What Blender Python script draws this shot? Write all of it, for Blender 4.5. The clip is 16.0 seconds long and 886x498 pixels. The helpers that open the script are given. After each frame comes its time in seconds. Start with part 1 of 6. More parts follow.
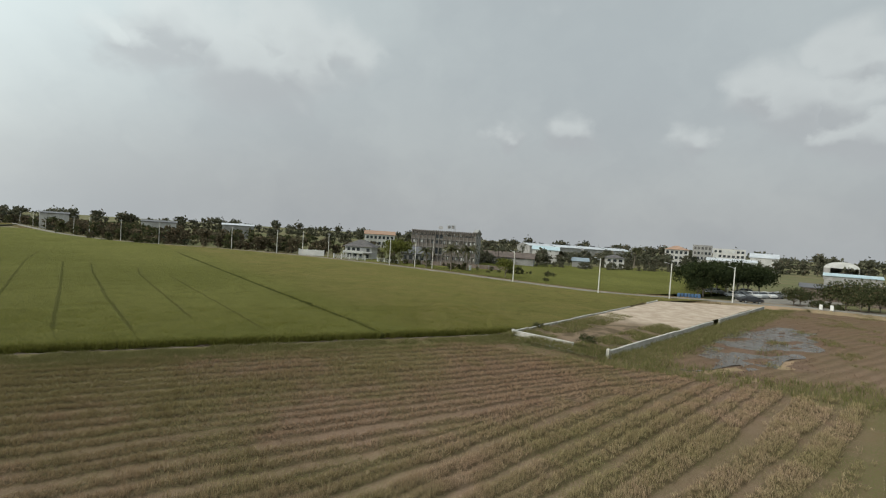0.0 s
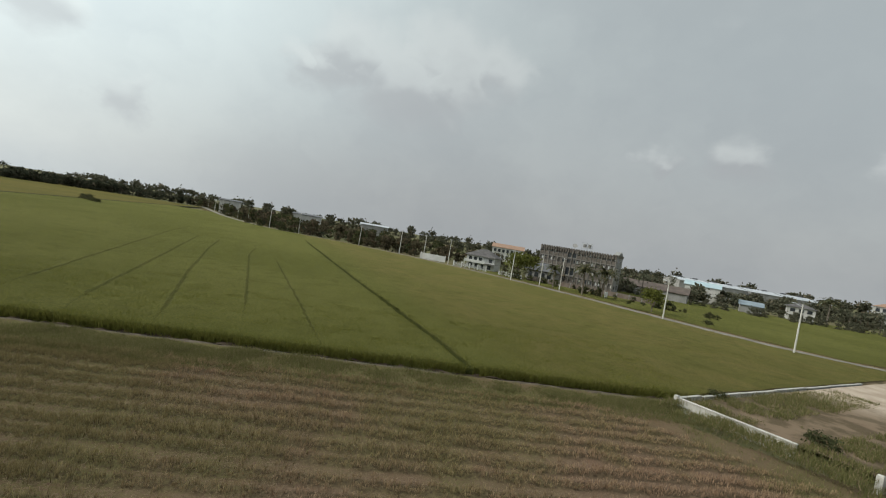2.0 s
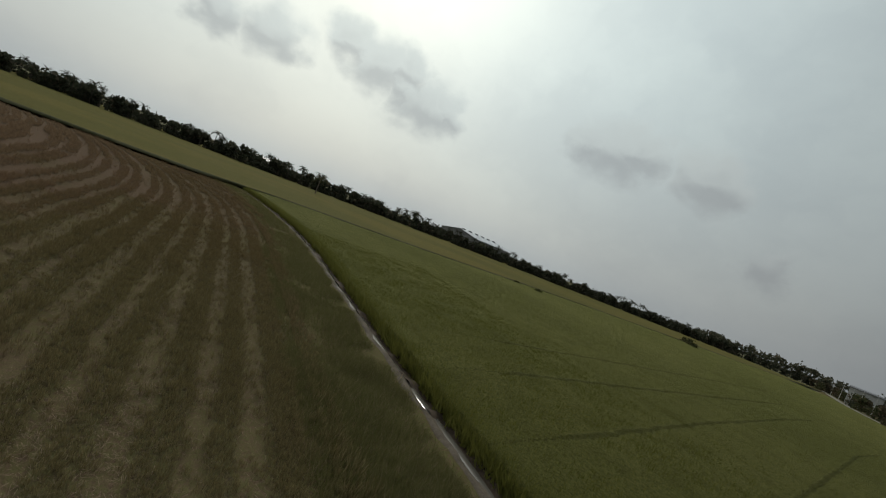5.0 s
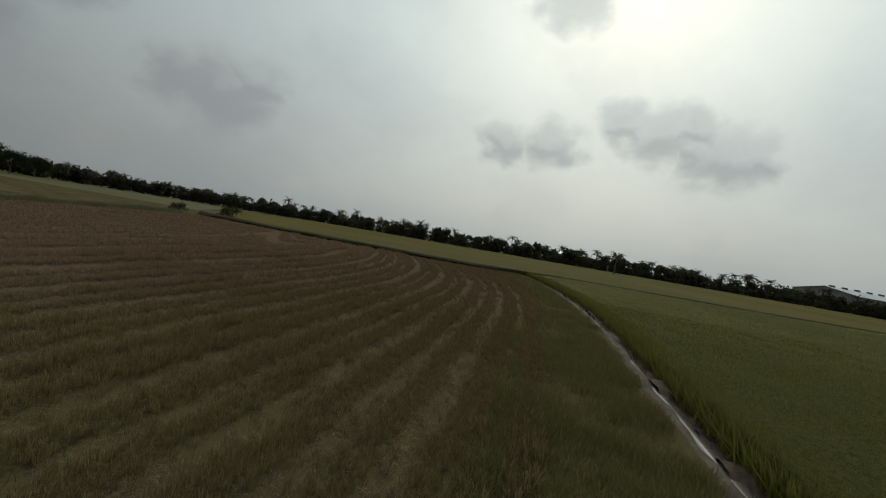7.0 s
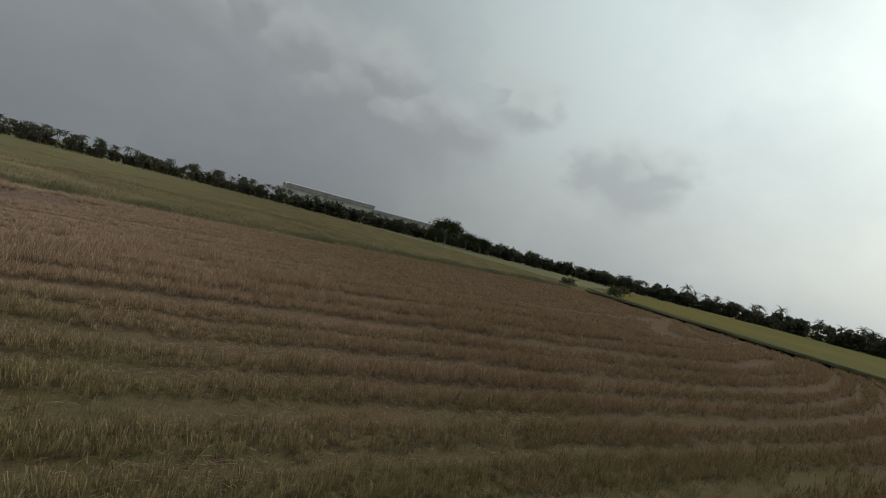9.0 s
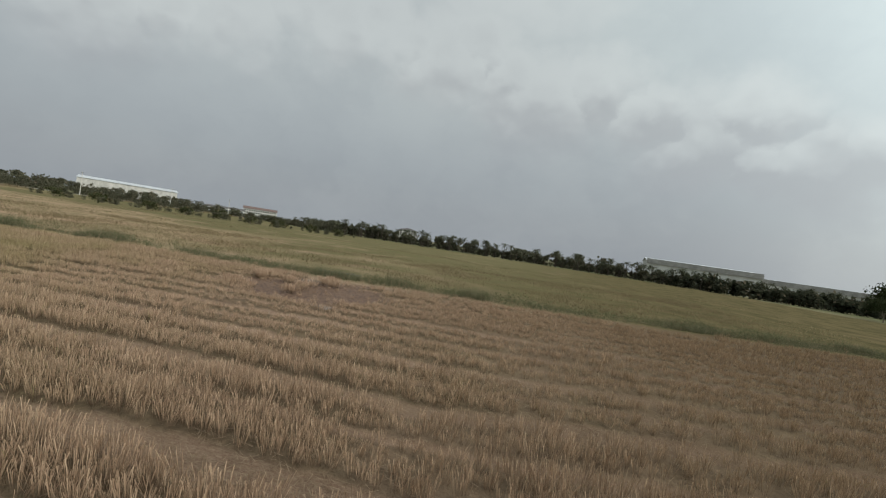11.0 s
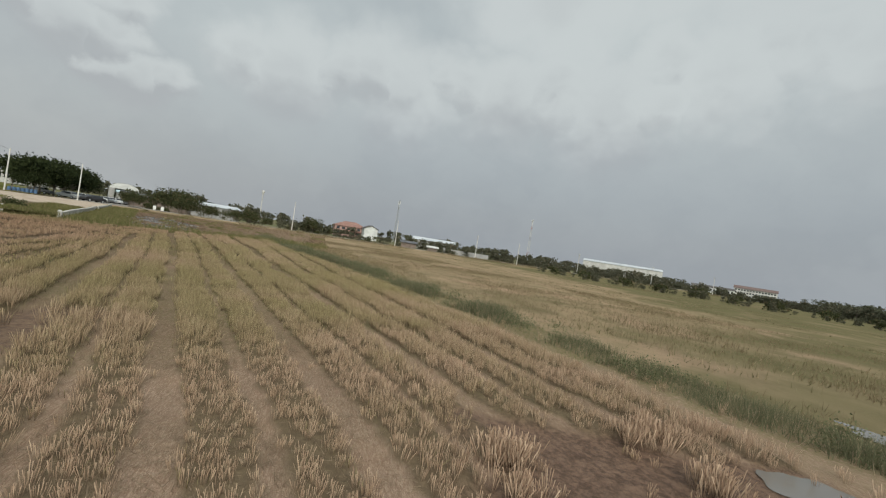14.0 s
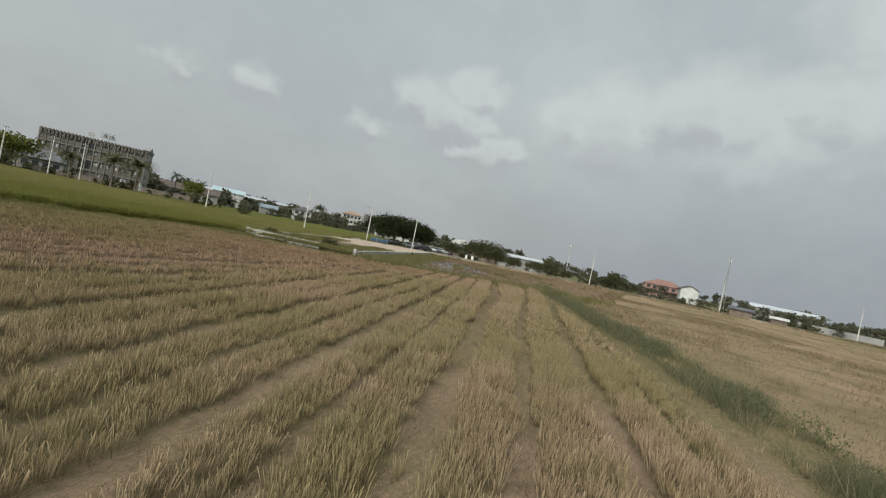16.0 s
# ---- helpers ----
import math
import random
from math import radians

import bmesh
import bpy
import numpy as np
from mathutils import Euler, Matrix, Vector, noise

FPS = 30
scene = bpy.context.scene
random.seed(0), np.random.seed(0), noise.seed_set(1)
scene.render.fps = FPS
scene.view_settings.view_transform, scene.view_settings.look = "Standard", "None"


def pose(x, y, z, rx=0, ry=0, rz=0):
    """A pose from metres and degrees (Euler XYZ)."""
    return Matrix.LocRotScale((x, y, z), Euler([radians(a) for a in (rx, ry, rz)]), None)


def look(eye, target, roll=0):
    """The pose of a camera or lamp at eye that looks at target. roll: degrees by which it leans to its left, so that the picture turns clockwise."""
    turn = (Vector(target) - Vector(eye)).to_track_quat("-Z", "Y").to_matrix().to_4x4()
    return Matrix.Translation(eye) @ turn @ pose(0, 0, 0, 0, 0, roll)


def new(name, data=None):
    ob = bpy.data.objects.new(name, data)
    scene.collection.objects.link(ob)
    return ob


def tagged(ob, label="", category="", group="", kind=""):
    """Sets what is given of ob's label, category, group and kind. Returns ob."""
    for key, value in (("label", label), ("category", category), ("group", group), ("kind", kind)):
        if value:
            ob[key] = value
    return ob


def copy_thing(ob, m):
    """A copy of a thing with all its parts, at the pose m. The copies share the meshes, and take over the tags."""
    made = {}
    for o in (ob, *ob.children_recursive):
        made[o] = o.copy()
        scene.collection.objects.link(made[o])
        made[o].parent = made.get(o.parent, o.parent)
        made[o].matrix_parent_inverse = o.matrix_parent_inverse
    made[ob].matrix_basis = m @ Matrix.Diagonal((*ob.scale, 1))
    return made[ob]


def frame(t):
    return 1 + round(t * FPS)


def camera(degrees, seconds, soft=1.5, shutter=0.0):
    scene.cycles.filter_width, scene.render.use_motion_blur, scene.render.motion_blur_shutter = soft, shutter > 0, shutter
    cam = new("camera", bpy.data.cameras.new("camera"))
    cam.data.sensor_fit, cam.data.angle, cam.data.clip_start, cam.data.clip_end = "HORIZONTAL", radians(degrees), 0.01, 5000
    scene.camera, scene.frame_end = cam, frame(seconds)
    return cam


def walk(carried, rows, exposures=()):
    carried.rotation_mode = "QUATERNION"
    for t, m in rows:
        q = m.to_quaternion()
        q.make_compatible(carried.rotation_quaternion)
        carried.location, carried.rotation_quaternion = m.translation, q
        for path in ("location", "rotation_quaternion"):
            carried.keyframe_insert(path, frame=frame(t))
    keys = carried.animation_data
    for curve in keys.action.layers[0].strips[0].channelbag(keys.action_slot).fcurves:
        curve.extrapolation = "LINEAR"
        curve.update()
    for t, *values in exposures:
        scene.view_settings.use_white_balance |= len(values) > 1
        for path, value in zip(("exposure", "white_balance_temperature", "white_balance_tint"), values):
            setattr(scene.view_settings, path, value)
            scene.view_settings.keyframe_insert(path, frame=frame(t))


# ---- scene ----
# The camera: a small drone that swings once round over a stubble field.
cam = camera(89.7, 16.0, soft=1.15)
# seconds, place, yaw to the left from +y, pitch, lean
PATH = [
    (0, -26.63, -38.12, 9.73, -25.26, -1.61, 3.70),
    (0.25, -25.78, -36.74, 9.52, -23.87, -1.60, 4.72),
    (0.5, -24.94, -35.34, 9.32, -22.32, -1.57, 5.67),
    (0.75, -24.13, -33.91, 9.12, -20.41, -1.50, 6.39),
    (1, -23.35, -32.43, 8.94, -18.25, -1.44, 7.07),
    (1.25, -22.60, -30.91, 8.77, -15.94, -1.40, 7.87),
    (1.5, -21.91, -29.33, 8.59, -13.50, -1.38, 8.62),
    (1.75, -21.27, -27.71, 8.39, -11.05, -1.40, 9.19),
    (2, -20.71, -26.05, 8.18, -8.48, -1.43, 9.69),
    (2.25, -20.26, -24.39, 7.96, -5.79, -1.46, 10.15),
    (2.5, -19.88, -22.71, 7.76, -2.85, -1.49, 10.65),
    (2.75, -19.56, -21.01, 7.58, 0.40, -1.53, 11.31),
    (3, -19.35, -19.30, 7.40, 4.16, -1.58, 12.14),
    (3.25, -19.27, -17.57, 7.18, 8.58, -1.60, 13.29),
    (3.5, -19.33, -15.83, 6.94, 13.81, -1.64, 14.71),
    (3.75, -19.54, -14.07, 6.71, 19.86, -1.74, 16.44),
    (4, -19.96, -12.33, 6.45, 27.06, -1.87, 18.33),
    (4.25, -20.62, -10.64, 6.13, 36.22, -1.92, 20.44),
    (4.5, -21.45, -9.10, 5.82, 45.85, -1.97, 22.08),
    (4.75, -22.34, -7.79, 5.59, 54.67, -2.08, 22.18),
    (5, -23.32, -6.70, 5.41, 63.22, -2.21, 21.82),
    (5.2, -24.21, -5.95, 5.27, 69.89, -2.36, 21.81),
    (5.25, -24.45, -5.78, 5.23, 71.43, -2.39, 21.76),
    (5.5, -25.76, -5.01, 5.00, 78.15, -2.45, 20.88),
    (5.75, -27.23, -4.37, 4.73, 83.51, -2.41, 19.24),
    (6, -28.80, -3.88, 4.44, 87.87, -2.28, 17.13),
    (6.25, -30.43, -3.51, 4.15, 91.58, -2.10, 14.84),
    (6.5, -32.08, -3.26, 3.85, 94.98, -1.90, 12.65),
    (6.75, -33.70, -3.13, 3.58, 98.45, -1.72, 10.85),
    (7, -35.26, -3.12, 3.33, 102.33, -1.58, 9.73),
    (7.25, -36.71, -3.21, 3.13, 106.98, -1.52, 9.58),
    (7.3, -36.99, -3.25, 3.09, 108.04, -1.51, 9.70),
    (7.5, -38.01, -3.42, 2.98, 112.59, -1.51, 10.48),
    (7.75, -39.18, -3.75, 2.88, 118.58, -1.39, 11.40),
    (8, -40.23, -4.24, 2.82, 125.20, -1.46, 12.39),
    (8.2, -41.00, -4.77, 2.79, 130.63, -1.54, 13.26),
    (8.25, -41.19, -4.92, 2.79, 131.97, -1.55, 13.44),
    (8.5, -42.09, -5.81, 2.77, 138.56, -1.57, 14.11),
    (8.75, -42.91, -6.88, 2.77, 144.94, -1.52, 14.38),
    (9, -43.65, -8.07, 2.78, 151.14, -1.41, 14.32),
    (9.25, -44.31, -9.36, 2.80, 157.21, -1.28, 13.98),
    (9.5, -44.88, -10.71, 2.81, 163.16, -1.14, 13.45),
    (9.75, -45.35, -12.06, 2.82, 169.02, -1.01, 12.77),
    (10, -45.71, -13.39, 2.82, 174.84, -0.91, 12.02),
    (10.25, -45.96, -14.65, 2.81, 180.63, -0.87, 11.27),
    (10.3, -46.00, -14.89, 2.80, 181.79, -0.86, 11.12),
    (10.5, -46.09, -15.81, 2.78, 186.35, -0.87, 10.53),
    (10.75, -46.11, -16.90, 2.74, 191.58, -0.82, 9.61),
    (11, -46.02, -17.96, 2.70, 196.46, -0.72, 8.69),
    (11.25, -45.84, -19.04, 2.66, 201.07, -0.70, 7.88),
    (11.5, -45.58, -20.12, 2.63, 205.62, -0.66, 7.33),
    (11.75, -45.26, -21.18, 2.61, 210.47, -0.57, 7.26),
    (12, -44.88, -22.22, 2.59, 215.49, -0.48, 7.49),
    (12.25, -44.41, -23.23, 2.59, 220.67, -0.41, 7.91),
    (12.5, -43.86, -24.22, 2.59, 225.92, -0.35, 8.44),
    (12.75, -43.21, -25.19, 2.59, 231.22, -0.33, 8.91),
    (13, -42.49, -26.13, 2.59, 236.38, -0.31, 9.27),
    (13.25, -41.71, -27.01, 2.60, 241.27, -0.29, 9.31),
    (13.5, -40.85, -27.84, 2.62, 245.93, -0.28, 9.22),
    (13.75, -39.93, -28.61, 2.63, 250.36, -0.30, 9.20),
    (14, -38.94, -29.33, 2.64, 254.65, -0.32, 9.11),
    (14.25, -37.88, -29.98, 2.64, 258.83, -0.37, 8.82),
    (14.5, -36.78, -30.56, 2.64, 263.04, -0.43, 8.54),
    (14.75, -35.66, -31.06, 2.63, 267.33, -0.45, 8.37),
    (15, -34.53, -31.50, 2.63, 271.88, -0.45, 8.54),
    (15.25, -33.35, -31.85, 2.63, 277.02, -0.45, 9.49),
    (15.5, -32.12, -32.08, 2.63, 282.50, -0.43, 10.59),
    (15.75, -30.85, -32.19, 2.62, 288.12, -0.42, 11.26),
    (16, -29.55, -32.23, 2.59, 293.88, -0.44, 11.82),
]


def drone(x, y, z, yaw, pitch, lean):
    a, p = radians(yaw), radians(pitch)
    ahead = Vector((-math.sin(a) * math.cos(p), math.cos(a) * math.cos(p), math.sin(p)))
    return look((x, y, z), Vector((x, y, z)) + ahead, lean)


EXPOSURES = [(0.0, 0.0), (2.0, -0.08), (3.5, -0.40), (4.5, -0.78), (5.0, -1.02), (7.5, -1.26), (8.2, -1.12), (10.3, -0.17), (11.0, -0.08), (12.0, 0.0), (16.0, 0.0)]
walk(cam, [(t, drone(*row)) for t, *row in PATH], EXPOSURES)

# ---- daylight: a hazy sun high in the west behind broken cloud ----
SUN_YAW, SUN_UP = radians(85), radians(37)
SUN = Vector((-math.sin(SUN_YAW) * math.cos(SUN_UP), math.cos(SUN_YAW) * math.cos(SUN_UP), math.sin(SUN_UP)))
lamp = bpy.data.lights.new("sun", "SUN")
lamp.energy, lamp.angle, lamp.color = 1.9, radians(10), (1.0, 0.95, 0.88)
new("sun", lamp).matrix_world = look((0, 0, 200), Vector((0, 0, 200)) - SUN)


class Nodes:
    """A thin wrapper over a node tree: values, maths and mixes."""

    def __init__(self, tree):
        self.tree = tree
        tree.nodes.clear()

    def add(self, kind, **sets):
        n = self.tree.nodes.new(kind)
        for key, value in sets.items():
            self.put(n.inputs[key], value)
        return n

    def put(self, socket, value):
        if isinstance(value, bpy.types.NodeSocket):
            self.tree.links.new(value, socket)
        else:
            socket.default_value = value

    def math(self, op, a, b=0.0, clamp=False):
        n = self.tree.nodes.new("ShaderNodeMath")
        n.operation, n.use_clamp = op, clamp
        self.put(n.inputs[0], a)
        self.put(n.inputs[1], b)
        return n.outputs[0]

    def mix(self, fac, a, b, blend="MIX"):
        n = self.tree.nodes.new("ShaderNodeMix")
        n.data_type, n.blend_type = "RGBA", blend
        self.put(n.inputs[0], fac)
        self.put(n.inputs[6], a if isinstance(a, bpy.types.NodeSocket) else (*a, 1)[:4])
        self.put(n.inputs[7], b if isinstance(b, bpy.types.NodeSocket) else (*b, 1)[:4])
        return n.outputs[2]

    def ramp(self, value, low, high, smooth=True):
        n = self.tree.nodes.new("ShaderNodeMapRange")
        n.interpolation_type = "SMOOTHSTEP" if smooth else "LINEAR"
        self.put(n.inputs[0], value)
        n.inputs[1].default_value, n.inputs[2].default_value = low, high
        return n.outputs[0]

    def noise(self, vector, scale, detail=4.0, rough=0.55, warp=0.0):
        n = self.tree.nodes.new("ShaderNodeTexNoise")
        if vector is not None:
            self.put(n.inputs["Vector"], vector)
        n.inputs["Scale"].default_value, n.inputs["Detail"].default_value = scale, detail
        n.inputs["Roughness"].default_value, n.inputs["Distortion"].default_value = rough, warp
        return n.outputs["Fac"]


world = bpy.data.worlds.new("sky")
scene.world, world.use_nodes = world, True
w = Nodes(world.node_tree)
sky = w.add("ShaderNodeTexSky")
sky.sky_type, sky.sun_disc, sky.sun_elevation, sky.sun_rotation = "NISHITA", False, SUN_UP, math.atan2(SUN.x, SUN.y)
sky.air_density, sky.dust_density, sky.ozone_density = 1.6, 5.0, 1.0
way = w.add("ShaderNodeTexCoord").outputs["Generated"]
split = w.add("ShaderNodeSeparateXYZ", Vector=way)
up = w.math("MAXIMUM", split.outputs["Z"], 0.0)
# heaped clouds: soft clumps by bearing (to the left from +y), height and size in degrees, edges billowed by noise
CLOUDS = [(9, 18, 4.8), (0, 18.5, 8.5), (-7, 21.5, 7.5), (-32, 12.4, 2.4), (-40, 13.4, 3.2), (-54, 11.6, 3.0), (-62, 15.8, 6.0), (-67, 19, 4.0), (-69, 12, 4.6),
          (37, 16, 4.0), (97, 12.6, 3.4), (91, 13.2, 4.0), (79, 16, 5.2), (72, 14, 5.0), (48, 16.8, 5.6), (29, 8.2, 2.8), (91, 29, 4.1), (131, 12.5, 7), (145, 19.5, 5),
          (158, 13, 8), (-84, 18.5, 8), (-98, 19, 9.6), (-110, 21, 9.8), (-123, 19.5, 9.4), (-134, 23.5, 9.8), (-147, 25.5, 9.6), (-160, 23.5, 9.8), (-173, 20, 9.6), (-115, 31, 14), (-140, 35, 15), (-165, 35, 15),  (168, 16, 9), (120, 40, 14), (-40, 44, 15)]
rise = w.math("MULTIPLY", split.outputs["Z"], 1.25)
dome = w.add("ShaderNodeCombineXYZ", X=split.outputs["X"], Y=split.outputs["Y"], Z=rise).outputs[0]
dome_up = w.add("ShaderNodeCombineXYZ", X=split.outputs["X"], Y=split.outputs["Y"], Z=w.math("ADD", rise, 0.035)).outputs[0]
dome_high = w.add("ShaderNodeCombineXYZ", X=split.outputs["X"], Y=split.outputs["Y"], Z=w.math("ADD", rise, 0.13)).outputs[0]


def vmath(op, a, b):
    n = w.tree.nodes.new("ShaderNodeVectorMath")
    n.operation = op
    w.put(n.inputs[0], a)
    w.put(n.inputs[1], b)
    return n


def billow(v):
    puffs = w.add("ShaderNodeTexVoronoi")
    puffs.feature = "SMOOTH_F1"
    w.put(puffs.inputs["Vector"], v)
    for key, value in (("Scale", 6.0), ("Detail", 3.0), ("Roughness", 0.5), ("Smoothness", 0.45)):
        w.put(puffs.inputs[key], value)
    return w.math("ADD", w.math("MULTIPLY", w.noise(v, 3.2, 6.0, 0.5), 0.64), w.math("MULTIPLY", w.math("SUBTRACT", 1.0, puffs.outputs["Distance"]), 0.38))


curl = w.add("ShaderNodeTexNoise", Vector=dome, Scale=16.0, Detail=5.0)
shaken = vmath("ADD", dome, vmath("MULTIPLY", vmath("SUBTRACT", curl.outputs["Color"], (0.5, 0.5, 0.5)).outputs[0], (0.12, 0.12, 0.07)).outputs[0]).outputs[0]
lifted = vmath("ADD", shaken, (0.0, 0.0, 0.026)).outputs[0]
clump, over = -1.0, -1.0
heap = random.Random(4)
for yaw_, el_, size_ in CLOUDS:
    # a heap is a broad base with one or two smaller heads on it
    lobes_ = [(0.0, 0.0, 0.9)] if size_ > 10 or size_ < 4.2 else [(0.0, -0.10, 0.80), (heap.uniform(-0.75, -0.45), heap.uniform(-0.05, 0.25), 0.55), (heap.uniform(0.35, 0.8), heap.uniform(-0.1, 0.2), 0.55)]
    for across_, rise_, part_ in lobes_:
        a_, e_ = radians(yaw_ + across_ * size_), radians(el_ + rise_ * size_)
        c_ = (-math.sin(a_) * math.cos(e_), math.cos(a_) * math.cos(e_), 1.25 * math.sin(e_))
        for k_, at_ in enumerate((shaken, lifted)):
            near_ = w.math("SUBTRACT", 1.0, w.math("MULTIPLY", vmath("DISTANCE", at_, c_).outputs["Value"], 1.0 / radians(size_ * part_ * 1.25)))
            if k_ == 0:
                clump = w.math("MAXIMUM", clump, near_)
            else:
                over = w.math("MAXIMUM", over, near_)
top = w.math("MULTIPLY", w.math("SUBTRACT", clump, over), w.ramp(clump, -0.6, 0.1))
here, above = billow(dome), billow(dome_up)
cover = w.math("ADD", clump, w.math("MULTIPLY", w.math("SUBTRACT", here, 0.48), 0.95))
cloud = w.ramp(cover, -0.25, 0.46)
broad = w.math("SUBTRACT", w.noise(dome, 1.7, 4.0, 0.5), w.noise(dome_high, 1.7, 4.0, 0.5))
shade = w.math("ADD", w.math("MULTIPLY", top, 0.34), w.math("ADD", w.math("MULTIPLY", w.math("SUBTRACT", here, above), 0.40), w.math("MULTIPLY", broad, 0.50)))
lit = w.ramp(w.math("ADD", shade, w.math("MULTIPLY", w.math("SUBTRACT", up, 0.27), 0.85)), -0.10, 0.10)
dense = w.ramp(cover, 0.45, 0.95)
toward = w.add("ShaderNodeVectorMath")
toward.operation = "DOT_PRODUCT"
w.put(toward.inputs[0], way)
toward.inputs[1].default_value = SUN
glow = w.math("POWER", w.math("MAXIMUM", w.math("MULTIPLY", w.math("ADD", toward.outputs["Value"], 0.18), 0.85), 0.0), 2.5)
haze = w.mix(w.ramp(up, 0.0, 0.45), (0.430, 0.455, 0.470), (0.485, 0.535, 0.545))
grey = w.mix(lit, (0.415, 0.438, 0.455), (0.620, 0.662, 0.662))
grey = w.mix(w.math("MULTIPLY", dense, 0.25), grey, (0.400, 0.418, 0.435))
veil = w.mix(0.10, haze, w.mix(1.0, sky.outputs[0], (0.09, 0.09, 0.09), "MULTIPLY"))
# faint mottling of the high overcast
veil = w.mix(1.0, veil, w.mix(w.ramp(w.noise(shaken, 2.3, 5.0, 0.55), 0.34, 0.66), (0.93, 0.935, 0.945), (1.06, 1.06, 1.05)), "MULTIPLY")
low = w.ramp(up, 0.015, 0.10)
seen = w.mix(w.math("MULTIPLY", cloud, w.math("MULTIPLY", low, 0.62)), veil, grey)
# a darker rain-grey base low in the south-east
rain_ = vmath("DOT_PRODUCT", way, (0.64, -0.77, 0.0)).outputs["Value"]
rain_ = w.math("MULTIPLY", w.ramp(rain_, 0.25, 0.85), w.math("SUBTRACT", 1.0, w.ramp(up, 0.10, 0.34)))
seen = w.mix(1.0, seen, w.mix(rain_, (1.0, 1.0, 1.0), (0.83, 0.855, 0.895)), "MULTIPLY")
# the hidden sun brightens haze and cloud alike
gain = w.mix(w.math("MULTIPLY", cloud, low), (3.05, 3.2, 3.12), (2.35, 2.45, 2.4))
seen = w.mix(1.0, seen, w.mix(glow, (1.0, 1.0, 1.0), gain), "MULTIPLY")
w.add("ShaderNodeOutputWorld", Surface=w.add("ShaderNodeBackground", Color=seen, Strength=1.0).outputs[0])


# ---- materials ----
def material(name, build):
    m = bpy.data.materials.new(name)
    m.use_nodes = True
    n = Nodes(m.node_tree)
    out = n.add("ShaderNodeOutputMaterial")
    shader = n.add("ShaderNodeBsdfPrincipled", Roughness=0.8)
    n.put(out.inputs["Surface"], shader.outputs[0])
    build(n, shader)
    return m


def bump(n, shader, height, strength=0.5, distance=0.02):
    b = n.add("ShaderNodeBump", Height=height)
    b.inputs["Strength"].default_value, b.inputs["Distance"].default_value = strength, distance
    n.put(shader.inputs["Normal"], b.outputs[0])


def let_through(n, s, colour, share_):
    """Thin leaves and straw pass some light on."""
    t = n.add("ShaderNodeBsdfTranslucent", Color=colour)
    m = n.add("ShaderNodeMixShader", Fac=share_)
    n.put(m.inputs[1], s.outputs[0])
    n.put(m.inputs[2], t.outputs[0])
    for o in n.tree.nodes:
        if o.bl_idname == "ShaderNodeOutputMaterial":
            n.put(o.inputs["Surface"], m.outputs[0])


def place(n):
    return n.add("ShaderNodeNewGeometry").outputs["Position"]


def attr(n, name):
    a = n.add("ShaderNodeAttribute")
    a.attribute_name = name
    return a.outputs["Fac"]


def surface(name, a, b, scale=3.0, rough=0.75, relief=0.0, fine=12.0, metal=0.0, vary=0.0):
    """A plain surface: two tones mixed by coarse and fine grain, with slight relief."""
    def build(n, s):
        p = place(n)
        f = n.math("ADD", n.math("MULTIPLY", n.noise(p, scale, 5), 0.6), n.math("MULTIPLY", n.noise(p, scale * fine, 4), 0.4))
        c = n.mix(n.ramp(f, 0.35, 0.65), a, b)
        if vary:
            r = n.add("ShaderNodeObjectInfo").outputs["Random"]
            c = n.mix(n.math("MULTIPLY", r, vary), c, tuple(v * 0.55 for v in a))
        n.put(s.inputs["Base Color"], c)
        n.put(s.inputs["Roughness"], n.math("ADD", n.math("MULTIPLY", f, 0.2), rough - 0.1))
        s.inputs["Metallic"].default_value = metal
        s.inputs["Specular IOR Level"].default_value = 0.15 if rough > 0.7 else 0.5
        if relief:
            bump(n, s, f, 0.6, relief)
    return material(name, build)


def leafy(name, dark, light, dry=None):
    """Leaves: each island of the mesh has its own tone; light comes through a little."""
    def build(n, s):
        r = n.add("ShaderNodeNewGeometry").outputs["Random Per Island"]
        c = n.mix(n.math("POWER", r, 1.3), dark, light)
        c = n.mix(n.math("MULTIPLY", n.noise(place(n), 0.25, 3), 0.5), c, dark)
        if dry:
            c = n.mix(n.ramp(r, 0.86, 0.93), c, dry)
        n.put(s.inputs["Base Color"], c)
        s.inputs["Roughness"].default_value = 0.75
        s.inputs["Specular IOR Level"].default_value = 0.07
        let_through(n, s, c, 0.35)
    return material(name, build)


# trodden lines through the rice, with their half widths
TRAILS = [([(-39.4, 103), (-23.2, 39.5), (-17.0, 15.5), (-14.4, 6), (-13.5, 1)], 0.55), ([(-64, 79), (-55.7, 69), (-44.8, 28), (-39.4, 7)], 0.42),
          ([(-50, 63), (-46.5, 49), (-38.9, 22), (-34.0, 6.2)], 0.42), ([(-66, 90), (-61.3, 69.4), (-49.4, 26), (-45, 10)], 0.38), ([(-42, 58), (-40, 47.5), (-30.3, 11.7)], 0.34), ([(-35, 44), (-26, 12.5), (-24.2, 6)], 0.30)]


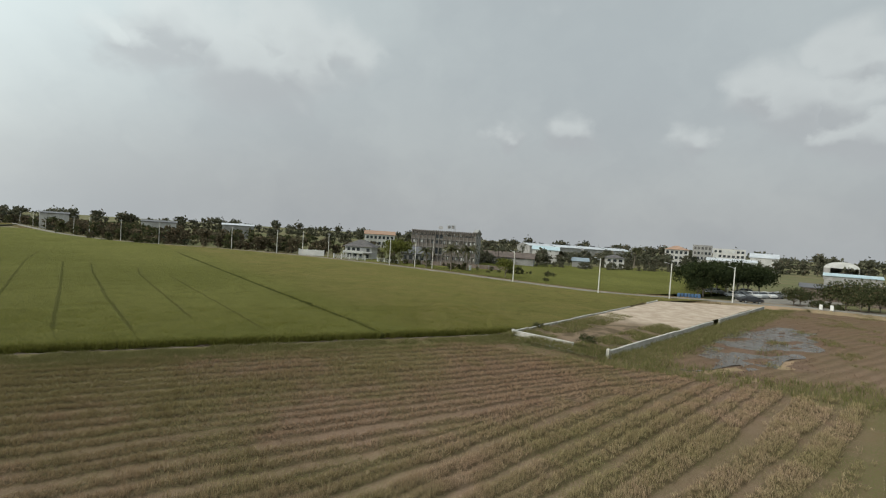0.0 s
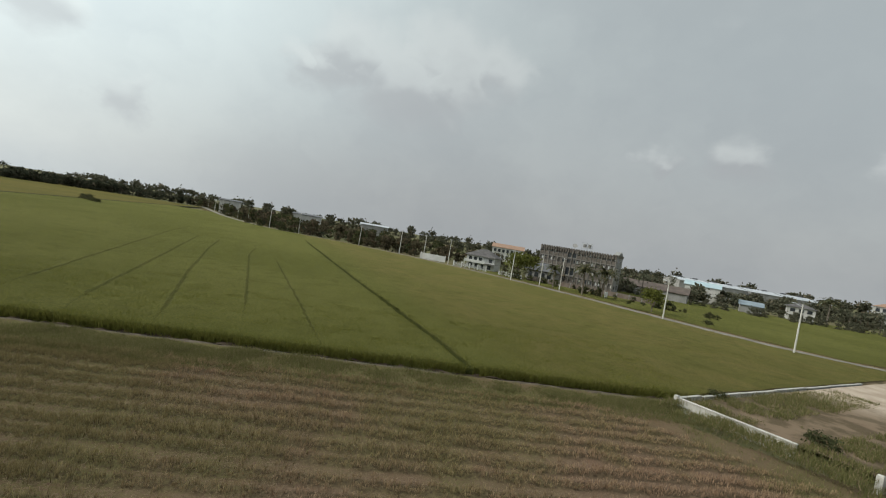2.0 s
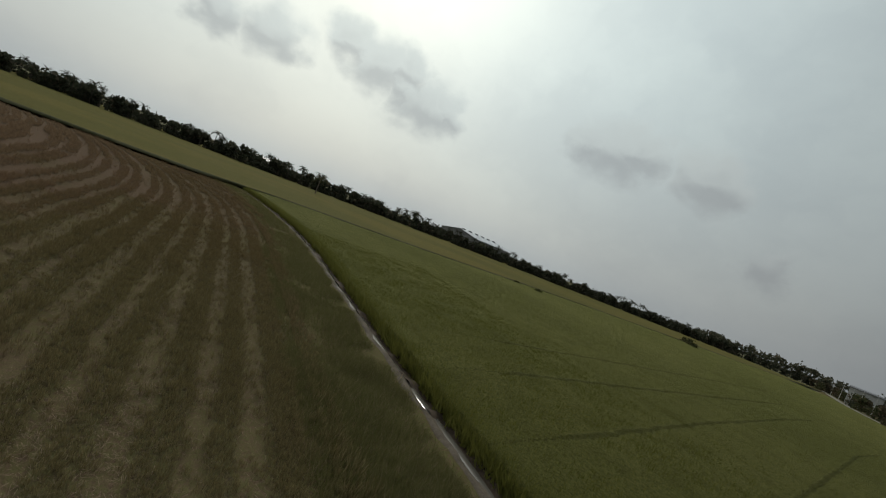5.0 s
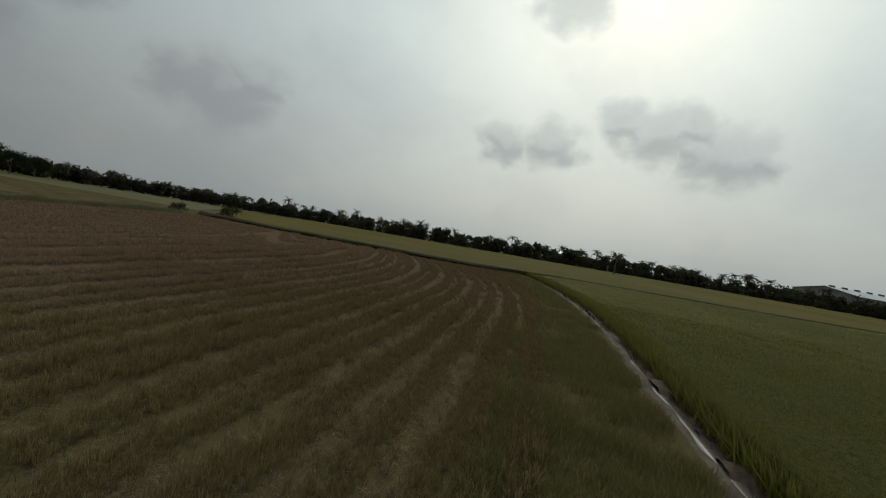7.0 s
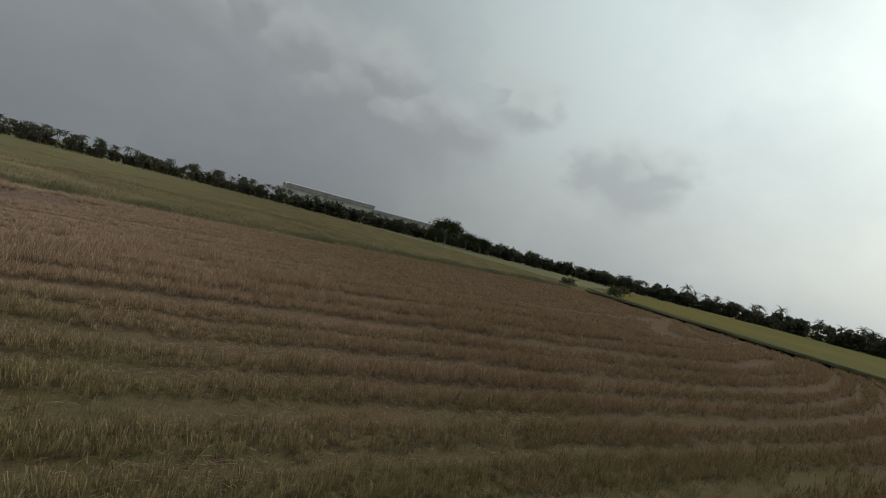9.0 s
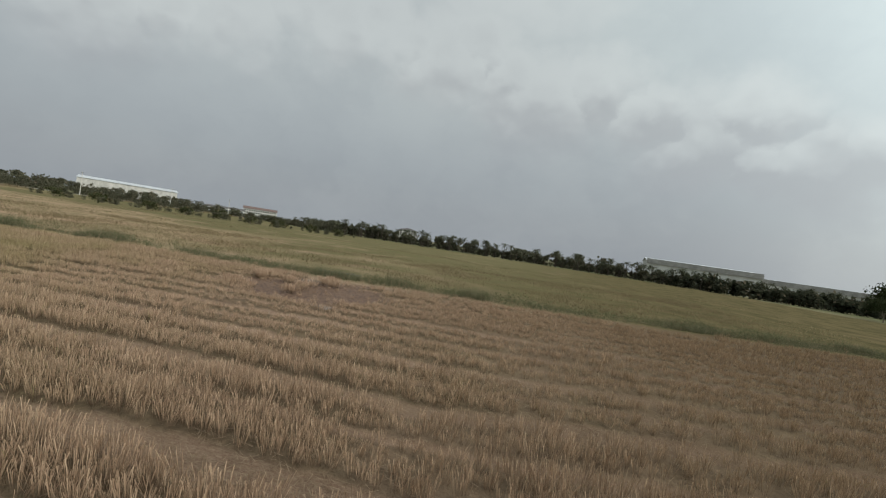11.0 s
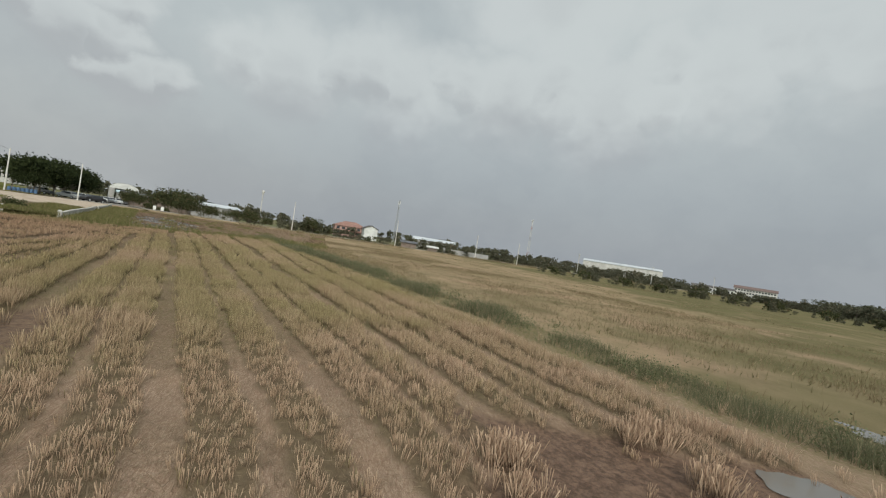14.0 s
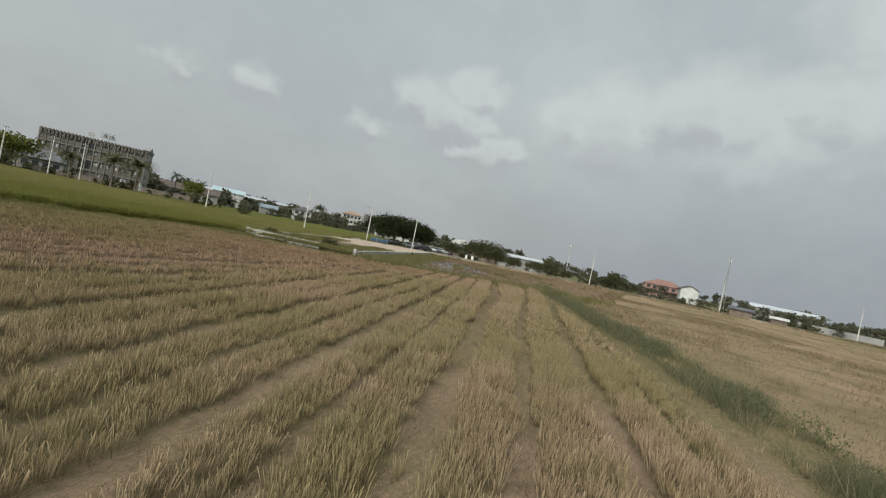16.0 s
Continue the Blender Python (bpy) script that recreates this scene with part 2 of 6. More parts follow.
def m_ground(n, s):
    p = place(n)
    big, mid, fine = n.noise(p, 0.012, 4), n.noise(p, 0.09, 5), n.noise(p, 1.4, 6)
    c = n.mix(n.ramp(big, 0.42, 0.6), (0.095, 0.100, 0.042), (0.165, 0.140, 0.078))
    c = n.mix(n.math("MULTIPLY", n.ramp(mid, 0.4, 0.65), 0.6), c, (0.115, 0.125, 0.052))
    c = n.mix(n.math("MULTIPLY", n.ramp(fine, 0.4, 0.7), 0.45), c, (0.20, 0.165, 0.105))
    n.put(s.inputs["Base Color"], c)
    s.inputs["Roughness"].default_value, s.inputs["Specular IOR Level"].default_value = 0.95, 0.08
    bump(n, s, fine, 0.7, 0.08)


def m_field(n, s):
    p = place(n)
    g, b, wet = attr(n, "green"), attr(n, "bare"), attr(n, "wet")
    fine, grit, mid = n.noise(p, 9.0, 6, 0.65), n.noise(p, 42.0, 4, 0.7), n.noise(p, 0.7, 5)
    # straw under the rows is coloured dark for the shade between stalks
    straw = n.mix(n.ramp(fine, 0.32, 0.68), (0.060, 0.042, 0.027), (0.150, 0.106, 0.068))
    fibre = n.noise(n.add("ShaderNodeMapping", Vector=p, Scale=(7.0, 38.0, 10.0), Rotation=(0, 0, 0.5)).outputs[0], 1.0, 5, 0.7, 1.5)
    soil = n.mix(n.ramp(grit, 0.3, 0.7), (0.130, 0.084, 0.058), (0.240, 0.166, 0.118))
    soil = n.mix(n.math("MULTIPLY", n.ramp(fibre, 0.48, 0.62), 0.65), soil, (0.290, 0.214, 0.150))
    soil = n.mix(n.math("MULTIPLY", n.ramp(mid, 0.5, 0.7), 0.6), soil, (0.185, 0.104, 0.066))
    soil = n.mix(n.math("MULTIPLY", n.ramp(n.noise(p, 2.6, 5, 0.65), 0.52, 0.68), 0.5), soil, (0.095, 0.063, 0.043))
    soil = n.mix(n.math("MULTIPLY", g, 0.55), soil, (0.098, 0.064, 0.040))
    # the soil turns to a paler tan towards the south
    at = n.add("ShaderNodeSeparateXYZ", Vector=p)
    dry = n.math("MULTIPLY", n.ramp(at.outputs["Y"], -15.0, -27.0), n.math("ADD", 0.25, n.math("MULTIPLY", n.math("MULTIPLY", n.ramp(at.outputs["X"], -6.0, -20.0), n.ramp(at.outputs["X"], -62.0, -44.0)), 0.75)))
    soil = n.mix(n.math("MULTIPLY", dry, 0.48), soil, n.mix(n.ramp(fibre, 0.40, 0.62), (0.350, 0.226, 0.162), (0.535, 0.392, 0.290)))
    straw = n.mix(n.math("MULTIPLY", dry, 0.45), straw, (0.215, 0.160, 0.105))
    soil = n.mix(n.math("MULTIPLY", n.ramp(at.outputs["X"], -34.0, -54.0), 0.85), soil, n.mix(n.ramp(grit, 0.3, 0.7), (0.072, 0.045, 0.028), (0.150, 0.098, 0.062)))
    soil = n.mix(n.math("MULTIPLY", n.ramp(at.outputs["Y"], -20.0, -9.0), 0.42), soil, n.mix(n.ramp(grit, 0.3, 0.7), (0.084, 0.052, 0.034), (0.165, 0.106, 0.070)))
    c = n.mix(b, straw, soil)
    c = n.mix(n.math("MULTIPLY", n.math("MULTIPLY", g, 0.75), n.ramp(fine, 0.30, 0.62)), c, n.mix(grit, (0.066, 0.082, 0.022), (0.148, 0.150, 0.050)))
    c = n.mix(wet, c, n.mix(n.ramp(fine, 0.3, 0.7), (0.072, 0.043, 0.029), (0.200, 0.124, 0.084)))
    n.put(s.inputs["Base Color"], c)
    n.put(s.inputs["Roughness"], n.math("SUBTRACT", 0.93, n.math("MULTIPLY", wet, 0.25)))
    n.put(s.inputs["Specular IOR Level"], n.math("ADD", 0.03, n.math("MULTIPLY", wet, 0.15)))
    bump(n, s, n.math("ADD", fine, n.math("MULTIPLY", grit, 0.4)), 0.9, 0.05)


def m_rice(n, s):
    p = place(n)
    big, mid, fine, speck = n.noise(p, 0.03, 4), n.noise(p, 0.5, 5), n.noise(p, 7.0, 6, 0.8), n.noise(p, 26.0, 3, 0.7)
    c = n.mix(n.ramp(big, 0.4, 0.62), (0.136, 0.137, 0.039), (0.174, 0.169, 0.053))
    # east of the main trail the ears have begun to turn
    turning = n.math("MULTIPLY", n.ramp(attr(n, "trail_0"), 99.5, 112.0), n.math("ADD", 0.45, n.math("MULTIPLY", n.ramp(n.noise(p, 0.11, 5, 0.6), 0.40, 0.62), 0.55)))
    c = n.mix(turning, c, (0.205, 0.170, 0.064))
    c = n.mix(n.math("MULTIPLY", n.ramp(mid, 0.45, 0.7), 0.40), c, (0.088, 0.092, 0.022))
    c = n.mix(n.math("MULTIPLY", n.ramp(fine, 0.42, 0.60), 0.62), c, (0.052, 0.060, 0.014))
    c = n.mix(n.math("MULTIPLY", n.ramp(speck, 0.54, 0.66), 0.45), c, (0.270, 0.250, 0.078))
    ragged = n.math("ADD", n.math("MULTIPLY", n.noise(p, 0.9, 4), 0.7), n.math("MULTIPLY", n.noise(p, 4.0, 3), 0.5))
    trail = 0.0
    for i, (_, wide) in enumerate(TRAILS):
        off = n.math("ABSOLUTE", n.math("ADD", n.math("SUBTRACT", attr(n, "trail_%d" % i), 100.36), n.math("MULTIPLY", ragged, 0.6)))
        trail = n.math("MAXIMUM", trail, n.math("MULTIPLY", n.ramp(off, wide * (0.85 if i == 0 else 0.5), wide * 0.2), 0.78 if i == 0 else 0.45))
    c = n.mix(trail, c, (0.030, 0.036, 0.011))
    n.put(s.inputs["Base Color"], c)
    s.inputs["Roughness"].default_value, s.inputs["Specular IOR Level"].default_value = 0.9, 0.02
    bump(n, s, n.math("SUBTRACT", n.math("ADD", fine, mid), n.math("MULTIPLY", trail, 0.6)), 1.0, 0.30)


def m_yellow(n, s):
    p = place(n)
    big, fine = n.noise(p, 0.02, 5), n.noise(p, 1.2, 6, 0.7)
    c = n.mix(n.ramp(big, 0.4, 0.6), (0.140, 0.116, 0.034), (0.112, 0.102, 0.030))
    c = n.mix(n.math("MULTIPLY", n.ramp(fine, 0.35, 0.7), 0.4), c, (0.060, 0.056, 0.018))
    n.put(s.inputs["Base Color"], c)
    s.inputs["Roughness"].default_value, s.inputs["Specular IOR Level"].default_value = 0.9, 0.02
    bump(n, s, fine, 0.8, 0.2)


def m_rough(n, s):
    """Fallow land: weeds and dry grass over brown soil."""
    p = place(n)
    big, mid, fine = n.noise(p, 0.035, 5), n.noise(p, 0.35, 6, 0.6), n.noise(p, 6.0, 6, 0.7)
    at = n.add("ShaderNodeSeparateXYZ", Vector=p)
    east = n.math("MULTIPLY", n.ramp(at.outputs["X"], -46.0, -6.0), n.ramp(at.outputs["Y"], -100.0, -55.0))
    c = n.mix(n.ramp(n.math("ADD", big, n.math("MULTIPLY", n.math("SUBTRACT", east, 0.5), 0.34)), 0.40, 0.60), (0.132, 0.119, 0.060), (0.300, 0.222, 0.140))
    c = n.mix(n.math("MULTIPLY", n.ramp(mid, 0.45, 0.68), 0.6), c, (0.098, 0.092, 0.046))
    c = n.mix(n.math("MULTIPLY", n.ramp(n.noise(p, 0.13, 6, 0.65), 0.50, 0.68), n.math("ADD", 0.25, n.math("MULTIPLY", east, 0.5))), c, (0.400, 0.268, 0.190))
    c = n.mix(n.math("MULTIPLY", n.ramp(fine, 0.35, 0.7), 0.40), c, (0.205, 0.165, 0.100))
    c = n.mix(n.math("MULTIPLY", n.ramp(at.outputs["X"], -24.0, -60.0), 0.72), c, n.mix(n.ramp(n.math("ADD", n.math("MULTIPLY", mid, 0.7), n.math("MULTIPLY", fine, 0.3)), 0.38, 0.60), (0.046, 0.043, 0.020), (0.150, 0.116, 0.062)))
    n.put(s.inputs["Base Color"], c)
    s.inputs["Roughness"].default_value, s.inputs["Specular IOR Level"].default_value = 0.95, 0.0
    bump(n, s, n.math("ADD", fine, mid), 0.9, 0.1)


def m_water(n, s):
    s.inputs["Base Color"].default_value = (0.150, 0.135, 0.120, 1)
    n.put(s.inputs["Roughness"], n.math("ADD", 0.03, n.math("MULTIPLY", n.noise(place(n), 0.5, 3), 0.12)))
    s.inputs["IOR"].default_value = 1.30
    bump(n, s, n.noise(place(n), 5.0, 4), 0.12, 0.03)


def m_flood(n, s):
    p = place(n)
    n.put(s.inputs["Base Color"], n.mix(n.noise(p, 1.5, 4), (0.070, 0.058, 0.046), (0.115, 0.100, 0.084)))
    n.put(s.inputs["Roughness"], n.math("ADD", 0.14, n.math("MULTIPLY", n.noise(p, 0.4, 3), 0.25)))
    s.inputs["IOR"].default_value = 1.27
    bump(n, s, n.noise(p, 4.0, 4), 0.3, 0.05)


def m_stalk(n, s):
    r = n.add("ShaderNodeNewGeometry").outputs["Random Per Island"]
    g = attr(n, "green")
    # brown foot darkened for the shade low among the stalks, paler dry tip
    p = place(n)
    at = n.add("ShaderNodeSeparateXYZ", Vector=p)
    # the north and west of the field are darker and rustier, the south is paler
    dry = n.ramp(n.math("ADD", at.outputs["Y"], n.math("MULTIPLY", n.noise(p, 0.12, 3), 6.0)), -8.0, -24.0)
    damp = n.mix(n.math("POWER", r, 1.2), (0.228, 0.146, 0.092), (0.425, 0.295, 0.195))
    c = n.mix(dry, damp, n.mix(n.math("POWER", r, 1.2), (0.315, 0.212, 0.145), (0.520, 0.385, 0.272)))
    c = n.mix(n.math("MULTIPLY", g, 0.62), c, n.mix(r, (0.108, 0.122, 0.030), (0.250, 0.255, 0.078)))
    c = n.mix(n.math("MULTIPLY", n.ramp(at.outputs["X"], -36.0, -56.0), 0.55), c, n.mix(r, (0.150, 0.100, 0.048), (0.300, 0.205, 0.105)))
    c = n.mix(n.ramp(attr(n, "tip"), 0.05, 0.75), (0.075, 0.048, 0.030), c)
    n.put(s.inputs["Base Color"], c)
    s.inputs["Roughness"].default_value = 0.75
    s.inputs["Specular IOR Level"].default_value = 0.05
    let_through(n, s, c, 0.13)


GROUND = material("open_land", m_ground)
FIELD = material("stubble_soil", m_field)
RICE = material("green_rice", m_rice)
YELLOW = material("ripening_rice", m_yellow)
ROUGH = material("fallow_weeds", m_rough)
WATER = material("muddy_water", m_water)
STALK = material("cut_straw", m_stalk)
BLADE = leafy("rice_blades", (0.125, 0.130, 0.028), (0.235, 0.224, 0.062))
GRASS = leafy("verge_grass", (0.122, 0.122, 0.046), (0.250, 0.225, 0.096), (0.30, 0.235, 0.135))
REED = leafy("strip_grass", (0.112, 0.116, 0.064), (0.232, 0.220, 0.130), (0.36, 0.28, 0.19))
LEAF = leafy("broad_leaves", (0.018, 0.026, 0.010), (0.056, 0.066, 0.027))
OLIVE = leafy("olive_leaves", (0.048, 0.055, 0.025), (0.118, 0.120, 0.056), (0.16, 0.125, 0.07))
FROND = leafy("palm_fronds", (0.036, 0.044, 0.026), (0.092, 0.098, 0.058), (0.15, 0.12, 0.075))
COCO = leafy("coconut_fronds", (0.060, 0.066, 0.034), (0.165, 0.160, 0.085), (0.20, 0.16, 0.09))
# distance haze put into the leaf colour of far trees and palms: paler, greyer
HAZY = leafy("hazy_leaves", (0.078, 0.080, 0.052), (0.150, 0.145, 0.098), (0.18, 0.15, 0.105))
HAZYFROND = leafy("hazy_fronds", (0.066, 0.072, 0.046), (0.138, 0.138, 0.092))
SCRUB = leafy("dry_scrub", (0.066, 0.058, 0.036), (0.135, 0.112, 0.068), (0.18, 0.13, 0.085))
BARK = surface("grey_bark", (0.13, 0.105, 0.08), (0.23, 0.20, 0.165), 4.0, 0.9, 0.02)
ROADBED = surface("worn_concrete_road", (0.165, 0.150, 0.128), (0.245, 0.225, 0.195), 0.4, 0.9, 0.01, 20)
CONCRETE = surface("weathered_concrete", (0.35, 0.335, 0.30), (0.54, 0.52, 0.475), 1.2, 0.85, 0.008)
# weedy bank, its colour darkened for the bund's shadow side
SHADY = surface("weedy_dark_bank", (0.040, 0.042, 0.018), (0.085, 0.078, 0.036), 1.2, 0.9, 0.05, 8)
# belt leaves also lightened and greyed to stand for haze
BELT = leafy("belt_leaves", (0.042, 0.047, 0.031), (0.100, 0.104, 0.066), (0.13, 0.11, 0.075))


# ---- building helpers ----
def mesh_of(name, verts, faces, mat, smooth=False, attrs=()):
    """A mesh from numpy arrays: verts (n, 3) and faces (m, k), all faces with k corners."""
    verts, faces = np.asarray(verts, np.float32), np.asarray(faces, np.int32)
    me = bpy.data.meshes.new(name)
    me.vertices.add(len(verts))
    me.vertices.foreach_set("co", verts.ravel())
    k = faces.shape[1]
    me.loops.add(faces.size)
    me.loops.foreach_set("vertex_index", faces.ravel())
    me.polygons.add(len(faces))
    me.polygons.foreach_set("loop_start", np.arange(0, faces.size, k, dtype=np.int32))
    me.polygons.foreach_set("use_smooth", np.full(len(faces), smooth, dtype=bool))
    for key, values in attrs:
        me.attributes.new(key, "FLOAT", "POINT").data.foreach_set("value", np.asarray(values, np.float32))
    me.update(calc_edges=True)
    me.materials.append(mat)
    return me


def grid_faces(rows, cols):
    a = np.arange(rows * cols).reshape(rows, cols)
    return np.stack([a[:-1, :-1], a[:-1, 1:], a[1:, 1:], a[1:, :-1]], -1).reshape(-1, 4)


RNG = np.random.default_rng(7)


def value_noise(x, y, cell, seed):
    """Smooth random field in 0..1 with the given cell size in metres."""
    table = np.random.default_rng(seed).random((256, 256))
    u, v = np.asarray(x) / cell, np.asarray(y) / cell
    i, j = np.floor(u).astype(int), np.floor(v).astype(int)
    fu, fv = u - i, v - j
    fu, fv = fu * fu * (3 - 2 * fu), fv * fv * (3 - 2 * fv)
    g = lambda a, b: table[a % 256, b % 256]
    return (g(i, j) * (1 - fu) + g(i + 1, j) * fu) * (1 - fv) + (g(i, j + 1) * (1 - fu) + g(i + 1, j + 1) * fu) * fv


def step(v, low, high):
    t = np.clip((np.asarray(v, float) - low) / (high - low), 0, 1)
    return t * t * (3 - 2 * t)


def along(points, gap):
    """Points every gap metres along a polyline, with the headings there."""
    p = np.array(points, float)
    d = np.r_[0, np.cumsum(np.hypot(*np.diff(p, axis=0).T))]
    s = np.arange(0, d[-1] + gap * 0.5, gap)
    x, y = np.interp(s, d, p[:, 0]), np.interp(s, d, p[:, 1])
    return np.stack([x, y], 1), np.arctan2(np.gradient(y), np.gradient(x))


def smooth_line(points, rounds=3):
    p = np.array(points, float)
    for _ in range(rounds):
        q = 0.75 * p[:-1] + 0.25 * p[1:]
        r = 0.25 * p[:-1] + 0.75 * p[1:]
        p = np.r_[p[:1], np.stack([q, r], 1).reshape(-1, p.shape[1]), p[-1:]]
    return p


def ribbon(name, points, width, z, mat, crown=0.0, skirt=0.3, wobble=0.0, drop=0.25):
    """A band of ground along a line, with sloped sides down to the land."""
    c, h = along(smooth_line(points), 2.5)
    side = np.stack([-np.sin(h), np.cos(h)], 1)
    offs = [(-width / 2 - skirt, -drop), (-width / 2, 0.0), (0.0, crown), (width / 2, 0.0), (width / 2 + skirt, -drop)]
    rows = []
    for n, (o, dz) in enumerate(offs):
        w_ = o + (wobble * (value_noise(c[:, 0], c[:, 1], 3, 20 + n) - 0.5) if n != 2 else 0)
        xy = c + side * (w_ * np.ones(len(c)))[:, None]
        rows.append(np.c_[xy, np.full(len(c), z + dz)])
    v = np.stack(rows, 0).reshape(-1, 3)
    return new(name, mesh_of(name, v, grid_faces(len(offs), len(c))[:, ::-1], mat, True))


def blades(xy, z, height, width, lean, per=1, spread=0.05, seed=1, two=False):
    """Thin upright triangles (or two-step blades) at the points xy; per of them at each."""
    g = np.random.default_rng(seed)
    n = len(xy) * per
    base = np.repeat(np.c_[xy, np.broadcast_to(z, len(xy))], per, 0)
    base[:, :2] += g.normal(0, spread, (n, 2))
    a, t = g.uniform(0, 2 * np.pi, n), g.uniform(0, 2 * np.pi, n)
    hgt = np.repeat(np.broadcast_to(height, len(xy)), per) * g.uniform(0.6, 1.25, n)
    wd = np.repeat(np.broadcast_to(width, len(xy)), per) * g.uniform(0.7, 1.3, n)
    ln = np.abs(g.normal(0, 1, n)) * lean * hgt
    across = np.c_[np.cos(a), np.sin(a), np.zeros(n)] * (wd / 2)[:, None]
    tip = base + np.c_[np.cos(t) * ln, np.sin(t) * ln, hgt]
    if not two:
        v = np.stack([base - across, base + across, tip], 1).reshape(-1, 3)
        return v, np.arange(3 * n).reshape(-1, 3)
    mid = base + np.c_[np.cos(t) * ln * 0.3, np.sin(t) * ln * 0.3, hgt * 0.62]
    v = np.stack([base - across, base + across, mid + across * 0.8, mid - across * 0.8, tip], 1).reshape(-1, 3)
    i = 5 * np.arange(n)[:, None]
    f = np.concatenate([i + [[0, 1, 2]], i + [[0, 2, 3]], i + [[3, 2, 4]]], 1).reshape(-1, 3)
    return v, f


def tufts(xy, z, height, width, per, foot, fan, seed):
    """Cut stalks that stand close at the foot of each hill and fan out, flat-topped, above it."""
    g = np.random.default_rng(seed)
    n = len(xy) * per
    base = np.repeat(np.c_[xy, np.broadcast_to(z, len(xy))], per, 0)
    t, r = g.uniform(0, 2 * np.pi, n), np.sqrt(g.random(n))
    out = np.c_[np.cos(t), np.sin(t)]
    base[:, :2] += out * (r * foot)[:, None]
    hgt = np.repeat(np.broadcast_to(height, len(xy)), per) * g.uniform(0.62, 1.12, n)
    lean = np.repeat(g.normal(0, 0.10, (len(xy), 2)), per, 0) + out * (r * fan)[:, None] + g.normal(0, 0.07, (n, 2))
    top = base + np.c_[lean * hgt[:, None], hgt]
    a = g.uniform(0, np.pi, n)
    across = np.c_[np.cos(a), np.sin(a), g.uniform(-0.4, 0.4, n)] * (width * g.uniform(0.6, 1.3, n) / 2)[:, None]
    return np.stack([base, top + across, top - across], 1).reshape(-1, 3), np.arange(3 * n).reshape(-1, 3)


def joined(parts):
    """Several (verts, faces) as one."""
    vs, fs, at = [], [], 0
    for v, f in parts:
        vs.append(np.asarray(v, float).reshape(-1, 3))
        fs.append(np.asarray(f) + at)
        at += len(vs[-1])
    return np.concatenate(vs), np.concatenate(fs)


# ---- the plan ----
ROAD_LINE = [(83, 2), (76, 11), (66, 17.5), (56, 22.5), (48, 26.5), (41, 33.5), (33, 50), (25, 70), (14, 90), (-6, 119), (-32, 142),
             (-62, 158), (-90, 199), (-115, 252), (-150, 330), (-190, 420)]
EAST_ROAD = [(76, 11), (83, 2), (92, -16), (103, -48), (114, -90), (124, -150), (128, -230), (120, -340)]
ROAD_XY = smooth_line(ROAD_LINE)
SOUTH_X = np.array([-110, -92, -75, -65, -54, -46, -40, -34, -30, -25, -19, -13, -8, 0, 10, 20, 40], float)
SOUTH_Y = np.array([-64, -58, -52.8, -49.6, -45.4, -42.3, -40.5, -39.0, -38.1, -36.9, -35.4, -33.9, -32.4, -29.5, -26, -22.5, -16], float)
BUND = [(-175, -108), (-120, -76), (-100, -60), (-97, -42), (-95, -26), (-94, -13), (-97, -5), (-101, 3), (-102, 14), (-104, 32), (-119, 81), (-128, 160), (-136, 230), (-148, 330)]


def road_x(y):
    o = np.argsort(ROAD_XY[:, 1])
    return np.interp(y, ROAD_XY[o, 1], ROAD_XY[o, 0])


def south_y(x):
    return (np.interp(np.asarray(x) - 5, SOUTH_X, SOUTH_Y) + np.interp(x, SOUTH_X, SOUTH_Y) + np.interp(np.asarray(x) + 5, SOUTH_X, SOUTH_Y)) / 3


def ditch_bend(x):
    """How far the ditch and the rice edge swing south towards the west end."""
    return 0.0034 * np.clip(-56 - np.asarray(x, float), 0, None) ** 2


def bent(x, y):
    """A northing beside the ditch, carried along its bend; the bend dies out deep in the rice."""
    return y - ditch_bend(x) * np.clip(1 - (np.asarray(y, float) - 2) / 45, 0, 1)


def bund_x(y):
    return np.interp(y, [p[1] for p in BUND], [p[0] for p in BUND])


def swath(x, y):
    """Metres from the ditch side, square to the harvester's rows: straight in the north, a slanting block in the south."""
    x, y = np.asarray(x, float), np.asarray(y, float)
    west = 0.0058 * np.clip(-54 - x, 0, None) ** 2
    yb = y + west
    s = np.where(x > -33, x + 33, 0.45 * (x + 33)) + np.where(x < -44, 0.6 * (x + 44), 0) * step(-y, 20, 26) + np.where(x < -58, -(x + 58) * 0.7, 0)
    start = yb - 0.1 * np.where(x > -33, x + 33, 0) * step(-yb, 11, 17)
    slant = yb
    for _ in range(8):
        slant = yb - s * (0.29 * step(-slant, 15, 25) - 0.07 * step(-slant, 31, 36))
    split = -21.8 + 0.30 * (x + 27) + 0.6 * (value_noise(x, y, 3.0, 23) - 0.5)
    south = (yb < split) | (x < -33)
    return -2.2 - np.where(south, slant, start)


def field_depth(x, y):
    """The rows' own measure, and metres in from the stubble field's edge."""
    v = swath(x, y)
    east = ((x - 0.5) * -18 + (y + 10) * -16) / 24.1
    north = -2.2 - (y + ditch_bend(x))
    return v, np.minimum(np.minimum(north, east), np.minimum(y - south_y(x) - 1.35, x - bund_x(y) - 2.0))


PITCH = 1.17


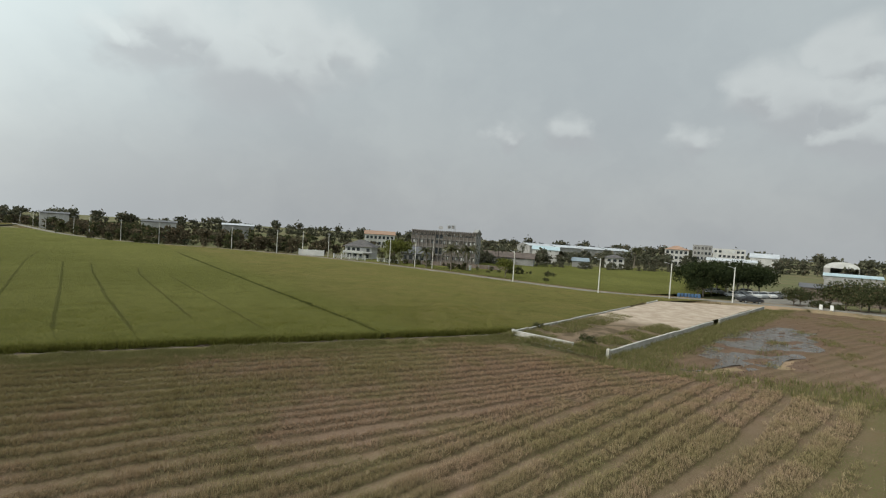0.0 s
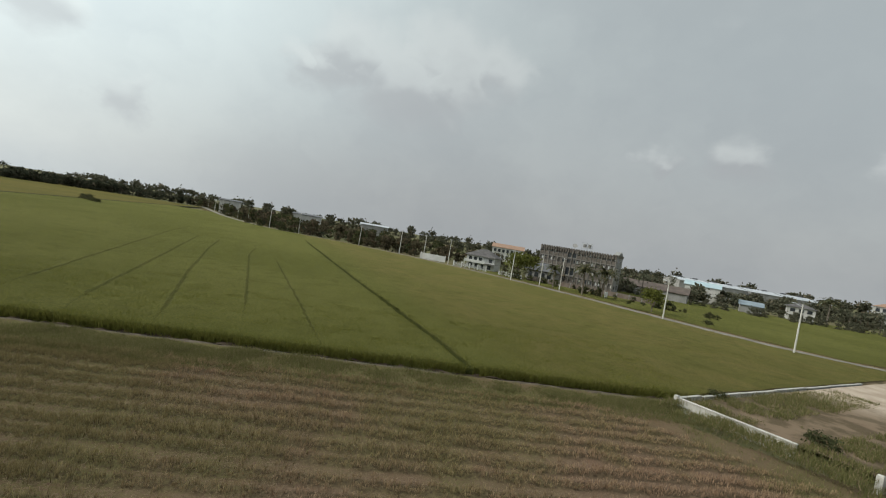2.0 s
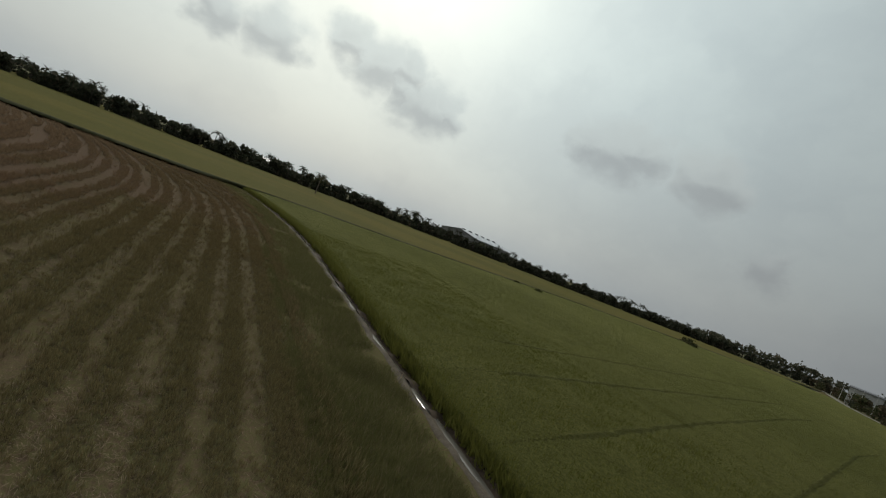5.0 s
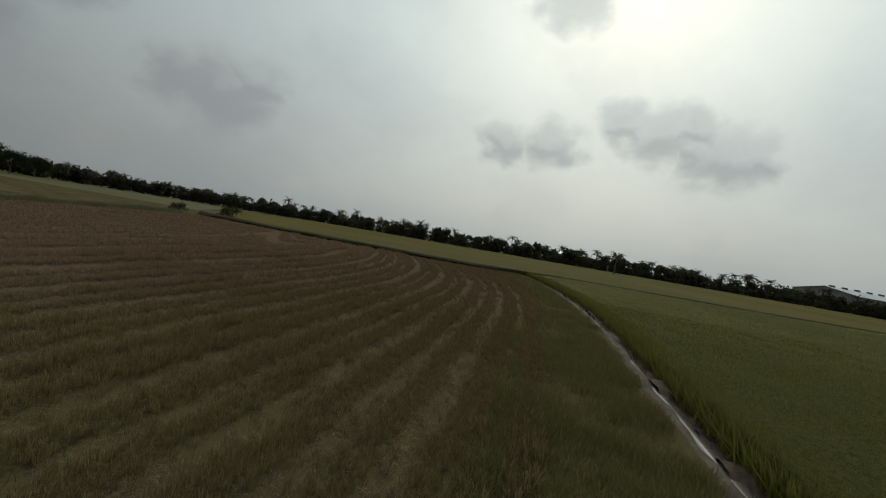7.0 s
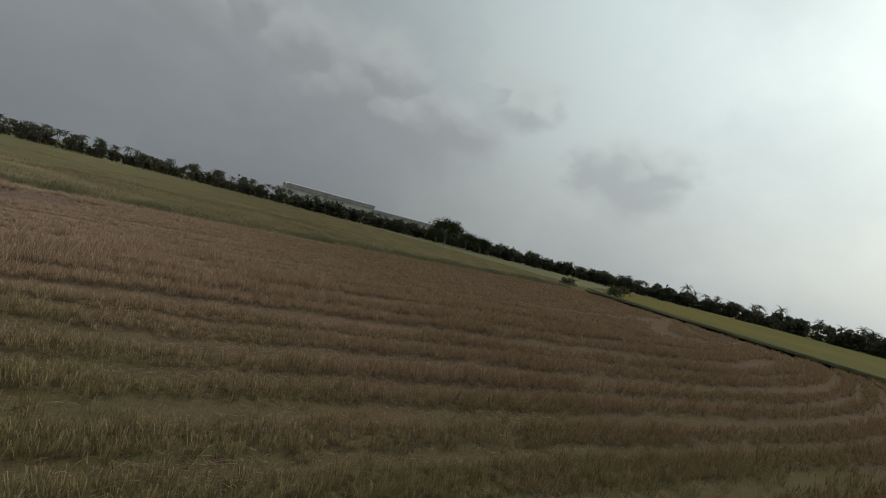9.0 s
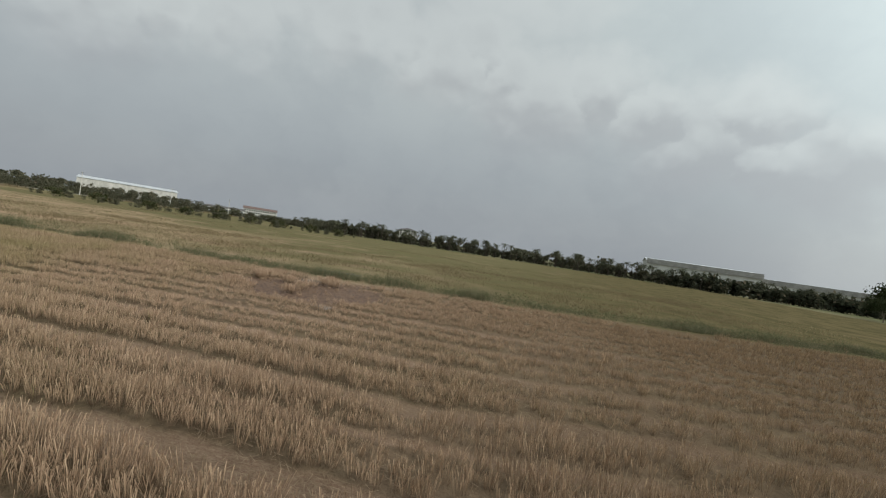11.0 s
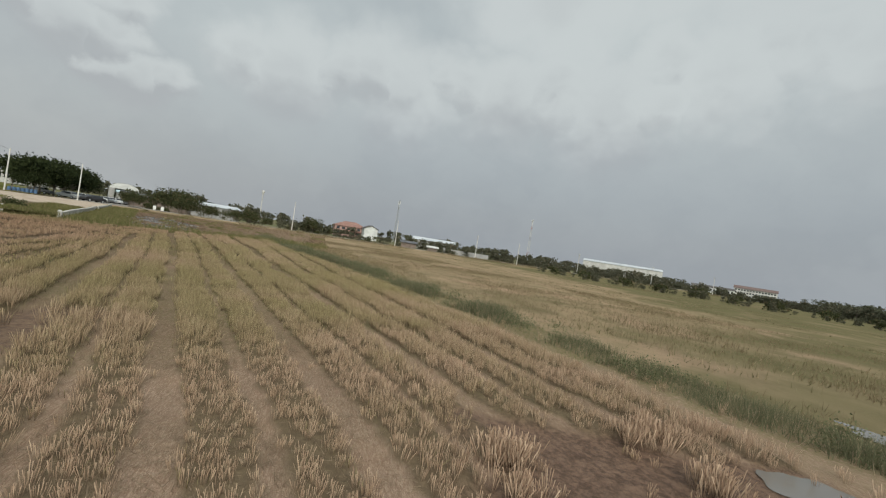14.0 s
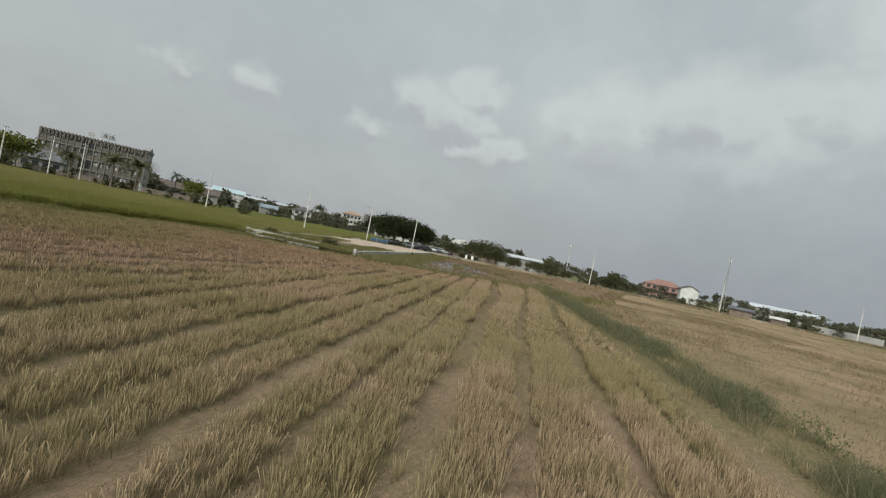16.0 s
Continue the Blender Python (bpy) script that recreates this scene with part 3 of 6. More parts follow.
def rows_at(x, y):
    """How much standing stubble (0..1) there is, by the harvester's rows."""
    d, edge = field_depth(x, y)
    d = d + 0.5 * (value_noise(x, y, 14, 3) - 0.5) + 0.16 * (value_noise(x, y, 2.1, 4) - 0.5) + 0.09 * (value_noise(x, y, 0.37, 9) - 0.5)
    u = d / PITCH
    n = np.floor(u)
    hashed = np.modf(np.abs(np.sin(n * 12.9898) * 43758.5453))[0]
    # every other gap is a broad wheel track, the ones between are narrow
    track = np.where(n % 2 == 0, 0.05, -0.05)
    wide = 0.27 - 0.035 * step(y, -22, -17) + 0.09 * hashed + 0.05 * (value_noise(x + n * 7.3, y, 2.4, 10) - 0.5)
    f = np.abs(u - n - 0.5 - track - 0.08 * (hashed - 0.5))
    lost = 0.62 + 0.38 * step(value_noise(x, y, 4.5, 13) + 0.5 * value_noise(x, y, 1.2, 14) - 0.10 * step(-y, 20, 29) + 0.25 * step(x, -48, -38), 0.40, 0.58)
    return (1 - step(f, wide - 0.02, wide + 0.02)) * step(edge, -0.3, 0.6) * lost


def wet_at(x, y):
    """The soaked patch with its puddles, out towards the grass strip, and a damp hollow in the stubble."""
    e = np.hypot((x + 35.7) / 3.1, (y + 34.3) / 4.4) + 0.9 * (value_noise(x, y, 1.6, 31) - 0.5) + 0.4 * (value_noise(x, y, 0.5, 32) - 0.5)
    d = np.hypot((x + 29.0) / 2.6, (y + 24.5) / 0.9) + 0.8 * (value_noise(x, y, 0.9, 34) - 0.5)
    return np.maximum(1 - step(e, 0.70, 1.05), 0.75 * (1 - step(d, 0.6, 1.0)))


def green_at(x, y):
    g = value_noise(x, y, 17, 11) * 0.42 + value_noise(x, y, 5.5, 12) * 0.33 + value_noise(x, y, 1.3, 17) * 0.25
    meadow = 0.42 * np.exp(-((x + 46) / 8) ** 2 - ((y + 7.5) / 3.6) ** 2)
    lean = meadow + 0.14 * step(-x, 20, 36) * step(y, -22, -8) + 0.12 * step(y, -17, -6) + 0.20 * step(x, -35, -24) * step(-y, 15, 21)
    return 0.8 * step(g + lean, 0.38, 0.86) * (1 - (0.8 - 0.80 * step(x, -36, -25)) * step(-y, 14, 23)) * (1 - 0.5 * step(-x, 52, 66))


def bank_at(x, y):
    """Height of the stubble field."""
    r = rows_at(x, y)
    tuft = value_noise(x, y, 0.22, 7)
    z = (0.02 + 0.03 * tuft) * r + 0.05 * (value_noise(x, y, 0.6, 5) - 0.5) + 0.03 * (tuft - 0.5)
    return z * (1 - 0.85 * wet_at(x, y)) - 0.05 * wet_at(x, y)


# ---- land ----
ring = np.r_[0, np.geomspace(30, 3200, 26)]
ang = np.linspace(0, 2 * np.pi, 97)
gx, gy = ring[:, None] * np.cos(ang) - 20, ring[:, None] * np.sin(ang)
gz = -0.30 + 0 * gx
tagged(new("ground", mesh_of("ground", np.stack([gx, gy, gz], -1).reshape(-1, 3), grid_faces(len(ring), len(ang)), GROUND)),
       "flat farmland of mixed grass and bare soil", "ground", kind="structure")

fx = np.r_[np.arange(-97.5, -52, 0.4), np.arange(-52, -11, 0.22), np.arange(-11, 20.1, 0.34)]
fy = np.r_[np.arange(-58, -43, 0.24), np.arange(-43, 1.05, 0.125)]
X, Y0 = np.meshgrid(fx, fy, indexing="ij")
Y = bent(X, Y0)
Z = bank_at(X, Y) - 0.40 * step(Y0 + 0.35 * (value_noise(X, Y, 1.2, 15) - 0.5), 0.42, 0.85)
keep = step(Y - south_y(X) + 0.8 * (value_noise(X, Y, 2.0, 19) - 0.5), -2.9, -2.1) * step(X - bund_x(Y), 0.0, 0.8) * step(((X - 0.5) * -18 + (Y + 10) * -16) / 24.1, -3.5, -2.5)
Z = Z - 0.45 * (1 - keep)
bare = 1 - rows_at(X, Y) - 0.25 * value_noise(X, Y, 0.8, 8)
green = np.clip(green_at(X, Y) + (1 - step(field_depth(X, Y)[1], -0.2, 2.0)) * 0.25 + 0.5 * (1 - step(Y - south_y(X) + 0.8 * (value_noise(X, Y, 1.5, 33) - 0.5), 0.0, 0.8)) + 0.6 * step(Y0, -4.5, -1.5) * step(value_noise(X, Y, 1.6, 16) + 0.4 * value_noise(X, Y, 0.4, 18), 0.45, 0.95), 0, 1)
fld = mesh_of("stubble_field", np.stack([X, Y, Z], -1).reshape(-1, 3), grid_faces(len(fx), len(fy)), FIELD, True,
              (("bare", np.clip(bare, 0, 1).ravel()), ("green", green.ravel()), ("wet", wet_at(X, Y).ravel())))
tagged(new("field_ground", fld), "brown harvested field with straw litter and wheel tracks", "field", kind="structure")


def sheet(name, south, north, ys, cols, z, mat, label, bend=1.0, relief=0.0, cell=6.0, trails=None, kind="structure", category="field"):
    """A field between two side lines: for each y, x runs from south(y) to north(y)."""
    s = np.linspace(0, 1, cols) ** bend
    Y = np.repeat(np.asarray(ys, float)[:, None], cols, 1)
    X = np.array([[a(y) for a in (south, north)] for y in ys])
    X = X[:, :1] + (X[:, 1:] - X[:, :1]) * s
    Zs = z + relief * (value_noise(X, Y, cell, 41) - 0.5)
    attrs = []
    for i, (line, wide) in enumerate(trails or ()):
        # sideways offset from the trail, growing past its ends
        q = np.array(sorted(line, key=lambda a: a[1]))
        slope = (q[-1, 0] - q[0, 0]) / (q[-1, 1] - q[0, 1])
        middle = np.interp(Y, q[:, 1], q[:, 0]) + slope * (Y - np.clip(Y, q[0, 1], q[-1, 1]))
        off = (X - middle) / math.hypot(1, slope)
        past = np.maximum(np.maximum(q[0, 1] - Y, Y - q[-1, 1]), 0)
        off = np.where(off < 0, off - 0.15 * past, off + 0.15 * past)
        attrs.append(("trail_%d" % i, (100 + off).ravel()))
        if i == 0:
            Zs = Zs - 0.22 * (1 - step(np.abs(off), wide * 0.4, wide))
    me = mesh_of(name, np.stack([X, Y, Zs], -1).reshape(-1, 3), grid_faces(*X.shape)[:, ::-1], mat, True, attrs)
    return tagged(new(name, me), label, category, kind=kind)


def rice_west(y):
    return float(bund_x(y)) + 0.5


def rice_east(y):
    return min(float(road_x(y)) - 2.8, (y - 0.4) / 0.425 if y < 18.6 else 1e9)


ys = np.r_[1.5, 1.52, np.geomspace(1.66, 250, 190)]
RICE_TOP = 0.42
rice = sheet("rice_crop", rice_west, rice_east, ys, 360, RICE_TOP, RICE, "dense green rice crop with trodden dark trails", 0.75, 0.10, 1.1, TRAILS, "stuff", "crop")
v = np.empty(len(rice.data.vertices) * 3, np.float32)
rice.data.vertices.foreach_get("co", v)
v = v.reshape(-1, 3)
v[v[:, 1] < 1.51, 2] = -0.25
v[:, 1] = bent(v[:, 0], v[:, 1])
rice.data.vertices.foreach_set("co", v.ravel())

sheet("far_rice_field", lambda y: -320, lambda y: float(bund_x(y)), np.linspace(-107, 330, 120), 60, 0.25, YELLOW,
      "wide field of ripening yellow-green rice", relief=0.12)
sheet("north_rice_field", lambda y: float(road_x(y)) + 4.2, lambda y: 84 + 1.35 * (y - 30), np.linspace(29, 118, 40), 60, 0.30, RICE,
      "green rice field beyond the lane", relief=0.1)
sheet("weedy_field", lambda y: -140 - 0.2 * y, lambda y: float(np.interp(-y, (14, 16, 48, 90, 150, 230), (84, 85, 96, 107, 117, 120))), -np.linspace(14, 215, 110)[::-1], 120, -0.16, ROUGH,
      "weedy fallow field with dry grass and bare patches", relief=0.2)

road = ribbon("lane", ROAD_LINE, 3.4, 0.30, ROADBED, 0.04, 0.15, 0.3)
tagged(road, "narrow worn concrete lane between the fields", "road", kind="structure")
tagged(ribbon("east_road", EAST_ROAD, 5.0, 0.42, ROADBED, 0.05, 0.15, 0.3), "raised concrete farm road with grassy shoulders", "road", kind="structure")

tagged(ribbon("field_bund", BUND, 0.6, 0.52, SHADY, 0.08, 0.25, 0.5), "low grassy bund between the rice fields", "bank", kind="structure")
tagged(ribbon("lane_shoulder", ROAD_LINE, 6.4, 0.26, ROUGH, 0.0, 1.9, 1.0, 0.6), "weedy shoulders of the lane", "verge", kind="structure")
ROADSIDE = [(x - 6.0, y) for x, y in EAST_ROAD[1:]]
tagged(ribbon("east_shoulder", EAST_ROAD, 11, 0.34, ROUGH, 0.0, 3.0, 1.6, 0.75), "wide grassy shoulders of the farm road", "verge", kind="structure")

# ---- the ditch along the rice, its muddy bank and the verge ----
MUD = surface("dark_mud", (0.045, 0.032, 0.022), (0.10, 0.072, 0.05), 2.0, 0.8, 0.05, 8)


EARTH = surface("pale_wet_earth", (0.070, 0.055, 0.040), (0.155, 0.126, 0.095), 1.3, 0.85, 0.03, 14)


def m_ditch(n, s):
    s.inputs["Base Color"].default_value = (0.17, 0.155, 0.135, 1)
    s.inputs["Roughness"].default_value = 0.16
    bump(n, s, n.noise(place(n), 2.0, 3), 0.15, 0.03)


DITCHWATER = material("still_ditch_water", m_ditch)


def bank(name, y0, y1, cols, mat, label, height):
    """A long strip of ground beside the rice, its height given by height(x, y)."""
    x, y = np.meshgrid(np.arange(-101, 0.2, 0.2), np.linspace(y0, y1, cols), indexing="ij")
    y = y + 0.22 * (value_noise(x, y * 0, 3.1, 63) - 0.5) + 0.10 * (value_noise(x, y * 0, 0.8, 64) - 0.5)
    v = np.stack([x, bent(x, y), height(x, y)], -1).reshape(-1, 3)
    return tagged(new(name, mesh_of(name, v, grid_faces(*x.shape), mat, True)), label, "bank", kind="structure")


# a trodden earth path on the bank, then a thin muddy channel with a little water against the rice
bank("bank_path", 0.12, 1.08, 8, EARTH, "narrow trodden bank of pale wet earth beside the rice",
     lambda x, y: -0.02 + 0.09 * (value_noise(x, y, 0.55, 65) - 0.5) - 0.30 * step(np.abs(y - 0.66 + 0.25 * (value_noise(x, y * 0, 1.7, 67) - 0.5)), 0.12, 0.40) + 0.05 * (value_noise(x, y, 2.5, 66) - 0.5))
bank("mud_bank", 0.92, 1.62, 8, MUD, "low bank of lumpy dark mud at the rice edge",
     lambda x, y: -0.17 + 0.16 * step(value_noise(x, y, 0.5, 61), 0.45, 0.8) + 0.06 * (value_noise(x, y, 0.25, 62) - 0.5))
tagged(ribbon("ditch_water", [(x, float(bent(x, y))) for x, y in ((-99, 0.95), (-93, 0.95), (-87, 0.95), (-78, 0.9), (-70, 0.85), (-64, 0.9), (-58, 0.95), (-40, 0.92), (-28, 1.0), (-14, 1.0))], 0.30, -0.115, DITCHWATER, 0.0, 0.04, 0.25),
       "thin channel of still grey water beside the rice", "water", kind="structure")


def scatter(n, x0, x1, y0, y1, seed):
    g = np.random.default_rng(seed)
    return np.c_[g.uniform(x0, x1, n), g.uniform(y0, y1, n)]


def stuff(name, v, f, mat, label, category, attrs=()):
    return tagged(new(name, mesh_of(name, v, f, mat, False, attrs)), label, category, kind="stuff")


LITTER = leafy("loose_straw", (0.165, 0.118, 0.078), (0.360, 0.275, 0.190))


# ---- stubble: standing stalks in rows, and cut straw lying between ----
def hills(x0, x1, y0, y1, gap, seed):
    """Planting hills: a jittered grid, as rice is set."""
    g = np.random.default_rng(seed)
    x, y = np.meshgrid(np.arange(x0, x1, gap), np.arange(y0, y1, gap), indexing="ij")
    p = np.c_[x.ravel(), y.ravel()]
    return p + g.uniform(-0.42, 0.42, p.shape) * gap


close = np.concatenate([hills(-53, -29, -41, -3, 0.14, 71), hills(-29, -15, -37, -21, 0.14, 69)])
middle = np.concatenate([hills(-70, -53, -50, -2, 0.20, 72), hills(-29, 8, -21, -2, 0.20, 73), hills(-15, 8, -36, -21, 0.20, 68), hills(-53, -29, -3, -1.5, 0.2, 70)])
far = np.concatenate([hills(-96, -70, -56, 0, 0.27, 74), hills(8, 18, -33, -7, 0.27, 75)])
sets = []
for pts, per, wide, tall, foot, fan in ((close, 24, 0.0075, 0.345, 0.045, 0.28), (middle, 13, 0.016, 0.39, 0.060, 0.30), (far, 9, 0.030, 0.42, 0.08, 0.34)):
    r = rows_at(pts[:, 0], pts[:, 1]) * (1 - 0.95 * wet_at(pts[:, 0], pts[:, 1]))
    gap = 0.60 + 0.40 * step(value_noise(pts[:, 0], pts[:, 1], 0.42, 79), 0.05, 0.30)
    ok = RNG.random(len(pts)) < r * gap + 0.012 + 0.24 * step(pts[:, 1], -19, -9) * green_at(pts[:, 0], pts[:, 1]) * (1 - wet_at(pts[:, 0], pts[:, 1])) * (field_depth(pts[:, 0], pts[:, 1])[1] > 0)
    p = pts[ok]
    hgt = tall * (0.62 + 0.60 * value_noise(p[:, 0], p[:, 1], 2.6, 76)) * (0.72 + 0.4 * value_noise(p[:, 0], p[:, 1], 0.5, 86)) * RNG.uniform(0.85, 1.12, len(p))
    # lodged and lower in the north, trampled short and thin in the south-west
    short = step(-p[:, 1], 23, 28) * step(-p[:, 0], 26, 33)
    hgt = hgt * (1 - 0.30 * step(p[:, 1], -22, -17)) * (1 - 0.34 * short)
    p, hgt = p[(few := RNG.random(len(p)) > 0.32 * short)], hgt[few]
    z = bank_at(p[:, 0], p[:, 1]) - 0.03
    g = green_at(p[:, 0], p[:, 1])
    v, f = tufts(p, z, hgt, wide, per, foot, fan, 77)
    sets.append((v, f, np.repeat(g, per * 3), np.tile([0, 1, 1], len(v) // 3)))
    # fresh shoots coming up through the stubble
    q = RNG.random(len(p)) < g * 1.1
    v, f = blades(p[q], z[q], hgt[q] * 1.0, wide * 0.9, 0.6, 5, foot * 2.0, 80, True)
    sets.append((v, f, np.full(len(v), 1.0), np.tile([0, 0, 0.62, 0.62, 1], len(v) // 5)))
# loose tussocks left in the wet patch
p = scatter(17, -37.2, -32.2, -38, -31.4, 78)
v, f = tufts(np.repeat(p, 16, 0) + RNG.normal(0, 0.15, (17 * 16, 2)), -0.06, 0.36, 0.014, 14, 0.04, 0.45, 79)
sets.append((v, f, np.zeros(len(v)), np.tile([0, 1, 1], len(v) // 3)))
v, f = joined([e[:2] for e in sets])
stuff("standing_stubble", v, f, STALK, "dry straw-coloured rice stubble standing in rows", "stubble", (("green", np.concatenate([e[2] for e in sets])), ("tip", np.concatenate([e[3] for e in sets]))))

lit = np.concatenate([scatter(260000, -50, -22, -42, -3, 81), scatter(30000, -66, -50, -46, -3, 83), scatter(90000, -22, 8, -40, -3, 84)])
r = 1 - 0.55 * rows_at(lit[:, 0], lit[:, 1])
mat_ = 0.25 + 0.75 * step(value_noise(lit[:, 0], lit[:, 1], 1.7, 85), 0.35, 0.65)
lit = lit[(RNG.random(len(lit)) < r * mat_) & (wet_at(lit[:, 0], lit[:, 1]) < 0.3) & (field_depth(lit[:, 0], lit[:, 1])[1] > 0)]
g = np.random.default_rng(82)
a, ln = g.normal(0.2, 0.9, len(lit)), g.uniform(0.06, 0.26, len(lit))
d = np.c_[np.cos(a), np.sin(a), np.zeros(len(lit))]
side = np.c_[-np.sin(a), np.cos(a), np.zeros(len(lit))] * 0.005
c = np.c_[lit, bank_at(lit[:, 0], lit[:, 1]) + 0.035]
tilt = np.c_[np.zeros((len(lit), 2)), g.uniform(-0.03, 0.05, len(lit))]
v = np.stack([c - d * ln[:, None] / 2 - side, c - d * ln[:, None] / 2 + side, c + d * ln[:, None] / 2 + tilt], 1).reshape(-1, 3)
stuff("straw_litter", v, np.arange(len(v)).reshape(-1, 3), LITTER, "loose cut straw lying on the bare tracks", "straw", (("green", np.zeros(len(v))),))

# ---- rice blades near the ditch, thinning out into the crop ----
p = np.concatenate([scatter(60000, -70, 4, 1.5, 16, 91), scatter(24000, -76, 20, 14, 40, 92), scatter(26000, -98, 1, 1.38, 2.0, 93)])
p = p[[rice_west(y) < x < rice_east(y) for x, y in p]]
tr = np.zeros(len(p))
for line, wide in TRAILS:
    q, _ = along(line, 0.5)
    tr = np.maximum(tr, np.min(np.hypot(p[:, :1] - q[:, 0], p[:, 1:] - q[:, 1]), 1) < wide * 0.8)
p = p[(tr < 0.5) & (RNG.random(len(p)) < np.clip(1.15 - p[:, 1] / 42, 0, 1))]
edge = p[:, 1] < 2.0
p[:, 1] = bent(p[:, 0], p[:, 1])
v, f = blades(p, np.where(edge, -0.12, RICE_TOP - 0.16), np.where(edge, 0.62, 0.24), 0.055, 0.5, 2, 0.09, 94)
stuff("rice_blades", v, f, BLADE, "upright green rice blades along the field edge", "crop")

# ---- grass: verge by the ditch, strip in the south, weeds in the fallow land ----
p = np.concatenate([scatter(20000, -97, 3, -3.4, 0.45, 101), scatter(13000, -54, -26, -3.6, 0.3, 97), scatter(15000, -80, 2, -1.6, 0.25, 96), scatter(2600, -3, 8, -13, 2, 102)])
p = p[(value_noise(p[:, 0], p[:, 1], 1.5, 103) + RNG.uniform(-0.3, 0.3, len(p)) > 0.27) & (field_depth(p[:, 0], p[:, 1])[1] < 1.9) & ((p[:, 1] < 0.1) | (value_noise(p[:, 0], p[:, 1], 1.1, 99) > 0.62))]
p[:, 1] = bent(p[:, 0], p[:, 1])
v, f = blades(p, -0.03, 0.12 + 0.22 * value_noise(p[:, 0], p[:, 1], 1.2, 98), 0.020, 0.65, 6, 0.10, 104)
p2 = scatter(16500, -96, 26, -2.0, 0.1, 105)
p2[:, 1] += south_y(p2[:, 0])
p2 = p2[value_noise(p2[:, 0], p2[:, 1], 1.7, 106) + RNG.uniform(-0.3, 0.3, len(p2)) > 0.33]
tall = 0.18 + 0.62 * value_noise(p2[:, 0], p2[:, 1], 2.3, 107) ** 1.5
v2, f2 = blades(p2, -0.1, tall, 0.016, 0.62, 11, 0.16, 108)
p3 = scatter(20000, -120, 96, -110, -20, 109)
off = p3[:, 1] - south_y(np.minimum(p3[:, 0], 40))
p3 = p3[(off < -3.5) & ((p3[:, 0] < -32 + 20 * value_noise(p3[:, 0], p3[:, 1], 9, 115)) | (off < -22)) & (value_noise(p3[:, 0], p3[:, 1], 5, 110) > 0.5) & (p3[:, 0] > -72)]
v3, f3 = blades(p3, -0.16, 0.20, 0.045, 0.8, 6, 0.5, 111)
stuff("verge_grass", v, f, GRASS, "tufts of dry and green grass on the verges", "grass")
DRYGRASS = leafy("dry_field_grass", (0.165, 0.125, 0.072), (0.330, 0.255, 0.160), (0.15, 0.145, 0.065))
p4 = scatter(22000, -62, 60, -34, -2.0, 112)
p4[:, 1] += south_y(np.minimum(p4[:, 0], 38))
p4 = p4[(value_noise(p4[:, 0], p4[:, 1], 4.5, 113) + RNG.uniform(-0.25, 0.25, len(p4)) + 0.2 * step(p4[:, 0], -40, 0) > 0.55)]
v4, f4 = blades(p4, -0.18, 0.24, 0.028, 0.75, 6, 0.30, 114)
stuff("dry_grass", v4, f4, DRYGRASS, "thin dry tan grass over the fallow field", "grass")
stuff("fallow_grass", v3, f3, leafy("fallow_grass", (0.170, 0.145, 0.078), (0.290, 0.240, 0.138), (0.34, 0.26, 0.16)), "sparse olive grass over the fallow field", "grass")
stuff("strip_grass", v2, f2, REED, "rank blue-green grass on the strip between fields", "grass")

# rank grass beside the farm road
c_, _ = along(smooth_line(ROADSIDE), 0.06)
c_ = c_[c_[:, 1] > -210] + RNG.normal(0, 1.1, (int((c_[:, 1] > -210).sum()), 2))
c_ = c_[value_noise(c_[:, 0], c_[:, 1], 6, 125) > 0.3]
stuff("roadside_grass", *blades(c_, 0.1, 0.35 + 0.5 * value_noise(c_[:, 0], c_[:, 1], 3, 126), 0.06, 0.5, 5, 0.25, 127), DRYGRASS, "rank dry grass beside the farm road", "grass")

# ragged weeds on both shoulders of the lane
c_, h_ = along(smooth_line(ROAD_LINE), 0.035)
far_ = (c_[:, 1] > 20) & (c_[:, 1] < 175)
c_, h_ = c_[far_], h_[far_]
o_ = RNG.choice([-1, 1], len(c_)) * RNG.uniform(1.75, 4.0, len(c_))
c_ = c_ + np.stack([-np.sin(h_), np.cos(h_)], 1) * o_[:, None]
c_ = c_[value_noise(c_[:, 0], c_[:, 1], 2.5, 128) + RNG.uniform(-0.2, 0.2, len(c_)) > 0.36]
stuff("lane_weeds", *blades(c_, 0.08, 0.22 + 0.42 * value_noise(c_[:, 0], c_[:, 1], 1.8, 129), 0.05, 0.6, 5, 0.22, 130), DRYGRASS, "dry brown weeds along the lane shoulders", "grass")

# ---- puddles ----
def pool(name, cx, cy, rx, ry, turn, z, seed, label, mat=WATER):
    g = np.random.default_rng(seed)
    a = np.linspace(0, 2 * np.pi, 49)[:-1]
    r = 1 + sum(g.uniform(-0.14, 0.14) * np.cos(k * a + g.uniform(0, 6)) for k in (2, 3, 4, 5, 7))
    x, y = rx * r * np.cos(a), ry * r * np.sin(a)
    c, s = math.cos(turn), math.sin(turn)
    v = np.r_[[[cx, cy, z]], np.c_[cx + x * c - y * s, cy + x * s + y * c, np.full(48, z)]]
    f = [[0, 1 + i, 1 + (i + 1) % 48] for i in range(48)]
    return tagged(new(name, mesh_of(name, v, f, mat)), label, "water", kind="structure")


pool("puddle_1", -37.9, -30.7, 1.2, 0.5, 0.6, -0.034, 5, "shallow muddy puddle in the stubble")
pool("puddle_2", -34.3, -37.1, 1.1, 0.65, 1.1, -0.034, 6, "shallow muddy puddle near the grass strip")
pool("puddle_3", -32.7, -42.0, 1.2, 0.6, 0.3, -0.02, 7, "shallow water among the strip grass")

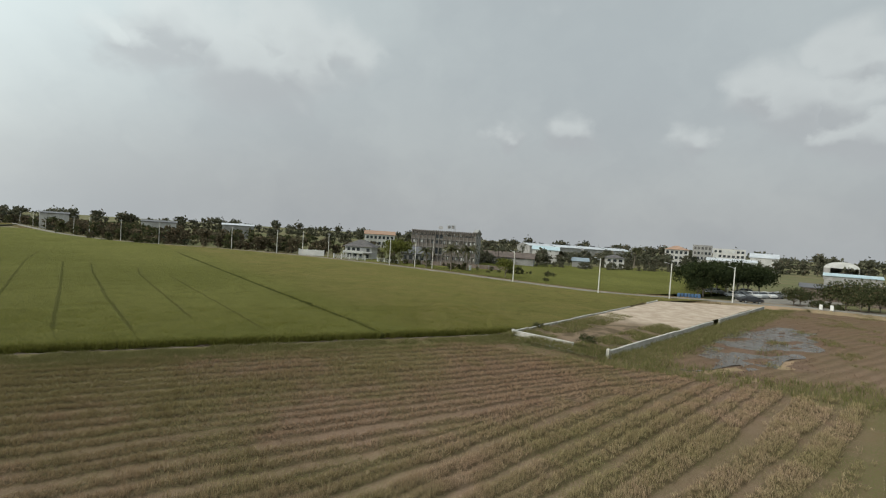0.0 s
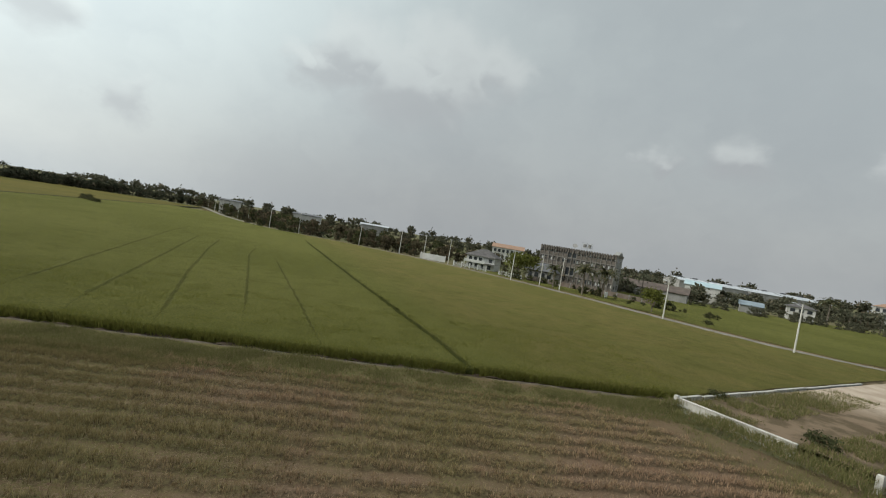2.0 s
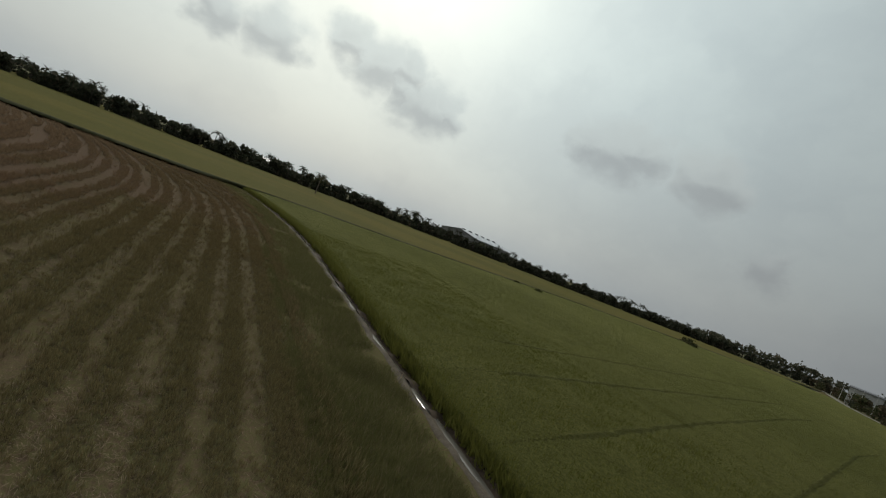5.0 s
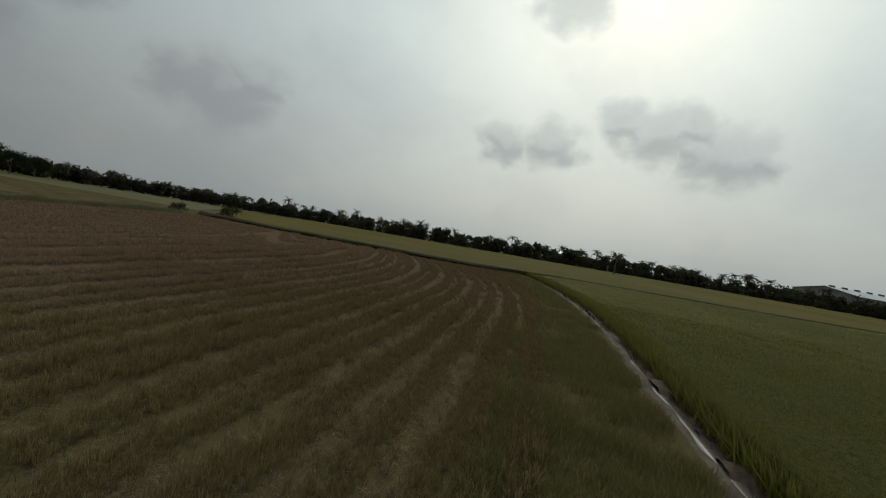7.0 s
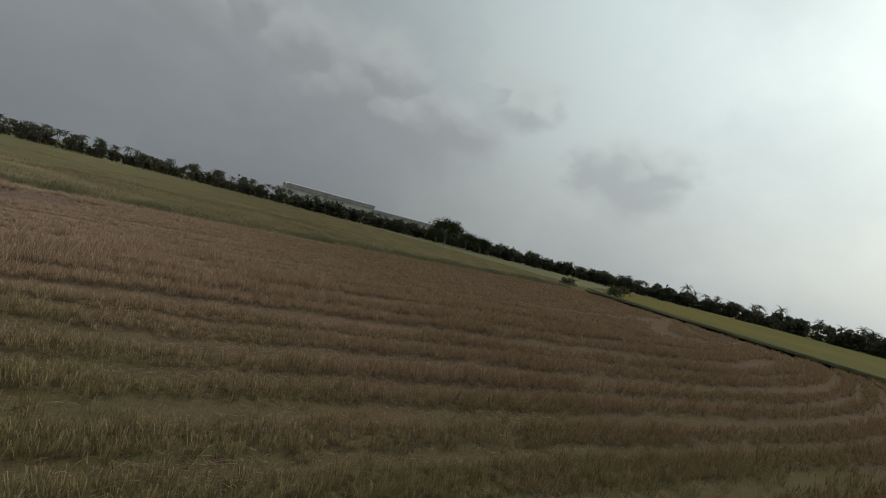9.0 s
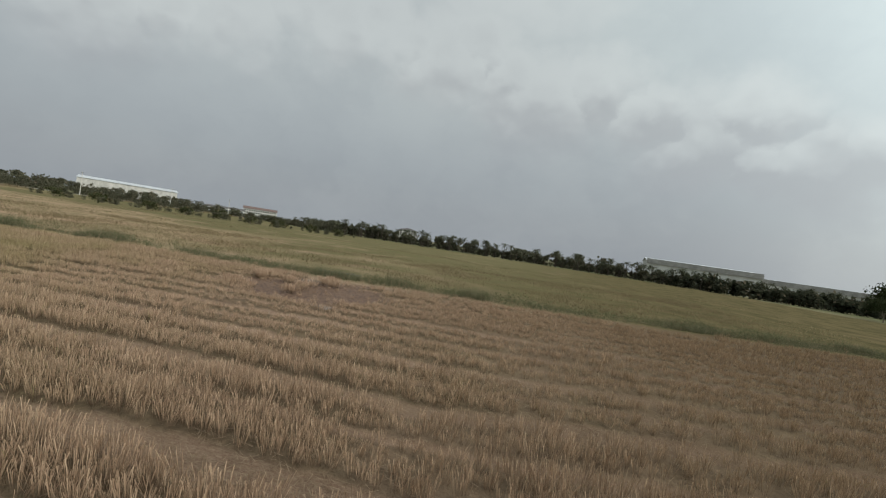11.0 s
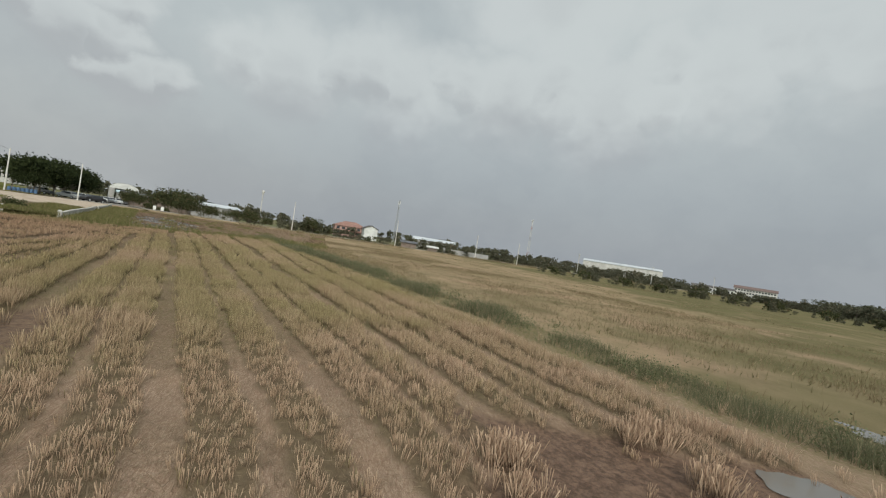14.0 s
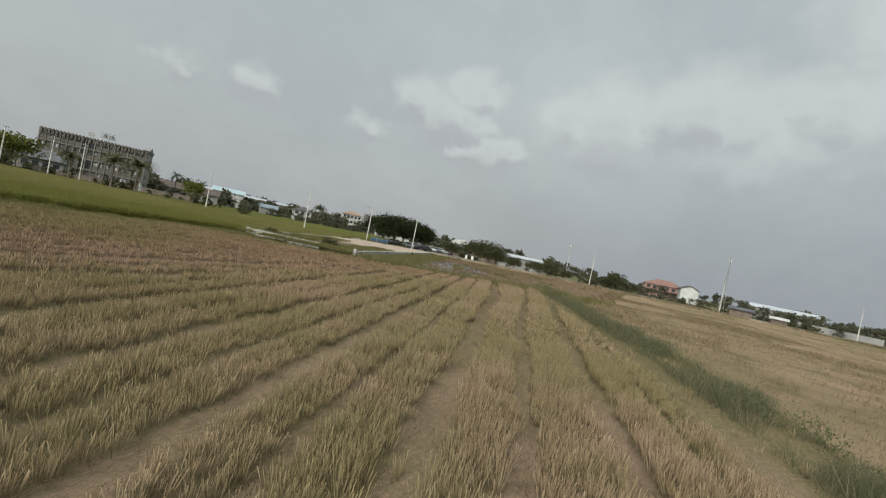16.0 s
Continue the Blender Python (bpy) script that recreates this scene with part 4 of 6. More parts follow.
# ---- solids ----
def box(x0, x1, y0, y1, z0, z1, c=0.0):
    """A box; c cuts its upper edges."""
    b = [(x0, y0, z0), (x1, y0, z0), (x1, y1, z0), (x0, y1, z0), (x0, y0, z1 - c), (x1, y0, z1 - c), (x1, y1, z1 - c), (x0, y1, z1 - c)]
    f = [(3, 2, 1, 0), (0, 1, 5, 4), (1, 2, 6, 5), (2, 3, 7, 6), (3, 0, 4, 7)]
    if not c:
        return np.array(b), np.array(f + [(4, 5, 6, 7)])
    b += [(x0 + c, y0 + c, z1), (x1 - c, y0 + c, z1), (x1 - c, y1 - c, z1), (x0 + c, y1 - c, z1)]
    return np.array(b), np.array(f + [(4, 5, 9, 8), (5, 6, 10, 9), (6, 7, 11, 10), (7, 4, 8, 11), (8, 9, 10, 11)])


def tube(p0, p1, r0, r1, n=8):
    """A tapered round bar between two points, closed at both ends."""
    p0, p1 = np.array(p0, float), np.array(p1, float)
    d = (p1 - p0) / max(np.linalg.norm(p1 - p0), 1e-6)
    u = np.cross(d, (0.31, 0.95, 0.02) if abs(d[2]) > 0.8 else (0, 0, 1))
    u /= np.linalg.norm(u)
    w_ = np.cross(d, u)
    a = np.arange(n) * 2 * np.pi / n
    ring = np.cos(a)[:, None] * u + np.sin(a)[:, None] * w_
    v = np.r_[p0 + ring * r0, p1 + ring * r1, [p0], [p1]]
    i, j = np.arange(n), (np.arange(n) + 1) % n
    return v, np.r_[np.c_[i, j, n + j, n + i], np.c_[j, i, np.full(n, 2 * n), np.full(n, 2 * n)], np.c_[n + i, n + j, np.full(n, 2 * n + 1), np.full(n, 2 * n + 1)]]


def tris(v, f):
    """Quads (some with a doubled corner) as clean triangles."""
    f = np.asarray(f)
    if f.shape[1] == 3:
        return v, f
    t = np.r_[f[:, [0, 1, 2]], f[:, [0, 2, 3]]]
    return v, t[(t[:, 0] != t[:, 1]) & (t[:, 1] != t[:, 2]) & (t[:, 0] != t[:, 2])]


def turned(vf, x, y, z, rz=0.0, s=1.0):
    v, f = vf
    c, n = math.cos(rz), math.sin(rz)
    v = np.asarray(v, float) * s
    return np.c_[v[:, 0] * c - v[:, 1] * n + x, v[:, 0] * n + v[:, 1] * c + y, v[:, 2] + z], f


def thing(name, label, category, x, y, z=0.0, rz=0.0, group=""):
    ob = new(name)
    ob.matrix_basis = pose(x, y, z, 0, 0, math.degrees(rz))
    ob.empty_display_size = 0.3
    return tagged(ob, label, category, group)


def part(name, vf, mat, parent, label=""):
    v, f = joined([tris(*one) for one in vf]) if isinstance(vf, list) else tris(*vf)
    ob = new(name, mesh_of(name, v, f, mat))
    ob.parent = parent
    return tagged(ob, label)


def share(ob, parent, m):
    """The same mesh again as a further part."""
    o = new(ob.name.split(".")[0], ob.data)
    o.parent, o.matrix_basis = parent, m
    return o


# ---- more materials ----
# both whites are lowered to carry the haze over far buildings
WHITE = surface("white_render", (0.46, 0.46, 0.445), (0.60, 0.60, 0.58), 0.5, 0.8, 0.003)
CREAM = surface("stained_white_wall", (0.38, 0.37, 0.345), (0.55, 0.54, 0.51), 0.35, 0.85, 0.004)
GREYWALL = surface("grey_streaked_plaster", (0.215, 0.21, 0.20), (0.345, 0.335, 0.32), 0.4, 0.9, 0.004)
BROWNWALL = surface("brown_stained_panel", (0.145, 0.11, 0.09), (0.24, 0.195, 0.165), 0.8, 0.85, 0.004)
DARKPANE = surface("dark_window_glass", (0.022, 0.026, 0.03), (0.05, 0.055, 0.06), 0.3, 0.18)
PALEPANE = surface("curtained_window", (0.34, 0.345, 0.345), (0.52, 0.525, 0.52), 0.5, 0.35)
ROOFGREY = surface("grey_tile_roof", (0.075, 0.07, 0.07), (0.145, 0.135, 0.13), 1.2, 0.75, 0.01)
# red with less saturation, distance haze mixed into the tile colour
ROOFRED = surface("faded_red_tile_roof", (0.215, 0.120, 0.098), (0.290, 0.170, 0.140), 0.8, 0.75, 0.01)
ROOFORANGE = surface("orange_tile_roof", (0.29, 0.185, 0.130), (0.37, 0.245, 0.175), 0.5, 0.75, 0.01)
ROOFSTEEL = surface("pale_sheet_steel", (0.42, 0.44, 0.46), (0.62, 0.64, 0.66), 0.2, 0.45, 0.0, 12, 0.2)
ROOFDARK = surface("dark_sheet_roof", (0.07, 0.07, 0.075), (0.13, 0.13, 0.135), 0.3, 0.6)
ROOFBLUE = surface("pale_blue_sheet_roof", (0.32, 0.42, 0.46), (0.45, 0.55, 0.57), 0.3, 0.5)
POLE = surface("pale_spun_concrete", (0.48, 0.46, 0.42), (0.64, 0.62, 0.58), 1.5, 0.8, 0.002)
STEEL = surface("galvanised_steel", (0.34, 0.35, 0.36), (0.50, 0.51, 0.52), 2.0, 0.45, 0.0, 12, 0.6)
BLUE = surface("blue_plastic", (0.045, 0.105, 0.20), (0.075, 0.15, 0.27), 1.0, 0.4, 0.0, 12, 0.0, 0.3)
SIGNWHITE = surface("white_sign_board", (0.70, 0.70, 0.68), (0.82, 0.82, 0.80), 1.0, 0.5)
RUBBER = surface("tyre_rubber", (0.018, 0.018, 0.018), (0.035, 0.035, 0.035), 4.0, 0.85)
REDPAINT = surface("mast_red_paint", (0.26, 0.13, 0.11), (0.34, 0.18, 0.155), 0.5, 0.6)

# ---- the raised sand lot with its low concrete walls ----
LOT = [(0.0, 0.0), (4.2, -8.8), (63.6, 11.2), (44.5, 18.9)]
A_, B_, C_, D_ = (np.array(p) for p in LOT)
n1, n2 = 60, 24
s_, t_ = np.meshgrid(np.linspace(0.012, 1.0, n1), np.linspace(0.03, 0.97, n2), indexing="ij")
P_ = (A_ * (1 - t_[..., None]) + B_ * t_[..., None]) * (1 - s_[..., None]) + (D_ * (1 - t_[..., None]) + C_ * t_[..., None]) * s_[..., None]
lz = 0.30 + 0.10 * (value_noise(P_[..., 0], P_[..., 1], 3, 131) - 0.5) + 0.12 * step(s_, 0.2, 0.45)
weed = np.clip((1 - step(s_ + 0.16 * (value_noise(P_[..., 0], P_[..., 1], 5, 132) - 0.5), 0.24, 0.44)), 0, 1)


def m_lot(n, s):
    p = place(n)
    fine, mid = n.noise(p, 7.0, 6, 0.65), n.noise(p, 0.6, 5)
    sand = n.mix(n.ramp(mid, 0.35, 0.65), (0.36, 0.285, 0.22), (0.47, 0.385, 0.305))
    dirt = n.mix(n.ramp(mid, 0.40, 0.6), (0.100, 0.076, 0.047), (0.190, 0.138, 0.094))
    c = n.mix(attr(n, "weed"), sand, dirt)
    n.put(s.inputs["Base Color"], n.mix(n.math("MULTIPLY", n.ramp(fine, 0.45, 0.75), 0.35), c, (0.20, 0.155, 0.11)))
    s.inputs["Roughness"].default_value, s.inputs["Specular IOR Level"].default_value = 0.95, 0.04
    bump(n, s, fine, 0.8, 0.04)


tagged(new("sand_lot", mesh_of("sand_lot", np.dstack([P_, lz]).reshape(-1, 3), grid_faces(n1, n2)[:, ::-1], material("sand_lot", m_lot), True, (("weed", weed.ravel()),))),
       "levelled lot of pale sand with weeds near its corner", "ground", kind="structure")


def lot_wall(p, q, z0, z1, gaps=(), label=""):
    """A row of low concrete panels with a cap, from p to q."""
    d = np.array(q, float) - np.array(p, float)
    ln, rz = float(np.hypot(*d)), math.atan2(d[1], d[0])
    w_ = thing("retaining_wall", label, "wall", p[0], p[1], 0, rz, "lot walls")
    count = max(1, round(ln / 2.9))
    g = random.Random(int(ln * 10))
    each = ln / count
    body = joined([box(0.015, each - 0.015, -0.06, 0.06, z0, z1 - 0.08)])
    cap = joined([box(0.0, each - 0.004, -0.11, 0.11, z1 - 0.076, z1, 0.02)])
    first = None
    for i in range(count):
        if any(a < i * each < b for a, b in gaps):
            continue
        m = pose(i * each, g.uniform(-0.03, 0.03), g.uniform(-0.05, 0.02), g.uniform(-1.5, 1.5))
        if first is None:
            first = (part("panel", body, CONCRETE, w_), part("cap", cap, CONCRETE, w_, "pale worn concrete cap"))
            for o in first:
                o.matrix_basis = m
        else:
            share(first[0], w_, m), share(first[1], w_, m)
    for x in (0.0, ln):
        part("post", joined([box(x - 0.13, x + 0.13, -0.13, 0.13, z0, z1 + 0.10, 0.03)]), CONCRETE, w_)


lot_wall(LOT[0], LOT[1], -0.3, 0.55, ((5.6, 6.6),), "low weathered white concrete wall with a broken gap")
lot_wall(LOT[1], LOT[2], -0.3, 0.50, ((30.5, 31.5), (44, 45.5)), "long low concrete wall along the sand lot")
lot_wall(LOT[0], LOT[3], 0.0, 0.50, ((33, 42),), "low concrete wall between the sand lot and rice")

tagged(ribbon("lot_bund", [(2.0, 2.0), (20, 9.6), (46, 20.6)], 1.0, 0.34, ROUGH, 0.04, 0.9, 0.4, 0.6), "narrow weedy bund between the lot wall and the rice", "bank", kind="structure")

# grass slopes at the foot of the walls, weeds in the lot
pts = []
for p, q, w0, w1, n in ((LOT[1], LOT[2], -3.4, -0.3, 5200), (LOT[0], LOT[1], -2.6, -0.3, 900), (LOT[0], (22, 9), 0.3, 3.8, 2200), (LOT[1], (24, -2.2), 0.4, 3.4, 2200)):
    g = np.random.default_rng(n)
    p, q = np.array(p), np.array(q)
    d = (q - p) / np.linalg.norm(q - p)
    nrm = np.array([-d[1], d[0]]) if not (p == A_).all() or w0 < 0 else np.array([d[1], -d[0]])
    if (p == A_).all() and w0 < 0:
        nrm = np.array([-d[1], d[0]])
    xy = p + g.random((n, 1)) * (q - p) + nrm * g.uniform(w0, w1, (n, 1))
    pts.append(xy[value_noise(xy[:, 0], xy[:, 1], 1.8, 140) > 0.3])
pts = np.concatenate(pts)
zz = np.where(pts[:, 1] > -8.8 + (pts[:, 0] - 4.2) * 0.337, 0.3, -0.05)
v, f = blades(pts, zz, 0.30, 0.04, 0.6, 5, 0.14, 141)
stuff("wall_weeds", v, f, GRASS, "rank grass and weeds along the lot walls", "grass")

# ---- the wet fallow plot east of the stubble ----
px_, py_ = np.arange(-2, 92, 0.36), np.arange(-31, 10.5, 0.36)
X, Y = np.meshgrid(px_, py_, indexing="ij")
northing = (Y - (-8.8 + (X - 4.2) * 0.337)) * 0.948
east_off = ((X - 0.5) * -18 + (Y + 10) * -16) / 24.1
road_off = X - np.interp(-Y, (-12, -2, 16, 48), (75, 82.5, 91.5, 102.5))
u = (X * 0.10 - Y) / 1.15 + 0.5 * value_noise(X, Y, 4, 151)
furrow = 0.5 + 0.5 * np.cos(2 * np.pi * u)
wetp = 1 - step(np.hypot(((X - 27) * 0.94 + (Y + 9.0) * 0.33) / 23, ((X - 27) * -0.33 + (Y + 9.0) * 0.94) / 6.4) + 0.5 * (value_noise(X, Y, 4, 152) - 0.5), 0.6, 1.05)
Z = 0.02 + (0.05 - 0.02 * wetp) * furrow + 0.34 * wetp * (value_noise(X * 0.45 + Y * 0.15, Y, 1.2, 159) - 0.5) + 0.08 * (value_noise(X, Y, 0.9, 153) - 0.5) - 0.17 * wetp - 0.08 * value_noise(X, Y, 6, 157) * wetp
Z = Z - 0.6 * step(northing, -1.2, 0.2) - 0.6 * step(east_off, -0.5, 1.0) - 0.6 * step(road_off, -3.2, -1.5) - 0.5 * step(-Y, 26.5, 30.0)
grassy = np.clip(step(northing, -5.0, -2.6) + step(east_off, -4.5, -2.0) * 0.9 + 0.3 * value_noise(X, Y, 3, 154) + step(road_off, -8, -5), 0, 1)
me = mesh_of("fallow_plot", np.stack([X, Y, Z], -1).reshape(-1, 3), grid_faces(*X.shape), FIELD, True,
             (("bare", np.clip(1 - furrow * 0.7, 0, 1).ravel()), ("green", (grassy * 0.85).ravel()), ("wet", np.clip(wetp * 0.7, 0, 1).ravel())))
tagged(new("fallow_plot", me), "waterlogged brown fallow plot with faint furrows", "field", kind="structure")
pool("pond", 29.5, -8.2, 19.5, 4.6, 0.337, -0.115, 9, "shallow flood water standing on the fallow plot", material("flood_water", m_flood))
p = scatter(16000, 1, 90, -30, 9, 155)
nn = (p[:, 1] - (-8.8 + (p[:, 0] - 4.2) * 0.337)) * 0.948
eo = ((p[:, 0] - 0.5) * -18 + (p[:, 1] + 10) * -16) / 24.1
ro = p[:, 0] - np.interp(-p[:, 1], (-12, -2, 16, 48), (75, 82.5, 91.5, 102.5))
g1 = (nn < -0.4) & (eo < 0.6) & (ro < -3) & ((nn > -4.5) | (eo > -4.0) | (ro > -7) | (value_noise(p[:, 0], p[:, 1], 3, 156) > 0.78))
p = p[g1]
v, f = blades(p, -0.02, np.where(eo[g1] > -5, 0.58, 0.38), 0.055, 0.55, 5, 0.16, 158)
straw = hills(3, 92, -30, 9, 0.42, 160)
nn = (straw[:, 1] - (-8.8 + (straw[:, 0] - 4.2) * 0.337)) * 0.948
eo = ((straw[:, 0] - 0.5) * -18 + (straw[:, 1] + 10) * -16) / 24.1
ro = straw[:, 0] - np.interp(-straw[:, 1], (-12, -2, 16, 48), (75, 82.5, 91.5, 102.5))
fu = np.cos(2 * np.pi * ((straw[:, 0] * 0.10 - straw[:, 1]) / 1.15 + 0.5 * value_noise(straw[:, 0], straw[:, 1], 4, 151)))
we = np.hypot(((straw[:, 0] - 27) * 0.94 + (straw[:, 1] + 9.0) * 0.33) / 23, ((straw[:, 0] - 27) * -0.33 + (straw[:, 1] + 9.0) * 0.94) / 6.4)
straw = straw[(nn < -2.5) & (eo < -2) & (ro < -5) & (fu > -0.1) & ((we > 1.0) | (RNG.random(len(straw)) < 0.40)) & (value_noise(straw[:, 0], straw[:, 1], 3.5, 161) > 0.25)]
vs, fs = blades(straw, -0.02, 0.19, 0.05, 0.5, 5, 0.14, 162)
stuff("plot_stubble", vs, fs, STALK, "short orange-brown stubble rows on the wet plot", "stubble", (("green", np.zeros(len(vs))), ("tip", np.tile([0, 0, 0.7], len(vs) // 3))))
stuff("plot_grass", v, f, GRASS, "ragged green grass fringing the wet plot", "grass")


# ---- trees ----
def leaf_cards(centres, per, spread, size, seed, flat=0.5):
    g = np.random.default_rng(seed)
    c = np.repeat(np.asarray(centres, float), per, 0) + g.normal(0, 1, (len(centres) * per, 3)) * spread * np.array([1, 1, flat + 0.25])
    n = len(c)
    a, b = g.normal(0, 1, (n, 3)), g.normal(0, 1, (n, 3))
    a /= np.linalg.norm(a, axis=1)[:, None]
    b -= (a * b).sum(1)[:, None] * a
    b /= np.linalg.norm(b, axis=1)[:, None]
    s = size * g.uniform(0.6, 1.35, (n, 1))
    v = np.stack([c - a * s * 0.5, c + b * s * 0.32, c + a * s * 0.55, c - b * s * 0.32], 1).reshape(-1, 3)
    return v, np.arange(4 * n).reshape(-1, 4)


def crown_points(n, rx, rz, z, seed):
    """Clump centres: mostly in the outer shell of a lumpy, flattened ball."""
    g = np.random.default_rng(seed)
    d = g.normal(0, 1, (n, 3))
    d /= np.linalg.norm(d, axis=1)[:, None]
    d[:, 2] = np.where(d[:, 2] < -0.35, -d[:, 2], d[:, 2])
    r = g.uniform(0.5, 1.0, (n, 1)) ** 0.6 * (1 + 0.22 * np.sin(3 * np.arctan2(d[:, 1], d[:, 0]) + seed))[:, None]
    return d * r * np.array([rx, rx, rz]) + np.array([0, 0, z])


def broad_tree(height, spread, leaf, seed, label, name="tree", clumps=34, per=34, size=0.5, bole=0.3):
    g = random.Random(seed)
    ob = thing(name, label, "tree", 0, 0)
    rz = height * (1 - bole) / 2
    mid = height * bole + rz
    fork = height * (bole + 0.06)
    bars = [tube((0, 0, -0.3), (0.12, 0.05, fork), height * 0.030, height * 0.020, 8)]
    cp = crown_points(clumps, spread, rz * 0.95, mid, seed)
    for i in range(7):
        e = cp[i] * np.array([0.75, 0.75, 1]) + np.array([0, 0, -0.2])
        knee = (e * 0.45 + np.array([0.1, 0.05, fork]) * 0.55) + np.array([0, 0, 0.25])
        bars += [tube((0.12, 0.05, fork - 0.1), knee, height * 0.013, height * 0.009, 6), tube(knee, e, height * 0.009, height * 0.004, 6)]
    part("trunk", bars, BARK, ob)
    part("crown", leaf_cards(cp, per, spread * 0.21, size, seed + 1), leaf, ob)
    return ob


def frond(length, droop, seed, leaflets=11, wide=0.55):
    g = np.random.default_rng(seed)
    t = np.linspace(0, 1, leaflets + 1)
    x, z = length * (t - 0.12 * droop * t ** 3), length * (0.55 * t - (0.55 + 0.42 * droop) * t ** 2)
    v, f = [], []
    for i in range(leaflets):
        a, b = np.array([x[i], 0, z[i]]), np.array([x[i + 1], 0, z[i + 1]])
        ln = wide * math.sin(math.pi * (0.12 + 0.80 * t[i])) * length / 3
        for sgn in (-1, 1):
            tip = (a + b) / 2 + np.array([0.22 * ln, sgn * ln, -0.45 * ln - 0.1 * g.random()])
            f.append([len(v), len(v) + 1, len(v) + 2])
            v += [a, a + (b - a) * 0.82, tip]
        f.append([len(v), len(v) + 1, len(v) + 2])
        v += [a + np.array([0, -0.03, 0]), a + np.array([0, 0.03, 0]), b]
    return np.array(v), np.array(f)


def palm_shape(height, seed, fronds=18, length=2.6, leaflets=11):
    g = random.Random(seed)
    lean, way_ = g.uniform(0.02, 0.09) * height, g.uniform(0, 6.28)
    pts = [np.array([math.cos(way_) * lean * (k / 6) ** 1.6, math.sin(way_) * lean * (k / 6) ** 1.6, -0.3 + (height + 0.3) * k / 6]) for k in range(7)]
    trunk = joined([tube(pts[k], pts[k + 1], 0.20 - 0.012 * k, 0.19 - 0.012 * k, 7) for k in range(6)])
    leaves = []
    for i in range(fronds):
        up_ = g.uniform(-0.35, 1.05)
        v, f = frond(length * g.uniform(0.8, 1.1), g.uniform(0.6, 1.4), seed * 50 + i, leaflets)
        c, s = math.cos(up_), math.sin(up_)
        v = np.c_[v[:, 0] * c - v[:, 2] * s, v[:, 1], v[:, 0] * s + v[:, 2] * c]
        leaves.append(turned((v, f), *pts[6], i * 2.4 + g.uniform(-0.3, 0.3)))
    return trunk, joined(leaves)


def palm(height, seed, label, length=2.6):
    ob = thing("palm_tree", label, "palm tree", 0, 0)
    trunk, leaves = palm_shape(height, seed, 34, length, 13)
    part("trunk", trunk, BARK, ob)
    part("crown", leaves, COCO, ob)
    return ob


def stand(ob, x, y, z=0.0, rz=0.0, s=1.0):
    ob.matrix_basis = pose(x, y, z, 0, 0, rz) @ Matrix.Scale(s, 4)
    return ob


def again(ob, x, y, z=0.0, rz=0.0, s=1.0):
    o = copy_thing(ob, pose(x, y, z, 0, 0, rz))
    o.scale = (s, s, s)
    return o


# leafy weeds in clumps along the strip between the fields
WEED = leafy("strip_weeds", (0.105, 0.112, 0.058), (0.225, 0.222, 0.122), (0.28, 0.23, 0.14))
p = scatter(2500, -92, 24, -1.9, 0.0, 121)
p[:, 1] += south_y(p[:, 0])
p = p[value_noise(p[:, 0], p[:, 1], 2.2, 122) + RNG.uniform(-0.2, 0.2, len(p)) > 0.42]
hw = 0.10 + 0.42 * value_noise(p[:, 0], p[:, 1], 1.6, 123)
stuff("strip_weeds", *leaf_cards(np.c_[p, hw - 0.1], 40, 0.15, 0.055, 124, 0.6), WEED, "bushy grey-green weeds on the strip between fields", "weeds")

# dark trees round the car park
rain = broad_tree(9.2, 5.0, LEAF, 11, "large dark green shade tree beside the car park", clumps=54, per=60, size=0.6, bole=0.18)
rain["group"] = "car park trees"
stand(rain, 70, 27.5, 0, 0, 0.78)
for x, y, r, s in ((76, 29.5, 80, 0.82), (82, 30, 160, 0.80), (88, 31, 230, 0.85), (94, 32, 300, 0.80), (100, 32.5, 40, 0.74), (79, 36, 70, 0.78), (91, 38, 20, 0.80), (104, 39, 260, 0.62), (66.8, 26.5, 130, 0.45)):
    again(rain, x, y, 0, r, s)
# olive trees and hedge along the farm road
olive = broad_tree(5.6, 3.1, OLIVE, 21, "olive-green roadside tree with a spreading crown", clumps=34, per=50, size=0.44, bole=0.18)
olive["group"] = "roadside trees"
stand(olive, 84.5, 7.5)
for x, y, r, s in ((77.5, 13.2, 15, 0.66), (82.5, 4.5, 220, 0.72), (90, 6, 190, 1.05), (86.5, 11, 250, 0.8)):
    again(olive, x, y, 0, r, s)
for x, y, r, s in ((88, 3.5, 60, 0.85), (91, -1, 130, 0.52), (93, -6, 200, 0.6), (97, -9, 280, 0.72), (101, 2, 20, 0.6), (99, -14, 90, 0.45), (80.5, 13.5, 170, 0.62), (108, -8, 250, 0.62), (104, -24, 310, 0.5),
                   (104, -26.5, 35, 0.82), (106, -31, 75, 0.48), (95, 8, 10, 0.8), (106, 8, 45, 0.6)):
    again(olive, x, y, 0, r, s)
bush = broad_tree(1.7, 1.25, OLIVE, 31, "rounded green roadside bush", "bush", 20, 30, 0.26, 0.05)
bush["group"] = "bushes"
bush["category"] = "bush"
stand(bush, 78.5, 9.5)
